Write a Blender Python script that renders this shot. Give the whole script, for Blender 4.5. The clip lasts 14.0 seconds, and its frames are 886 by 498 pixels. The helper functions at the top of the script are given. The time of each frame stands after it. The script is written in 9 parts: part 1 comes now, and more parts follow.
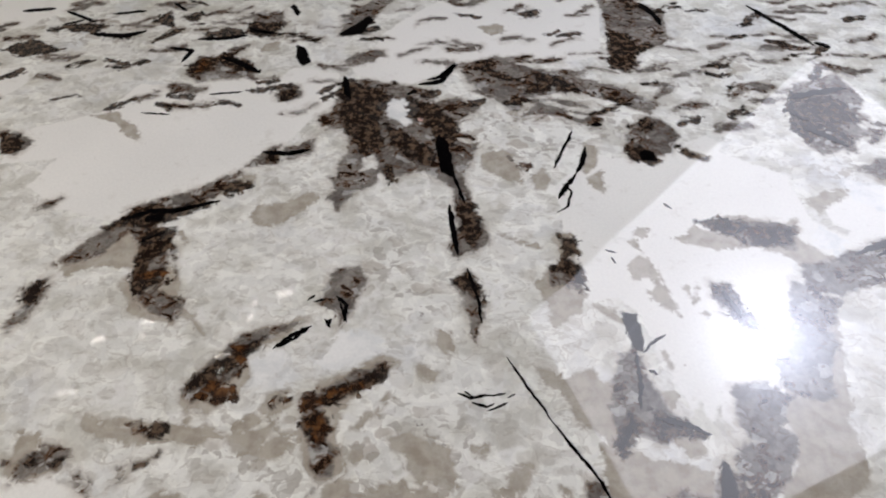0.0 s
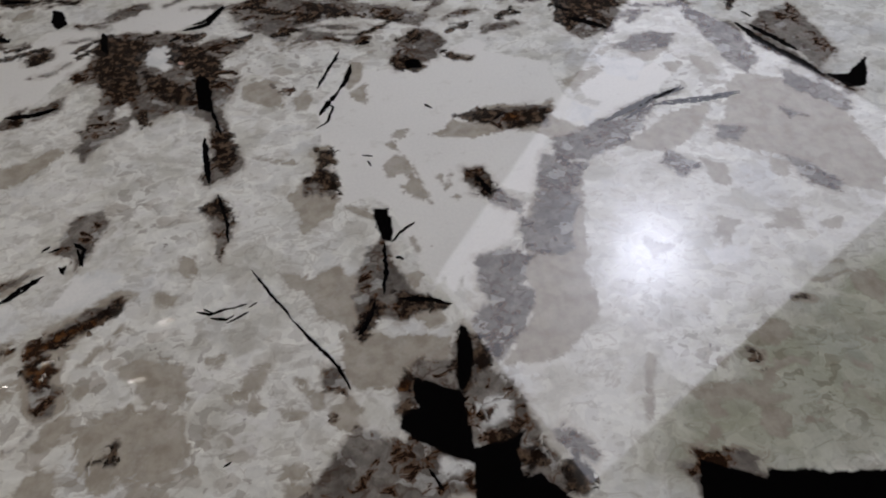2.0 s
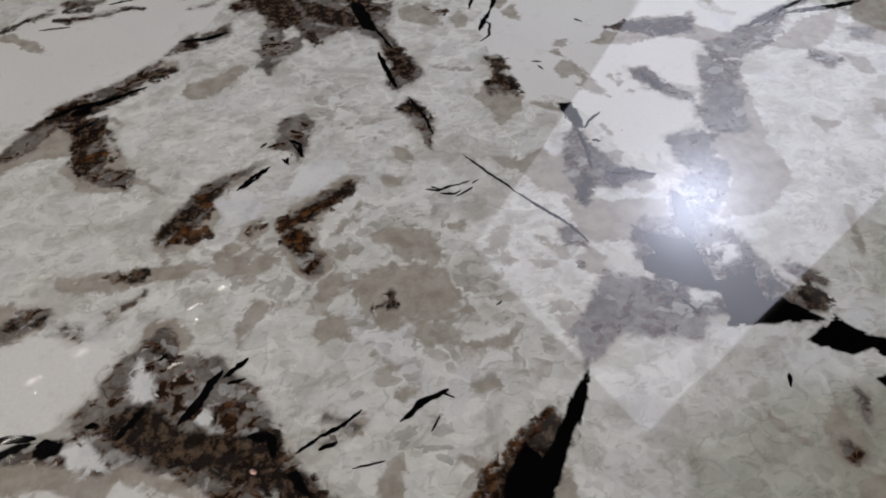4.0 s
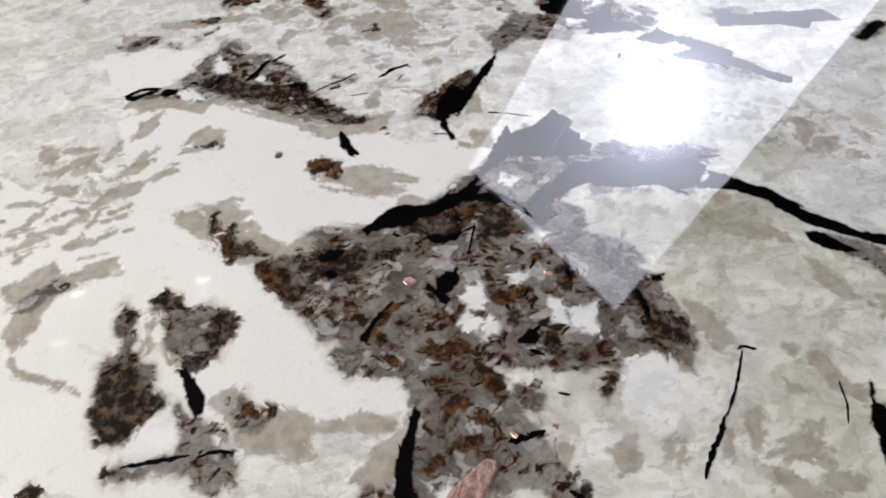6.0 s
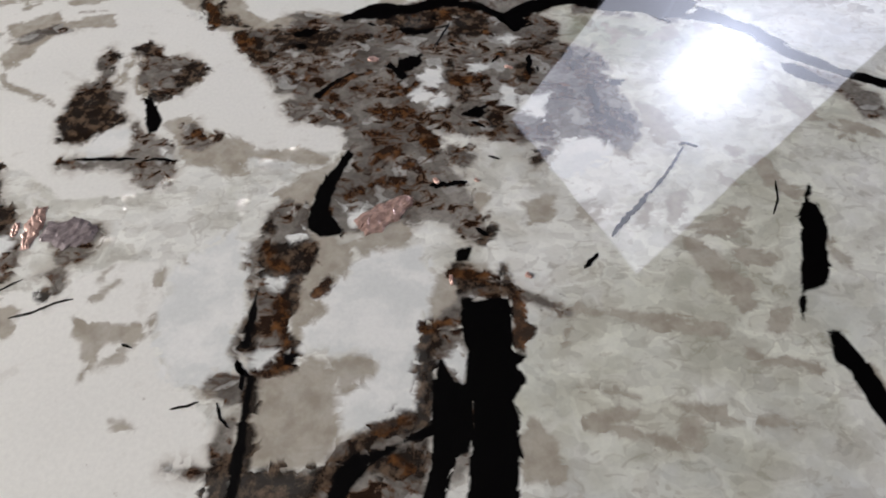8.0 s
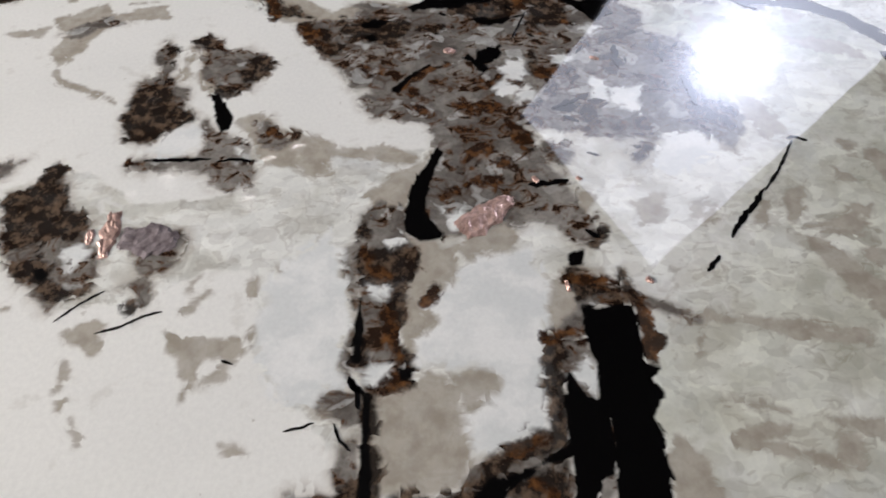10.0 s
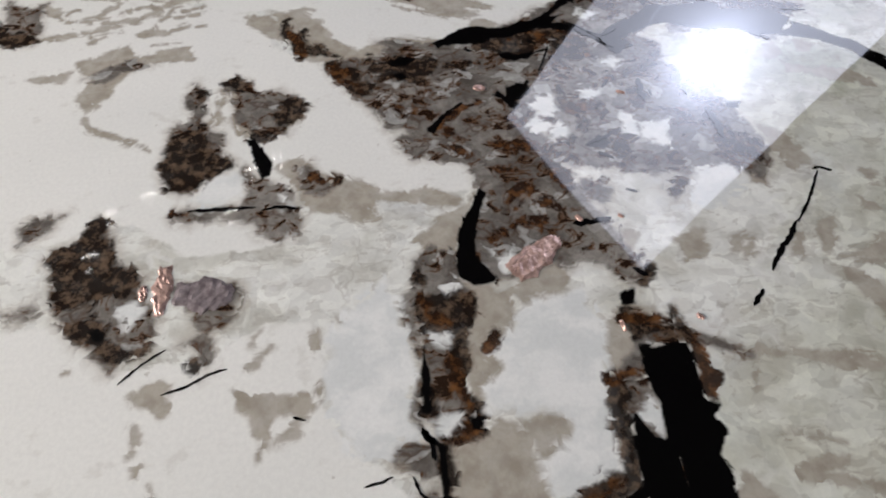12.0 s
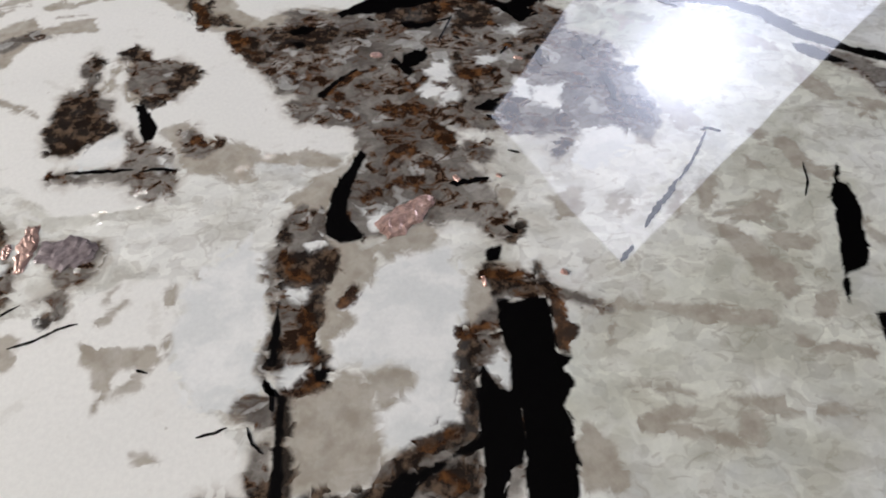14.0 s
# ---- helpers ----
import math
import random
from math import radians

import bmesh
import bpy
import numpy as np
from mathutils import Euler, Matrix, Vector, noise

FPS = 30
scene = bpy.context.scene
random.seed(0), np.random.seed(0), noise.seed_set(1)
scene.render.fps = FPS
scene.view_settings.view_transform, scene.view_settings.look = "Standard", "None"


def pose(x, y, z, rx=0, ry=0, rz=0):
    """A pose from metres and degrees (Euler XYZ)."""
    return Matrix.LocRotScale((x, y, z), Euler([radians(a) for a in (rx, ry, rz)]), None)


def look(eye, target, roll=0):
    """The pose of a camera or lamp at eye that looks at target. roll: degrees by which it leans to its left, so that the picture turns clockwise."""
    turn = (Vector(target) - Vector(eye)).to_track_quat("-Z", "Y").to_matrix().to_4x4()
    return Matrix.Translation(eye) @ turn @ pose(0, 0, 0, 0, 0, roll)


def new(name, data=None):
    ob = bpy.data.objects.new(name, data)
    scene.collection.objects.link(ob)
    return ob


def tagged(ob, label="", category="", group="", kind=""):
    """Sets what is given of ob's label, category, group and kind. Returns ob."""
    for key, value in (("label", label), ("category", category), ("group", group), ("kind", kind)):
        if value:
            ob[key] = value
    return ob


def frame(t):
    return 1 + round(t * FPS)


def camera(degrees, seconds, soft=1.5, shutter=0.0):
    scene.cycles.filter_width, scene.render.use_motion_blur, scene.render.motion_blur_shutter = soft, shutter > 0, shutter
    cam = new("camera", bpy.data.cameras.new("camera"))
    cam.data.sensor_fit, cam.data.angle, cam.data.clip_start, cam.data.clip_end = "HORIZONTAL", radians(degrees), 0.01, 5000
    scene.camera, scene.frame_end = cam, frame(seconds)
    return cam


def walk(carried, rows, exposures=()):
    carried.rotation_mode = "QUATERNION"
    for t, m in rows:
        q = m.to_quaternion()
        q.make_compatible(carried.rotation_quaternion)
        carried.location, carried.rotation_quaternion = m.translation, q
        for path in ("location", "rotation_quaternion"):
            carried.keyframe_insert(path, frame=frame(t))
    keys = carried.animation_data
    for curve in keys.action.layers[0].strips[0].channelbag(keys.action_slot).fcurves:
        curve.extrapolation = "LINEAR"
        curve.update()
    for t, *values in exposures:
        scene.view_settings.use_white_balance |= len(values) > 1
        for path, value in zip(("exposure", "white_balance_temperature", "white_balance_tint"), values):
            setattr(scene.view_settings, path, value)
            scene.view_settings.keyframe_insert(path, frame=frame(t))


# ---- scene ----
cam = camera(77.1, 14.0, soft=2.0)
PATH = [
    (0, (0.216, 0.371, 1.325), (0.178, 1.584, -0.264), 1.2),
    (0.5, (0.323, 0.354, 1.299), (0.348, 1.562, -0.294), 0.2),
    (1, (0.375, 0.345, 1.284), (0.465, 1.532, -0.324), 0.1),
    (1.5, (0.407, 0.334, 1.274), (0.518, 1.523, -0.33), -1.3),
    (2, (0.429, 0.292, 1.26), (0.575, 1.473, -0.347), -1.7),
    (2.2, (0.43, 0.274, 1.249), (0.583, 1.453, -0.359), -2.0),
    (4.3, (0.162, 0.163, 1.22), (0.372, 1.329, -0.391), -1.6),
    (4.5, (0.166, 0.126, 1.21), (0.381, 1.287, -0.405), -1.6),
    (5, (0.194, 0.011, 1.189), (0.391, 1.165, -0.432), -2.4),
    (5.5, (0.174, -0.11, 1.207), (0.368, 1.033, -0.423), -2.4),
    (6, (0.155, -0.249, 1.257), (0.306, 0.895, -0.377), -3.7),
    (6.5, (0.126, -0.324, 1.265), (0.26, 0.847, -0.351), -3.5),
    (7, (0.149, -0.358, 1.211), (0.234, 0.83, -0.395), -4.1),
    (7.5, (0.222, -0.412, 1.177), (0.222, 0.727, -0.467), -2.3),
    (7.7, (0.233, -0.429, 1.164), (0.21, 0.697, -0.488), -2.4),
    (9.8, (0.151, -0.417, 1.13), (0.153, 0.696, -0.531), -1.8),
    (10, (0.146, -0.406, 1.135), (0.144, 0.699, -0.533), -2.2),
    (10.5, (0.118, -0.388, 1.148), (0.143, 0.72, -0.517), -1.9),
    (11, (0.1, -0.376, 1.154), (0.141, 0.726, -0.514), -1.8),
    (11.5, (0.081, -0.371, 1.165), (0.14, 0.738, -0.499), -1.5),
    (12, (0.091, -0.38, 1.161), (0.171, 0.721, -0.508), -0.8),
    (12.5, (0.13, -0.386, 1.156), (0.212, 0.715, -0.512), -0.8),
    (13, (0.164, -0.395, 1.147), (0.246, 0.717, -0.513), -0.9),
    (13.5, (0.193, -0.4, 1.136), (0.269, 0.713, -0.524), -1.1),
    (14, (0.192, -0.415, 1.135), (0.251, 0.704, -0.521), -1.9),
]
EXPOSURES = [
    (0, -0.67, 6900, 11), (0.5, -0.6, 6900, 11), (1, -0.62, 6900, 11), (1.5, -1.15, 6950, 11.5), (2, -1.34, 6950, 11.5),
    (2.2, -1.34, 6950, 11.5), (4.3, -1.09, 6800, 11.5), (4.5, -1.06, 6800, 11.5), (5, -0.76, 6780, 11.5), (5.5, -0.4, 6620, 11),
    (6, -0.23, 6620, 11), (6.5, -0.46, 6550, 11), (7, -0.55, 6550, 11), (7.5, -0.6, 6550, 11), (10, -0.48, 6500, 11),
    (11.5, -0.55, 6500, 11), (12, -0.57, 6500, 11), (12.5, -0.41, 6500, 11), (14, -0.41, 6500, 11)]
walk(cam, [(t, look(eye, target, roll)) for t, eye, target, roll in PATH], EXPOSURES)

# ---- light ----
world = bpy.data.worlds.new("dim_room")
scene.world = world
world.use_nodes = True
world.node_tree.nodes["Background"].inputs[0].default_value = (0.9, 0.95, 1.0, 1)
world.node_tree.nodes["Background"].inputs[1].default_value = 0.02
SOFTBOX_POWER = 3.0     # radiance of the diffuser away from its hot centre
HOT_POWER = 17.0        # what the bulb adds behind the middle of the diffuser
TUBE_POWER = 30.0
FILL_POWER = (45.0, 350.0)   # added fill lamps in made-up windows: south, west

ZT = 0.80               # height of the polished face
SOFT_C = Vector((1.140, 1.338, 1.802))   # middle of the diffuser
SOFT_YAW, SOFT_TILT, SOFT_ROLL, SOFT_W, SOFT_H = 0.383, 0.884, 0.047, 0.999, 1.358
BULB = (0.12, 0.02)      # where the bulb shines through, from the middle


# ---- materials ----
class Nodes:
    """Short names for building a node material."""

    def __init__(self, name):
        self.mat = bpy.data.materials.new(name)
        self.mat.use_nodes = True
        self.tree = self.mat.node_tree
        self.bsdf = self.tree.nodes["Principled BSDF"]
        self.out = self.tree.nodes["Material Output"]
        self.place = self.tree.nodes.new("ShaderNodeTexCoord").outputs["Object"]

    def put(self, socket, value):
        if isinstance(value, bpy.types.NodeSocket):
            self.tree.links.new(value, socket)
        elif isinstance(value, tuple) and len(value) == 3 and socket.type == "RGBA":
            socket.default_value = (*value, 1)
        else:
            socket.default_value = value

    def math(self, op, a, b=0.0, c=0.0, clamp=False):
        n = self.tree.nodes.new("ShaderNodeMath")
        n.operation, n.use_clamp = op, clamp
        for s, v in zip(n.inputs, (a, b, c)):
            self.put(s, v)
        return n.outputs[0]

    def moved(self, shift=(0, 0, 0), scale=(1, 1, 1), turn=0.0, source=None):
        n = self.tree.nodes.new("ShaderNodeMapping")
        self.put(n.inputs[0], source or self.place)
        n.inputs["Location"].default_value, n.inputs["Scale"].default_value = shift, scale
        n.inputs["Rotation"].default_value = (0, 0, turn)
        return n.outputs[0]

    def noise(self, scale, detail=4.0, rough=0.55, where=None, twist=0.0):
        n = self.tree.nodes.new("ShaderNodeTexNoise")
        self.put(n.inputs["Vector"], where or self.place)
        n.inputs["Scale"].default_value, n.inputs["Detail"].default_value = scale, detail
        n.inputs["Roughness"].default_value, n.inputs["Distortion"].default_value = rough, twist
        return n.outputs[0]

    def cells(self, scale, where=None, feature="F1"):
        n = self.tree.nodes.new("ShaderNodeTexVoronoi")
        n.feature = feature
        self.put(n.inputs["Vector"], where or self.place)
        n.inputs["Scale"].default_value = scale
        return n.outputs

    def ramp(self, value, low, high, a=0.0, b=1.0):
        n = self.tree.nodes.new("ShaderNodeMapRange")
        n.interpolation_type = "SMOOTHSTEP"
        for k, v in (("Value", value), ("From Min", low), ("From Max", high), ("To Min", a), ("To Max", b)):
            self.put(n.inputs[k], v)
        return n.outputs[0]

    def mix(self, amount, a, b, blend="MIX"):
        n = self.tree.nodes.new("ShaderNodeMix")
        n.data_type, n.blend_type = "RGBA", blend
        self.put(n.inputs[0], amount)
        self.put(n.inputs[6], a)
        self.put(n.inputs[7], b)
        return n.outputs[2]

    def bump(self, height, distance, strength=1.0):
        n = self.tree.nodes.new("ShaderNodeBump")
        self.put(n.inputs["Height"], height)
        n.inputs["Distance"].default_value, n.inputs["Strength"].default_value = distance, strength
        self.put(self.bsdf.inputs["Normal"], n.outputs[0])

    def done(self, colour, rough=0.5, metal=0.0, ior=1.5):
        self.put(self.bsdf.inputs["Base Color"], colour)
        self.put(self.bsdf.inputs["Roughness"], rough)
        self.put(self.bsdf.inputs["Metallic"], metal)
        self.bsdf.inputs["IOR"].default_value = ior
        return self.mat


POLISH = 0.03


def stone_material():
    """Polished feldspar and quartz slab; the float layers of the mesh say how far each mineral's border is."""
    k = Nodes("polished_stone")

    def layer(name, coarse, facet, soft, shift, level=0.0, scale=45.0):
        """How much of a mineral there is: its border bends softly and breaks along crystal facets."""
        a = k.tree.nodes.new("ShaderNodeAttribute")
        a.attribute_name = name
        w = k.moved((shift, shift * 0.7, shift * 0.3))
        n1 = k.math("MULTIPLY", k.math("SUBTRACT", k.noise(scale, 2, 0.5, w, 0.3), 0.5), coarse)
        n2 = k.math("MULTIPLY", k.math("SUBTRACT", FACETS[0], 0.5), facet)
        n3 = k.math("MULTIPLY", k.math("SUBTRACT", FACETS[1], 0.5), facet * 0.25)
        d = k.math("ADD", k.math("ADD", k.math("ADD", a.outputs["Fac"], n1), n2), n3)
        return k.ramp(k.math("SUBTRACT", d, level), soft, -soft)

    swirl = k.noise(6, 3, 0.5)
    lean = k.moved((0.3, 0.1, 0), (1.0, 1.35, 1.0), -0.6)
    def bend(where, scale, size):
        """Pushes the coordinates about, so that grains get crooked sides."""
        n = k.tree.nodes.new("ShaderNodeTexNoise")
        k.put(n.inputs["Vector"], k.place)
        n.inputs["Scale"].default_value, n.inputs["Detail"].default_value = scale, 2
        push = k.tree.nodes.new("ShaderNodeVectorMath")
        push.operation = "SCALE"
        k.put(push.inputs[0], n.outputs["Color"])
        push.inputs["Scale"].default_value = size
        total = k.tree.nodes.new("ShaderNodeVectorMath")
        total.operation = "ADD"
        k.put(total.inputs[0], where)
        k.put(total.inputs[1], push.outputs[0])
        return total.outputs[0]

    bent = bend(bend(lean, 20, 0.04), 75, 0.016)

    def pick(cells):
        n = k.tree.nodes.new("ShaderNodeSeparateColor")
        k.put(n.inputs[0], cells["Color"])
        return n.outputs

    FACETS = (pick(k.cells(85, bent))[0], pick(k.cells(210, bent))[1])
    # quartz ground: pale green-white grains with crisp sides, bluish clouds, beige shards, hairline joints
    quartz = k.mix(k.ramp(k.noise(17, 4, 0.55, bent), 0.36, 0.56), (0.67, 0.665, 0.59), (0.86, 0.865, 0.80))
    quartz = k.mix(k.ramp(k.noise(9, 4, 0.55, k.moved((5, 2, 1))), 0.52, 0.72, 0.0, 0.75), quartz, (0.715, 0.735, 0.725))
    wisp = k.ramp(k.noise(40, 3, 0.6, k.moved((1, 5, 3), (1.0, 1.9, 1.0), -0.6), 1.6), 0.58, 0.62, 0.0, 0.4)
    quartz = k.mix(wisp, quartz, (0.47, 0.44, 0.37))
    shard = k.cells(42, bent)
    small = k.cells(95, bent)
    quartz = k.mix(1.0, quartz, k.ramp(pick(shard)[2], 0.0, 1.0, 0.91, 1.05), "MULTIPLY")
    quartz = k.mix(1.0, quartz, k.ramp(pick(small)[2], 0.0, 1.0, 0.94, 1.04), "MULTIPLY")
    zone = k.math("MAXIMUM", layer("shards", 0.04, 0.02, 0.02, 2.0), 0.32)
    some = k.math("MULTIPLY", k.ramp(pick(shard)[0], 0.74, 0.76), zone)
    some = k.math("MULTIPLY", some, k.ramp(shard["Distance"], 0.60, 0.50))
    quartz = k.mix(k.math("MULTIPLY", some, 0.55), quartz, (0.37, 0.32, 0.255))
    quartz = k.mix(k.math("MULTIPLY", k.ramp(pick(small)[1], 0.80, 0.82), k.math("MULTIPLY", zone, 0.6)), quartz, (0.36, 0.33, 0.28))
    seams = k.cells(42, bent, "DISTANCE_TO_EDGE")
    seam = k.math("MULTIPLY", k.ramp(seams["Distance"], 0.06, 0.015), k.ramp(k.noise(24, 3, 0.6, k.moved((2, 8, 1))), 0.52, 0.64, 0.0, 0.32))
    quartz = k.mix(seam, quartz, (0.36, 0.32, 0.25))
    rim = k.math("MULTIPLY", k.ramp(seams["Distance"], 0.15, 0.05), k.ramp(k.noise(20, 3, 0.6, k.moved((7, 3, 5))), 0.52, 0.62, 0.0, 0.5))
    quartz = k.mix(rim, quartz, (0.86, 0.86, 0.82))
    soot = k.math("MULTIPLY", k.ramp(k.noise(58, 5, 0.7, k.moved((4, 4, 2))), 0.67, 0.72), zone)
    quartz = k.mix(k.math("MULTIPLY", soot, 0.75), quartz, (0.14, 0.115, 0.10))
    # the quartz is duller and more olive on one side of the slab
    quartz = k.mix(layer("olive", 0.08, 0.01, 0.05, 5.0, 0.01), quartz, k.mix(1.0, quartz, (0.86, 0.865, 0.80), "MULTIPLY"))
    # and grey-green quartz between the large black veins, with shade painted into its colour
    quartz = k.mix(layer("dull_shade", 0.03, 0.01, 0.018, 6.0), quartz, k.mix(1.0, quartz, (0.71, 0.72, 0.66), "MULTIPLY"))
    # ivory feldspar
    ivory = k.mix(k.ramp(swirl, 0.35, 0.7), (0.895, 0.890, 0.830), (0.855, 0.853, 0.797))
    ivory = k.mix(k.ramp(k.noise(42, 4, 0.6, lean), 0.60, 0.72, 0.0, 0.28), ivory, (0.60, 0.575, 0.50))
    ivory = k.mix(k.ramp(k.noise(95, 3, 0.6, k.moved((6, 1, 2))), 0.70, 0.75, 0.0, 0.5), ivory, (0.42, 0.38, 0.31))
    colour = k.mix(layer("cream", 0.008, 0.0025, 0.0020, 1.0, 0.001, 50.0), quartz, ivory)
    # beige flakes
    flake = k.mix(k.ramp(k.noise(70, 4), 0.35, 0.65), (0.48, 0.44, 0.365), (0.36, 0.32, 0.255))
    colour = k.mix(k.math("MULTIPLY", layer("beige", 0.007, 0.005, 0.0030, 3.0, 0.0012, 90.0), 0.5), colour, (0.30, 0.255, 0.20))
    colour = k.mix(k.math("MULTIPLY", layer("beige", 0.007, 0.005, 0.0018, 3.0, 0.0004, 90.0), k.ramp(k.noise(48, 4, 0.6, k.moved((9, 4, 1))), 0.32, 0.62, 0.5, 0.95)), colour, flake)
    # smoky quartz, a mosaic of clear and brown grains in a pale halo
    halo = layer("smoky", 0.010, 0.006, 0.006, 7.0, 0.004, 80.0)
    colour = k.mix(k.math("MULTIPLY", halo, 0.45), colour, (0.40, 0.345, 0.28))
    grains = k.cells(62, bent)
    fines = k.cells(150, bent)
    smoke = k.mix(k.ramp(k.noise(22, 4, 0.6), 0.36, 0.64), (0.090, 0.078, 0.067), (0.262, 0.242, 0.212))
    smoke = k.mix(0.28, smoke, k.mix(pick(grains)[0], (0.085, 0.068, 0.054), (0.40, 0.38, 0.345)))
    smoke = k.mix(0.10, smoke, k.mix(pick(fines)[0], (0.06, 0.045, 0.035), (0.40, 0.38, 0.345)))
    smoke = k.mix(k.math("MULTIPLY", k.ramp(pick(grains)[1], 0.88, 0.90), 0.6), smoke, (0.50, 0.50, 0.47))
    smoke = k.mix(1.0, smoke, k.ramp(k.noise(130, 4, 0.7), 0.3, 0.7, 0.78, 1.2), "MULTIPLY")
    joints = k.math("MULTIPLY", k.ramp(k.cells(62, bent, "DISTANCE_TO_EDGE")["Distance"], 0.16, 0.02), k.ramp(k.noise(34, 3, 0.6, k.moved((2, 6, 4))), 0.48, 0.62, 0.0, 0.6))
    smoke = k.mix(joints, smoke, (0.060, 0.028, 0.013))
    crowd = k.math("MULTIPLY", k.math("SUBTRACT", k.noise(16, 3, 0.5, k.moved((7, 2, 8))), 0.5), 0.42)
    spots = k.math("ADD", k.noise(62, 4, 0.62, k.moved((3, 3, 1), (1.0, 1.35, 1.0), -0.4), 0.7), k.math("MULTIPLY", k.math("SUBTRACT", FACETS[0], 0.5), 0.05))
    spots = k.math("ADD", spots, crowd)
    smoke = k.mix(k.ramp(spots, 0.535, 0.59, 0.0, 0.8), smoke, (0.105, 0.048, 0.019))
    smoke = k.mix(k.ramp(spots, 0.59, 0.63, 0.0, 0.95), smoke, (0.020, 0.0095, 0.005))
    colour = k.mix(layer("smoky", 0.010, 0.005, 0.0032, 7.0, 0.0, 70.0), colour, smoke)
    glass = k.mix(k.ramp(k.noise(24, 5, 0.6, bent), 0.38, 0.62), (0.76, 0.78, 0.75), (0.89, 0.895, 0.855))
    colour = k.mix(layer("clear", 0.010, 0.008, 0.0035, 9.0, 0.0, 70.0), colour, glass)
    # dark mica-rich patches
    dark = k.mix(k.ramp(k.noise(95, 5, 0.7), 0.45, 0.66), (0.010, 0.0052, 0.0032), (0.145, 0.096, 0.062))
    colour = k.mix(k.math("MULTIPLY", layer("umber", 0.009, 0.007, 0.0026, 11.0, 0.002, 80.0), 0.95), colour, dark)
    red = k.mix(k.ramp(k.noise(90, 4, 0.6), 0.42, 0.74), (0.026, 0.011, 0.005), (0.185, 0.080, 0.028))
    colour = k.mix(k.math("MULTIPLY", layer("rust", 0.007, 0.006, 0.0018, 13.0, 0.0018, 100.0), k.ramp(k.noise(64, 4, 0.6, k.moved((1, 9, 3)), 0.5), 0.36, 0.48, 0.35, 0.97)), colour, red)
    colour = k.mix(layer("black", 0.004, 0.0022, 0.0013, 17.0, 0.0003, 80.0), colour, (0.0016, 0.0014, 0.0016))
    # fine grain
    grain = k.ramp(k.noise(300, 3, 0.7), 0.25, 0.75, 0.955, 1.03)
    colour = k.mix(1.0, colour, grain, "MULTIPLY")
    k.bump(k.noise(7, 2), 0.0004)
    return k.done(colour, k.ramp(k.noise(30, 4), 0.3, 0.7, POLISH - 0.008, POLISH + 0.008), 0.0, 1.74)


def edge_material():
    k = Nodes("sawn_stone")
    colour = k.mix(k.ramp(k.noise(12, 5), 0.4, 0.6), (0.55, 0.53, 0.47), (0.30, 0.26, 0.22))
    k.bump(k.noise(120, 5), 0.001)
    return k.done(colour, 0.6)


def blade_material():
    k = Nodes("black_tourmaline")
    streak = k.noise(160, 4, 0.6, k.moved((0, 0, 0), (1, 0.25, 1)))
    return k.done(k.mix(k.ramp(streak, 0.5, 0.75), (0.0015, 0.0015, 0.0018), (0.007, 0.005, 0.0045)), POLISH, 0.0, 1.74)


def mica_material(name, light, deep, metal):
    k = Nodes(name)
    colour = k.mix(k.ramp(k.noise(140, 5, 0.7), 0.35, 0.65), light, deep)
    k.bump(k.noise(150, 4), 0.0007)
    return k.done(colour, 0.34, metal)


def plain(name, a, b, rough, metal=0.0, scale=6.0, relief=0.0006):
    k = Nodes(name)
    colour = k.mix(k.ramp(k.noise(scale, 5, 0.6), 0.35, 0.68), a, b)
    colour = k.mix(k.ramp(k.noise(scale * 22, 3), 0.3, 0.75, 0.0, 0.25), colour, b)
    if relief:
        k.bump(k.noise(scale * 25, 4), relief)
    return k.done(colour, k.ramp(k.noise(scale * 2, 3), 0.3, 0.7, rough - 0.06, rough + 0.06), metal)


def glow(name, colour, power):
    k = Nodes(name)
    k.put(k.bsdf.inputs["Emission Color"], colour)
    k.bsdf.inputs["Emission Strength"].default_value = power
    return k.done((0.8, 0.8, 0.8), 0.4)


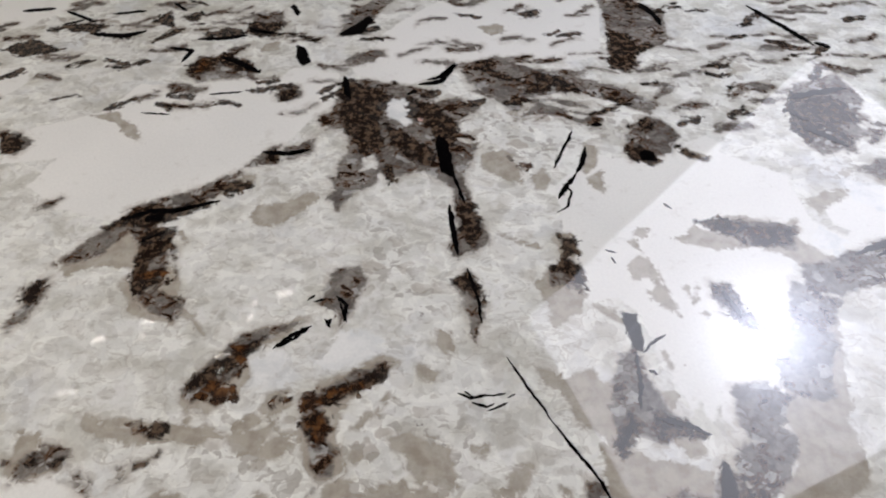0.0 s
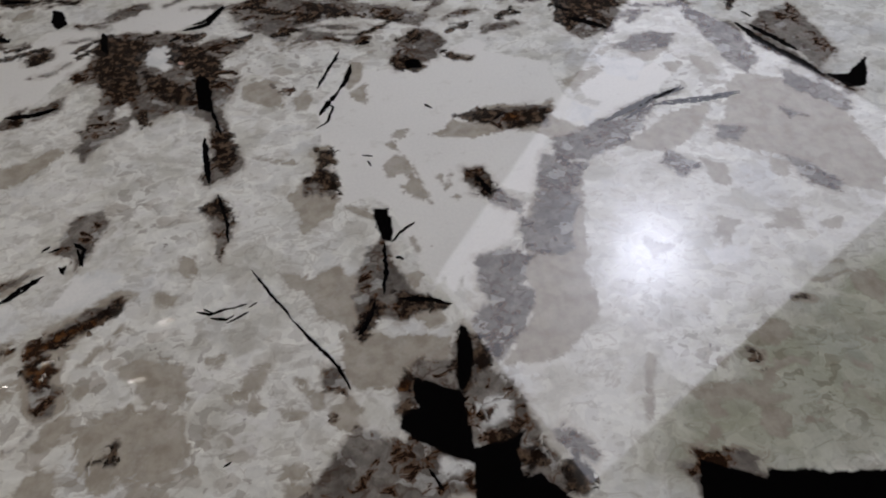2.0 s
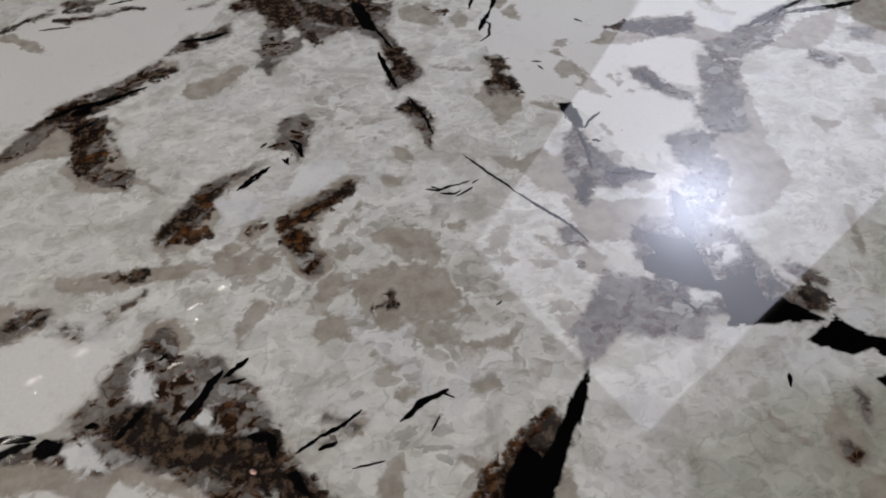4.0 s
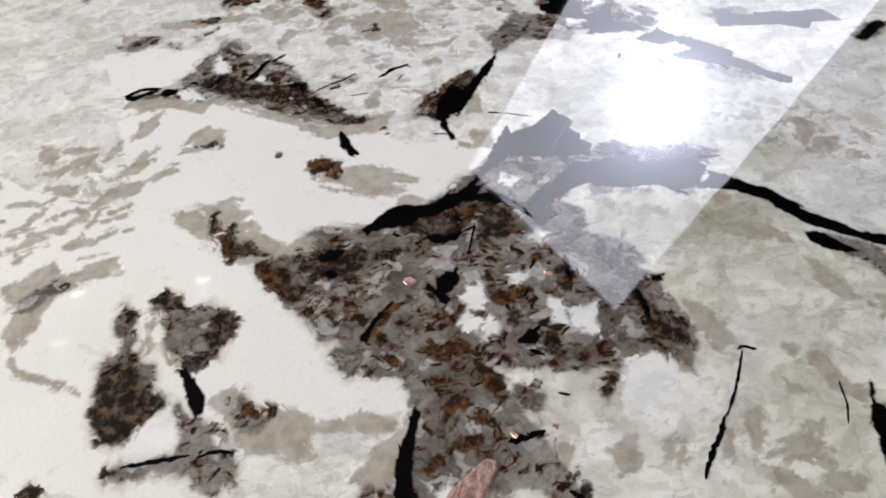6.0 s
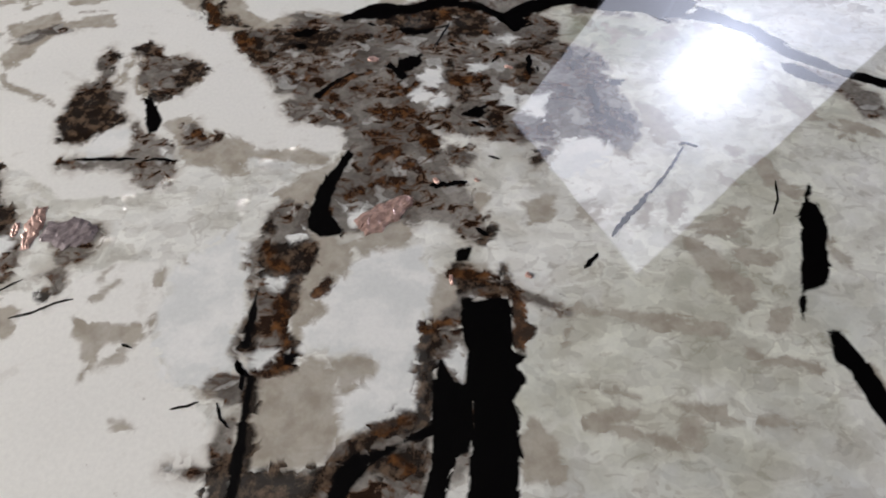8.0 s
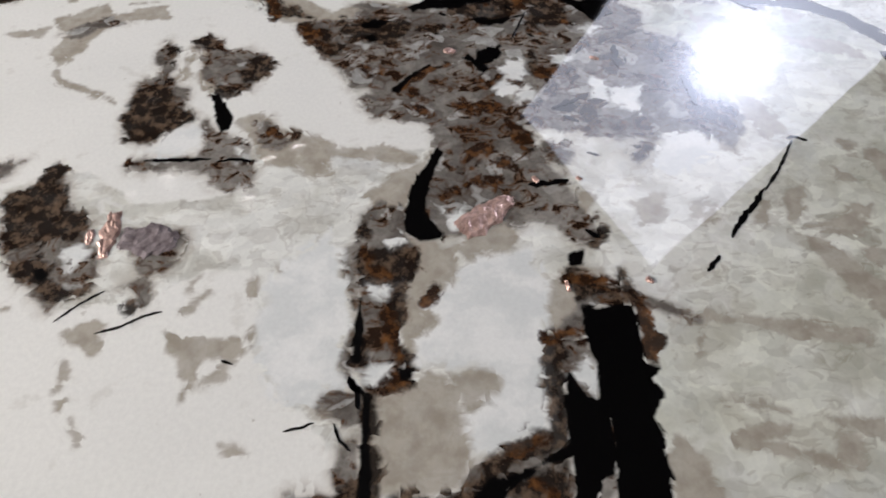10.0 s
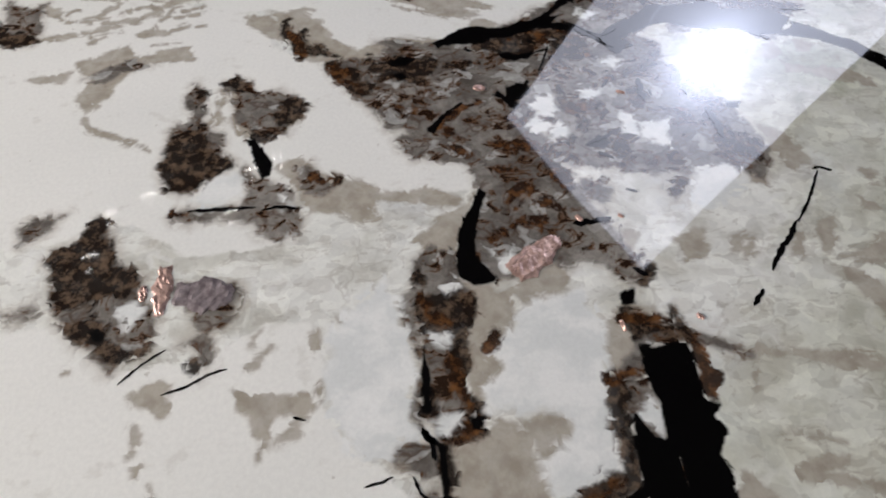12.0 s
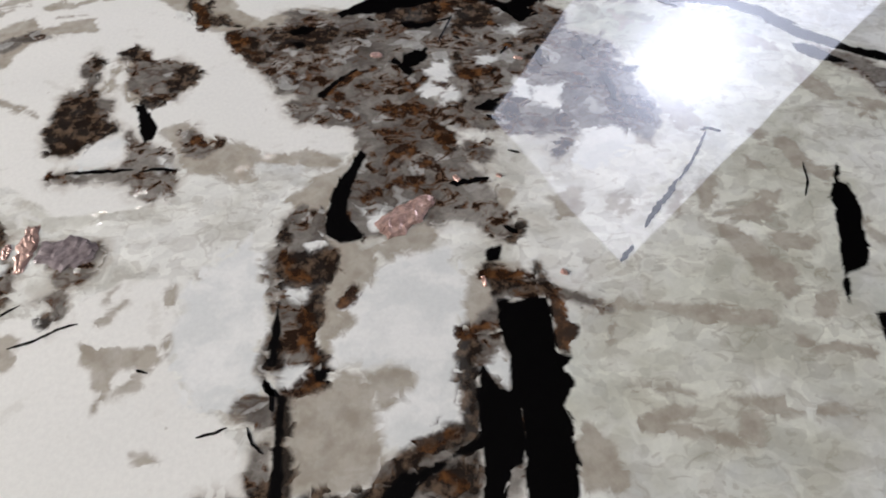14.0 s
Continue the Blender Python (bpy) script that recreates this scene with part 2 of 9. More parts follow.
def diffuser_material():
    """White cloth lit from behind by one bulb: even, with a hot middle, faint folds and a darker rim."""
    k = Nodes("lit_diffuser_cloth")
    split = k.tree.nodes.new("ShaderNodeSeparateXYZ")
    k.put(split.inputs[0], k.place)
    r2 = k.math("ADD", k.math("POWER", k.math("ABSOLUTE", k.math("SUBTRACT", split.outputs[0], BULB[0])), 2.0), k.math("POWER", k.math("ABSOLUTE", k.math("SUBTRACT", split.outputs[1], BULB[1])), 2.0))
    hot = k.math("POWER", 2.718, k.math("MULTIPLY", r2, -1 / 0.13 ** 2))
    wide = k.math("POWER", 2.718, k.math("MULTIPLY", r2, -1 / 0.30 ** 2))
    folds = k.ramp(k.noise(3.0, 3, 0.5, k.moved((0, 0, 0), (1, 2.5, 1), 0.5)), 0.3, 0.7, 0.93, 1.06)
    total = k.math("MULTIPLY", folds, SOFTBOX_POWER)
    off = k.math("ADD", k.math("ADD", split.outputs[0], 0.193), k.math("MULTIPLY", split.outputs[1], 0.08))
    off = k.math("ADD", off, k.math("MULTIPLY", k.math("SUBTRACT", k.noise(9, 2), 0.5), 0.03))
    crease = k.math("MULTIPLY", k.ramp(k.math("ABSOLUTE", off), 0.006, 0.001), k.ramp(k.math("ABSOLUTE", k.math("ADD", split.outputs[1], 0.10)), 0.34, 0.2))
    total = k.math("ADD", total, k.math("MULTIPLY", crease, SOFTBOX_POWER * 0.6))
    total = k.math("ADD", total, k.math("MULTIPLY", hot, HOT_POWER))
    # broad glow of the bulb, raised to stand in for lens bloom
    total = k.math("ADD", total, k.math("MULTIPLY", wide, HOT_POWER * 0.32))
    k.put(k.bsdf.inputs["Emission Color"], (0.69, 0.765, 1.0))
    k.put(k.bsdf.inputs["Emission Strength"], total)
    return k.done((0.8, 0.8, 0.8), 0.8)


STONE, SAWN, BLADE = stone_material(), edge_material(), blade_material()
MICA = mica_material("copper_mica", (0.82, 0.56, 0.47), (0.40, 0.25, 0.21), 0.5)
MAUVE = mica_material("mauve_mica", (0.33, 0.28, 0.28), (0.17, 0.135, 0.14), 0.2)
DIFFUSER = diffuser_material()
CLOTH = plain("black_nylon", (0.018, 0.018, 0.02), (0.035, 0.035, 0.037), 0.7, scale=20)
METAL = plain("dark_painted_metal", (0.03, 0.03, 0.032), (0.06, 0.06, 0.06), 0.38, 0.6, 12)
STEEL = plain("galvanised_steel", (0.38, 0.39, 0.40), (0.27, 0.28, 0.29), 0.42, 0.9, 9)
RUBBER = plain("black_rubber", (0.02, 0.02, 0.02), (0.04, 0.04, 0.04), 0.8, scale=15)
FLOOR = plain("grey_concrete", (0.20, 0.195, 0.185), (0.13, 0.127, 0.12), 0.65, scale=2.0, relief=0.002)
WALL = plain("charcoal_plaster", (0.022, 0.022, 0.022), (0.016, 0.016, 0.016), 0.85, scale=1.5)
CEILING = plain("dark_ceiling_board", (0.010, 0.010, 0.010), (0.007, 0.007, 0.007), 0.9, scale=2.0)
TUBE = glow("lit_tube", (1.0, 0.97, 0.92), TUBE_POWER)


# ---- mesh helpers ----
def mesh_of(bm, name, material, smooth=False):
    me = bpy.data.meshes.new(name)
    bm.to_mesh(me)
    bm.free()
    me.materials.append(material)
    if smooth:
        for p in me.polygons:
            p.use_smooth = True
    return me


def part(name, bm, material, parent, label="", smooth=False):
    ob = new(name, mesh_of(bm, name, material, smooth))
    ob.parent = parent
    return tagged(ob, label)


def box(x0, y0, z0, x1, y1, z1, bevel=0.0, bm=None):
    bm = bm or bmesh.new()
    m = Matrix.Translation(((x0 + x1) / 2, (y0 + y1) / 2, (z0 + z1) / 2)) @ Matrix.Diagonal((x1 - x0, y1 - y0, z1 - z0, 1))
    made = bmesh.ops.create_cube(bm, size=1, matrix=m)
    if bevel:
        edges = {e for v in made["verts"] for e in v.link_edges}
        bmesh.ops.bevel(bm, geom=list(edges), offset=bevel, segments=2, affect="EDGES", profile=0.5)
    return bm


def rod(a, b, r, r2=None, n=16, bm=None):
    bm = bm or bmesh.new()
    a, b = Vector(a), Vector(b)
    m = Matrix.Translation((a + b) / 2) @ (b - a).to_track_quat("Z", "Y").to_matrix().to_4x4()
    bmesh.ops.create_cone(bm, cap_ends=True, segments=n, radius1=r, radius2=r if r2 is None else r2, depth=(b - a).length, matrix=m)
    return bm


# ---- room ----
X0, X1, Y0, Y1, H = -3.0, 3.6, -2.4, 4.2, 3.0
tagged(new("floor", mesh_of(box(X0, Y0, -0.12, X1, Y1, 0), "floor", FLOOR)), "worn grey concrete floor of the showroom", "floor", kind="structure")
tagged(new("ceiling", mesh_of(box(X0, Y0, H, X1, Y1, H + 0.12), "ceiling", CEILING)), "dark matt ceiling above the slab", "ceiling", kind="structure")
WIN_S = (-2.6, -0.3, 0.95, 2.75)     # made-up opening in the south wall: x, x, z, z
WIN_W = (-2.0, 0.9, 0.95, 2.75)     # made-up opening in the west wall: y, y, z, z


def wall(name, boxes):
    bm = bmesh.new()
    for b in boxes:
        box(*b, bm=bm)
    return tagged(new(name, mesh_of(bm, name, WALL)), "plain charcoal grey plastered wall", "wall", kind="structure")


T = 0.15
wall("wall_north", [(X0 - T, Y1, -0.12, X1 + T, Y1 + T, H + 0.12)])
wall("wall_east", [(X1, Y0, -0.12, X1 + T, Y1, H + 0.12)])
a0, a1, c0, c1 = WIN_S
wall("wall_south", [(X0 - T, Y0 - T, -0.12, a0, Y0, H + 0.12), (a1, Y0 - T, -0.12, X1 + T, Y0, H + 0.12),
                    (a0, Y0 - T, -0.12, a1, Y0, c0), (a0, Y0 - T, c1, a1, Y0, H + 0.12)])
a0, a1, c0, c1 = WIN_W
wall("wall_west", [(X0 - T, Y0, -0.12, X0, a0, H + 0.12), (X0 - T, a1, -0.12, X0, Y1, H + 0.12),
                   (X0 - T, a0, -0.12, X0, a1, c0), (X0 - T, a0, c1, X0, a1, H + 0.12)])


def window(name, length, height, m, power):
    """A made-up frame with two mullions in an opening, and an added fill lamp behind it."""
    top = tagged(new(name), "made-up grey metal window holding an added fill lamp", "window", kind="structure")
    top.matrix_basis = m
    w, h = length / 2, height / 2
    for x0, x1, z0, z1 in ((-w, w, -h, -h + 0.05), (-w, w, h - 0.05, h), (-w, -w + 0.05, -h + 0.05, h - 0.05), (w - 0.05, w, -h + 0.05, h - 0.05),
                           (-w / 3 - 0.02, -w / 3 + 0.02, -h + 0.05, h - 0.05), (w / 3 - 0.02, w / 3 + 0.02, -h + 0.05, h - 0.05)):
        part("fill_window_frame", box(x0, -0.03, z0, x1, 0.03, z1), STEEL, top)
    lamp = bpy.data.lights.new("fill_lamp", "AREA")
    lamp.shape, lamp.size, lamp.size_y, lamp.energy, lamp.color = "RECTANGLE", length - 0.1, height - 0.1, power, (1.0, 0.957, 0.937)
    ob = new("daylight_" + name, lamp)
    ob.matrix_basis = m @ pose(0, -0.10, 0, -90, 0, 180)
    return top


# unseen windows, added to brighten the left and near parts of the slab
window("fill_window_1", WIN_S[1] - WIN_S[0], WIN_S[3] - WIN_S[2], pose((WIN_S[0] + WIN_S[1]) / 2, Y0 - 0.075, (WIN_S[2] + WIN_S[3]) / 2), FILL_POWER[0])
window("fill_window_2", WIN_W[1] - WIN_W[0], WIN_W[3] - WIN_W[2], pose(X0 - 0.075, (WIN_W[0] + WIN_W[1]) / 2, (WIN_W[2] + WIN_W[3]) / 2, 0, 0, -90), FILL_POWER[1])


# ---- the stone slab ----
SX0, SX1, SY0, SY1, THICK = -1.6, 1.6, -0.56, 1.54, 0.03
FINE, STEP = 0.002, 0.004     # grid where the minerals lie nearest to the eye, and elsewhere
xs = np.concatenate([np.arange(SX0, -0.70, 0.01), np.arange(-0.70, -0.30, STEP), np.arange(-0.30, 0.60, FINE), np.arange(0.60, 1.20, STEP), np.arange(1.20, SX1 - 0.005, 0.01), [SX1]])
ys = np.concatenate([np.arange(SY0, -0.38, STEP), np.arange(-0.38, 0.70, FINE), np.arange(0.70, SY1 - STEP / 2, STEP), [SY1]])
GX, GY = np.meshgrid(xs, ys)


def ripple(size, rng):
    """A smooth random shift of the minerals' borders, in metres."""
    out = np.zeros(GX.shape)
    for n in range(22):
        length, way, start = rng.uniform(0.025, 0.13), rng.uniform(0, math.pi), rng.uniform(0, 2 * math.pi)
        out += size * (length / 0.08) * np.sin(2 * math.pi / length * (GX * math.cos(way) + GY * math.sin(way)) + start) / 4.7
    return out


SHIFT = random.Random(5)
WX, WY = GX + ripple(0.006, SHIFT), GY + ripple(0.006, SHIFT)
VX, VY = GX + ripple(0.0012, SHIFT), GY + ripple(0.0012, SHIFT)


class Layer:
    """How far each grid point lies from the border of one mineral (minus: inside)."""

    def __init__(self, name):
        self.name, self.far = name, np.full(GX.shape, 0.06)

    def stroke(self, w, x0, y0, x1, y1):
        """A rounded streak of half-width w between two places."""
        reach = w + 0.06
        i = (xs > min(x0, x1) - reach) & (xs < max(x0, x1) + reach)
        j = (ys > min(y0, y1) - reach) & (ys < max(y0, y1) + reach)
        if not i.any() or not j.any():
            return
        sel = np.ix_(j, i)
        gx, gy = WX[sel] - x0, WY[sel] - y0
        dx, dy = x1 - x0, y1 - y0
        s = np.clip((gx * dx + gy * dy) / (dx * dx + dy * dy + 1e-9), 0, 1)
        d = np.hypot(gx - s * dx, gy - s * dy) - w * (1.0 - 0.25 * np.abs(2 * s - 1))
        self.far[sel] = np.minimum(self.far[sel], d)

    def patch(self, *corners):
        """A crystal or stain with straight-sided outline, given as x, y, x, y, ..."""
        p = np.array(corners).reshape(-1, 2)
        reach = 0.04
        i = (xs > p[:, 0].min() - reach) & (xs < p[:, 0].max() + reach)
        j = (ys > p[:, 1].min() - reach) & (ys < p[:, 1].max() + reach)
        if not i.any() or not j.any():
            return
        sel = np.ix_(j, i)
        gx, gy = VX[sel], VY[sel]
        near, within = np.full(gx.shape, 9.0), np.zeros(gx.shape, bool)
        for (x0, y0), (x1, y1) in zip(p, np.roll(p, -1, 0)):
            dx, dy = x1 - x0, y1 - y0
            s = np.clip(((gx - x0) * dx + (gy - y0) * dy) / (dx * dx + dy * dy + 1e-12), 0, 1)
            near = np.minimum(near, np.hypot(gx - x0 - s * dx, gy - y0 - s * dy))
            if dy:
                within ^= ((y0 > gy) != (y1 > gy)) & (gx < x0 + (gy - y0) * dx / dy)
        self.far[sel] = np.minimum(self.far[sel], np.where(within, -near, near))


olive, dull_shade, shards, cream, beige, smoky, clear, umber, rust, black = LAYERS = [Layer(n) for n in ("olive", "dull_shade", "shards", "cream", "beige", "smoky", "clear", "umber", "rust", "black")]
olive.stroke(0.0575, 0.380, -0.245, 0.444, -0.275)
olive.stroke(0.0440, 0.335, -0.323, 0.410, -0.345)
olive.stroke(0.0270, 0.335, -0.265, 0.369, -0.276)
olive.stroke(0.0591, 0.489, -0.090, 0.451, -0.228)
olive.stroke(0.0489, 0.524, 0.031, 0.572, -0.050)
olive.stroke(0.0254, 0.414, 0.069, 0.483, 0.054)
olive.stroke(0.0317, 0.481, 0.212, 0.540, 0.199)
olive.stroke(0.0424, 0.738, 0.472, 0.826, 0.448)
olive.stroke(0.0289, 0.632, 0.407, 0.736, 0.420)
olive.stroke(0.0300, 0.820, 0.520, 0.890, 0.522)
olive.stroke(0.0475, 0.388, 0.098, 0.478, 0.071)
olive.stroke(0.0386, 0.264, -0.294, 0.350, -0.309)
olive.stroke(0.0504, 0.427, -0.034, 0.488, -0.063)
olive.stroke(0.0566, 0.402, -0.228, 0.470, -0.258)
shards.stroke(0.0632, 0.111, 0.509, 0.294, 0.413)
shards.stroke(0.0303, 0.160, 0.382, 0.203, 0.310)
shards.stroke(0.0425, 0.014, 0.524, 0.223, 0.535)
shards.stroke(0.0480, 0.693, 0.491, 0.788, 0.422)
shards.stroke(0.0374, 0.121, 0.501, 0.264, 0.478)
shards.stroke(0.0404, -0.237, 0.236, -0.125, 0.273)
shards.stroke(0.0643, 0.762, 0.917, 0.902, 0.722)
shards.stroke(0.0584, -0.468, 1.202, -0.091, 1.227)
shards.stroke(0.0605, 0.247, 0.964, 0.454, 1.039)
shards.stroke(0.0692, 0.596, 1.116, 0.685, 1.121)
shards.stroke(0.0357, 0.109, 0.802, 0.187, 0.686)
shards.stroke(0.0230, 0.381, 0.084, 0.467, 0.054)
shards.stroke(0.0478, 0.571, 0.193, 0.670, 0.123)
shards.stroke(0.0271, 0.402, -0.182, 0.459, -0.216)
beige.stroke(0.0061, 0.498, -0.305, 0.503, -0.323)
smoky.stroke(0.0139, 0.807, 0.298, 0.845, 0.308)
umber.stroke(0.0061, -0.209, -0.237, -0.206, -0.239)
black.stroke(0.0089, 0.807, 0.298, 0.845, 0.308)
# greyer quartz, darkened further to stand in for shade
dull_shade.patch(0.639, 0.425, 0.78, 0.501, 0.914, 0.559, 0.968, 0.523, 0.84, 0.353, 0.754, 0.367, 0.663, 0.372, 0.616, 0.392)
dull_shade.patch(0.375, 0.294, 0.454, 0.321, 0.598, 0.319, 0.662, 0.275, 0.519, 0.113, 0.304, 0.158, 0.338, 0.187, 0.384, 0.201, 0.359, 0.249)
dull_shade.patch(0.362, 0.103, 0.411, 0.101, 0.463, 0.081, 0.512, 0.079, 0.556, 0.062, 0.506, 0.001, 0.338, 0.037)
dull_shade.patch(0.463, 0.245, 0.513, 0.259, 0.574, 0.252, 0.626, 0.233, 0.652, 0.209, 0.556, 0.095, 0.528, 0.119, 0.521, 0.149, 0.448, 0.17, 0.404, 0.175)
cream.patch(0.07, 1.171, 0.083, 1.221, 0.134, 1.296, 0.192, 1.358, 0.462, 1.378, 0.438, 1.18, 0.363, 1.16, 0.272, 1.169, 0.227, 1.15, 0.183, 1.117, 0.133, 1.085, 0.062, 1.095, 0.039, 1.13)
cream.patch(-0.269, 1.059, -0.107, 1.07, -0.073, 1.072, -0.048, 1.117, 0.025, 1.107, 0.036, 1.038, 0.002, 0.997, -0.028, 0.947, -0.06, 0.89, -0.084, 0.867, -0.147, 0.834, -0.202, 0.793, -0.279, 0.807, -0.333, 0.842, -0.321, 0.895, -0.39, 0.88, -0.387, 0.948, -0.301, 0.991)
cream.patch(-0.218, 1.062, 0.025, 1.107, 0.008, 1.01, -0.025, 0.936, -0.065, 0.879, -0.127, 0.886, -0.179, 0.998)
cream.patch(0.347, 0.844, 0.436, 0.92, 0.567, 0.996, 0.585, 0.974, 0.487, 0.872, 0.411, 0.793, 0.361, 0.765, 0.35, 0.798)
cream.patch(0.557, 0.802, 0.597, 0.799, 0.611, 0.77, 0.603, 0.728, 0.577, 0.69, 0.55, 0.708, 0.512, 0.743, 0.53, 0.768)
cream.patch(0.647, 0.855, 0.688, 0.821, 0.687, 0.797, 0.664, 0.789, 0.636, 0.815)
cream.patch(0.461, 0.699, 0.511, 0.703, 0.559, 0.669, 0.545, 0.635, 0.518, 0.617, 0.489, 0.612, 0.457, 0.59, 0.444, 0.616)
cream.patch(0.514, 0.979, 0.554, 0.939, 0.658, 0.92, 0.634, 0.888, 0.586, 0.839, 0.552, 0.851, 0.492, 0.826, 0.47, 0.878, 0.484, 0.933)
cream.patch(0.686, 0.862, 0.744, 0.902, 0.803, 0.875, 0.779, 0.835, 0.715, 0.819, 0.687, 0.841)
cream.patch(0.344, 0.879, 0.39, 0.942, 0.452, 0.944, 0.514, 0.946, 0.573, 0.963, 0.651, 0.922, 0.662, 0.847, 0.634, 0.802, 0.575, 0.702, 0.53, 0.701, 0.485, 0.659, 0.485, 0.607, 0.472, 0.575, 0.466, 0.61, 0.435, 0.644, 0.422, 0.701, 0.404, 0.713, 0.367, 0.71, 0.363, 0.782, 0.35, 0.824)
cream.patch(0.655, 0.826, 0.697, 0.819, 0.737, 0.87, 0.801, 0.896, 0.814, 0.869, 0.779, 0.839, 0.725, 0.814, 0.672, 0.785, 0.641, 0.801)
cream.patch(0.119, 1.179, 0.191, 1.149, 0.162, 1.107, 0.115, 1.093, 0.043, 1.128)
cream.patch(0.494, 0.642, 0.551, 0.68, 0.575, 0.676, 0.541, 0.634, 0.507, 0.618, 0.507, 0.583, 0.483, 0.58)
cream.patch(-0.161, 0.342, -0.11, 0.361, -0.064, 0.338, -0.043, 0.359, -0.002, 0.337, 0.043, 0.297, 0.067, 0.275, 0.094, 0.261, 0.13, 0.256, 0.157, 0.247, 0.197, 0.215, 0.232, 0.21, 0.267, 0.205, 0.273, 0.193, 0.237, 0.155, 0.208, 0.136, 0.153, 0.136, 0.12, 0.117, 0.098, 0.118, 0.054, 0.123, 0.006, 0.133, 0.001, 0.176, -0.047, 0.191, -0.08, 0.186, -0.119, 0.19)
cream.patch(-0.201, 0.487, -0.15, 0.5, -0.092, 0.478, -0.056, 0.453, -0.099, 0.405, -0.175, 0.395)
cream.patch(-0.421, 0.388, -0.249, 0.247, -0.064, 0.172, -0.046, 0.122, 0, 0.087, 0.054, 0.015, 0.075, -0.038, 0.085, -0.049, 0.054, -0.06, -0.008, -0.037, -0.039, -0.045, -0.076, -0.064, -0.138, -0.054, -0.188, -0.087, -0.246, -0.084)
cream.patch(0.023, 0.288, 0.109, 0.272, 0.186, 0.188, 0.168, 0.14, 0.134, 0.113, 0.078, 0.123, 0.053, 0.102, 0.016, 0.12, 0.002, 0.16, -0.053, 0.19, -0.114, 0.303)
cream.patch(-0.453, 0.17, -0.326, 0.15, -0.074, 0.16, -0.045, 0.119, 0.004, 0.092, 0.034, 0.043, 0.07, -0.009, 0.083, -0.045, 0.136, -0.055, 0.137, -0.084, 0.088, -0.093, 0.022, -0.07, -0.008, -0.055, -0.009, -0.126, -0.087, -0.132, -0.14, -0.096, -0.224, -0.113, -0.315, -0.107)
cream.patch(-0.015, 0.243, 0.006, 0.134, 0.042, 0.11, 0.071, 0.121, 0.123, 0.116, 0.165, 0.132, 0.238, 0.151, 0.28, 0.218)
cream.patch(-0.274, -0.189, -0.171, -0.186, -0.128, -0.223, -0.056, -0.219, -0.025, -0.195, 0.007, -0.197, 0.018, -0.224, 0.017, -0.256, 0.038, -0.286, 0.056, -0.3, 0.063, -0.311, 0.074, -0.327, 0.074, -0.35, -0.201, -0.336)
cream.patch(-0.22, -0.319, 0.077, -0.323, 0.081, -0.371, 0.073, -0.381, -0.189, -0.373)
beige.patch(-0.202, 0.775, -0.17, 0.799, -0.172, 0.768, -0.139, 0.753, -0.13, 0.721, -0.194, 0.725, -0.222, 0.708, -0.243, 0.73, -0.211, 0.749)
beige.patch(-0.159, 0.704, -0.137, 0.713, -0.11, 0.73, -0.09, 0.707, -0.086, 0.678, -0.085, 0.657, -0.103, 0.656, -0.126, 0.668)
beige.patch(-0.1004, 0.7646, -0.1128, 0.7812, -0.1154, 0.779, -0.103, 0.7624)
beige.patch(-0.033, 0.812, -0.001, 0.828, 0.03, 0.854, 0.039, 0.84, 0.011, 0.805, -0.015, 0.795)
beige.patch(-0.045, 0.576, -0.036, 0.6, -0.015, 0.627, 0.009, 0.648, 0.054, 0.664, 0.04, 0.643, 0.008, 0.628, 0.003, 0.603, -0.012, 0.578, -0.029, 0.56, -0.031, 0.549)
beige.patch(0.097, 0.534, 0.08, 0.566, 0.086, 0.589, 0.117, 0.609, 0.15, 0.623, 0.157, 0.617, 0.136, 0.598, 0.111, 0.579, 0.11, 0.551, 0.119, 0.53, 0.112, 0.504, 0.096, 0.509)
beige.patch(-0.098, 0.5406, -0.072, 0.5426, -0.0334, 0.5393, 0.0102, 0.5383, 0.0097, 0.5416, -0.0349, 0.5467, -0.0746, 0.5501, -0.0997, 0.544)
beige.patch(0.013, 0.53, 0.031, 0.541, 0.054, 0.559, 0.052, 0.542, 0.03, 0.525)
beige.patch(0.239, 1.253, 0.273, 1.266, 0.292, 1.244, 0.263, 1.23)
beige.patch(-0.114, 1.167, -0.109, 1.183, -0.086, 1.185, -0.086, 1.164, -0.112, 1.156)
beige.patch(-0.314, 0.983, -0.28, 0.992, -0.238, 0.958, -0.222, 0.935, -0.245, 0.945, -0.277, 0.973)
beige.patch(-0.166, 0.4942, -0.1534, 0.4986, -0.1293, 0.4913, -0.1292, 0.4928, -0.1547, 0.5025, -0.1674, 0.4958)
beige.patch(-0.116, 0.544, -0.102, 0.55, -0.084, 0.546, -0.092, 0.54)
beige.patch(-0.044, 0.578, -0.037, 0.601, -0.019, 0.625, 0.007, 0.651, 0.054, 0.67, 0.065, 0.674, 0.046, 0.657, 0.015, 0.644, 0.004, 0.625, 0.018, 0.6, 0, 0.571, -0.015, 0.555, -0.029, 0.566)
beige.patch(0.08, 0.57, 0.089, 0.599, 0.114, 0.61, 0.15, 0.629, 0.168, 0.622, 0.149, 0.604, 0.13, 0.586, 0.112, 0.569, 0.113, 0.542, 0.128, 0.511, 0.113, 0.502, 0.091, 0.512, 0.077, 0.543)
beige.patch(0.034, 0.565, 0.04, 0.582, 0.059, 0.587, 0.062, 0.57, 0.046, 0.559)
beige.patch(0.007, 0.539, 0.026, 0.543, 0.055, 0.548, 0.043, 0.523, 0.018, 0.521)
beige.patch(0.181, 0.541, 0.202, 0.538, 0.21, 0.515, 0.196, 0.505, 0.181, 0.52)
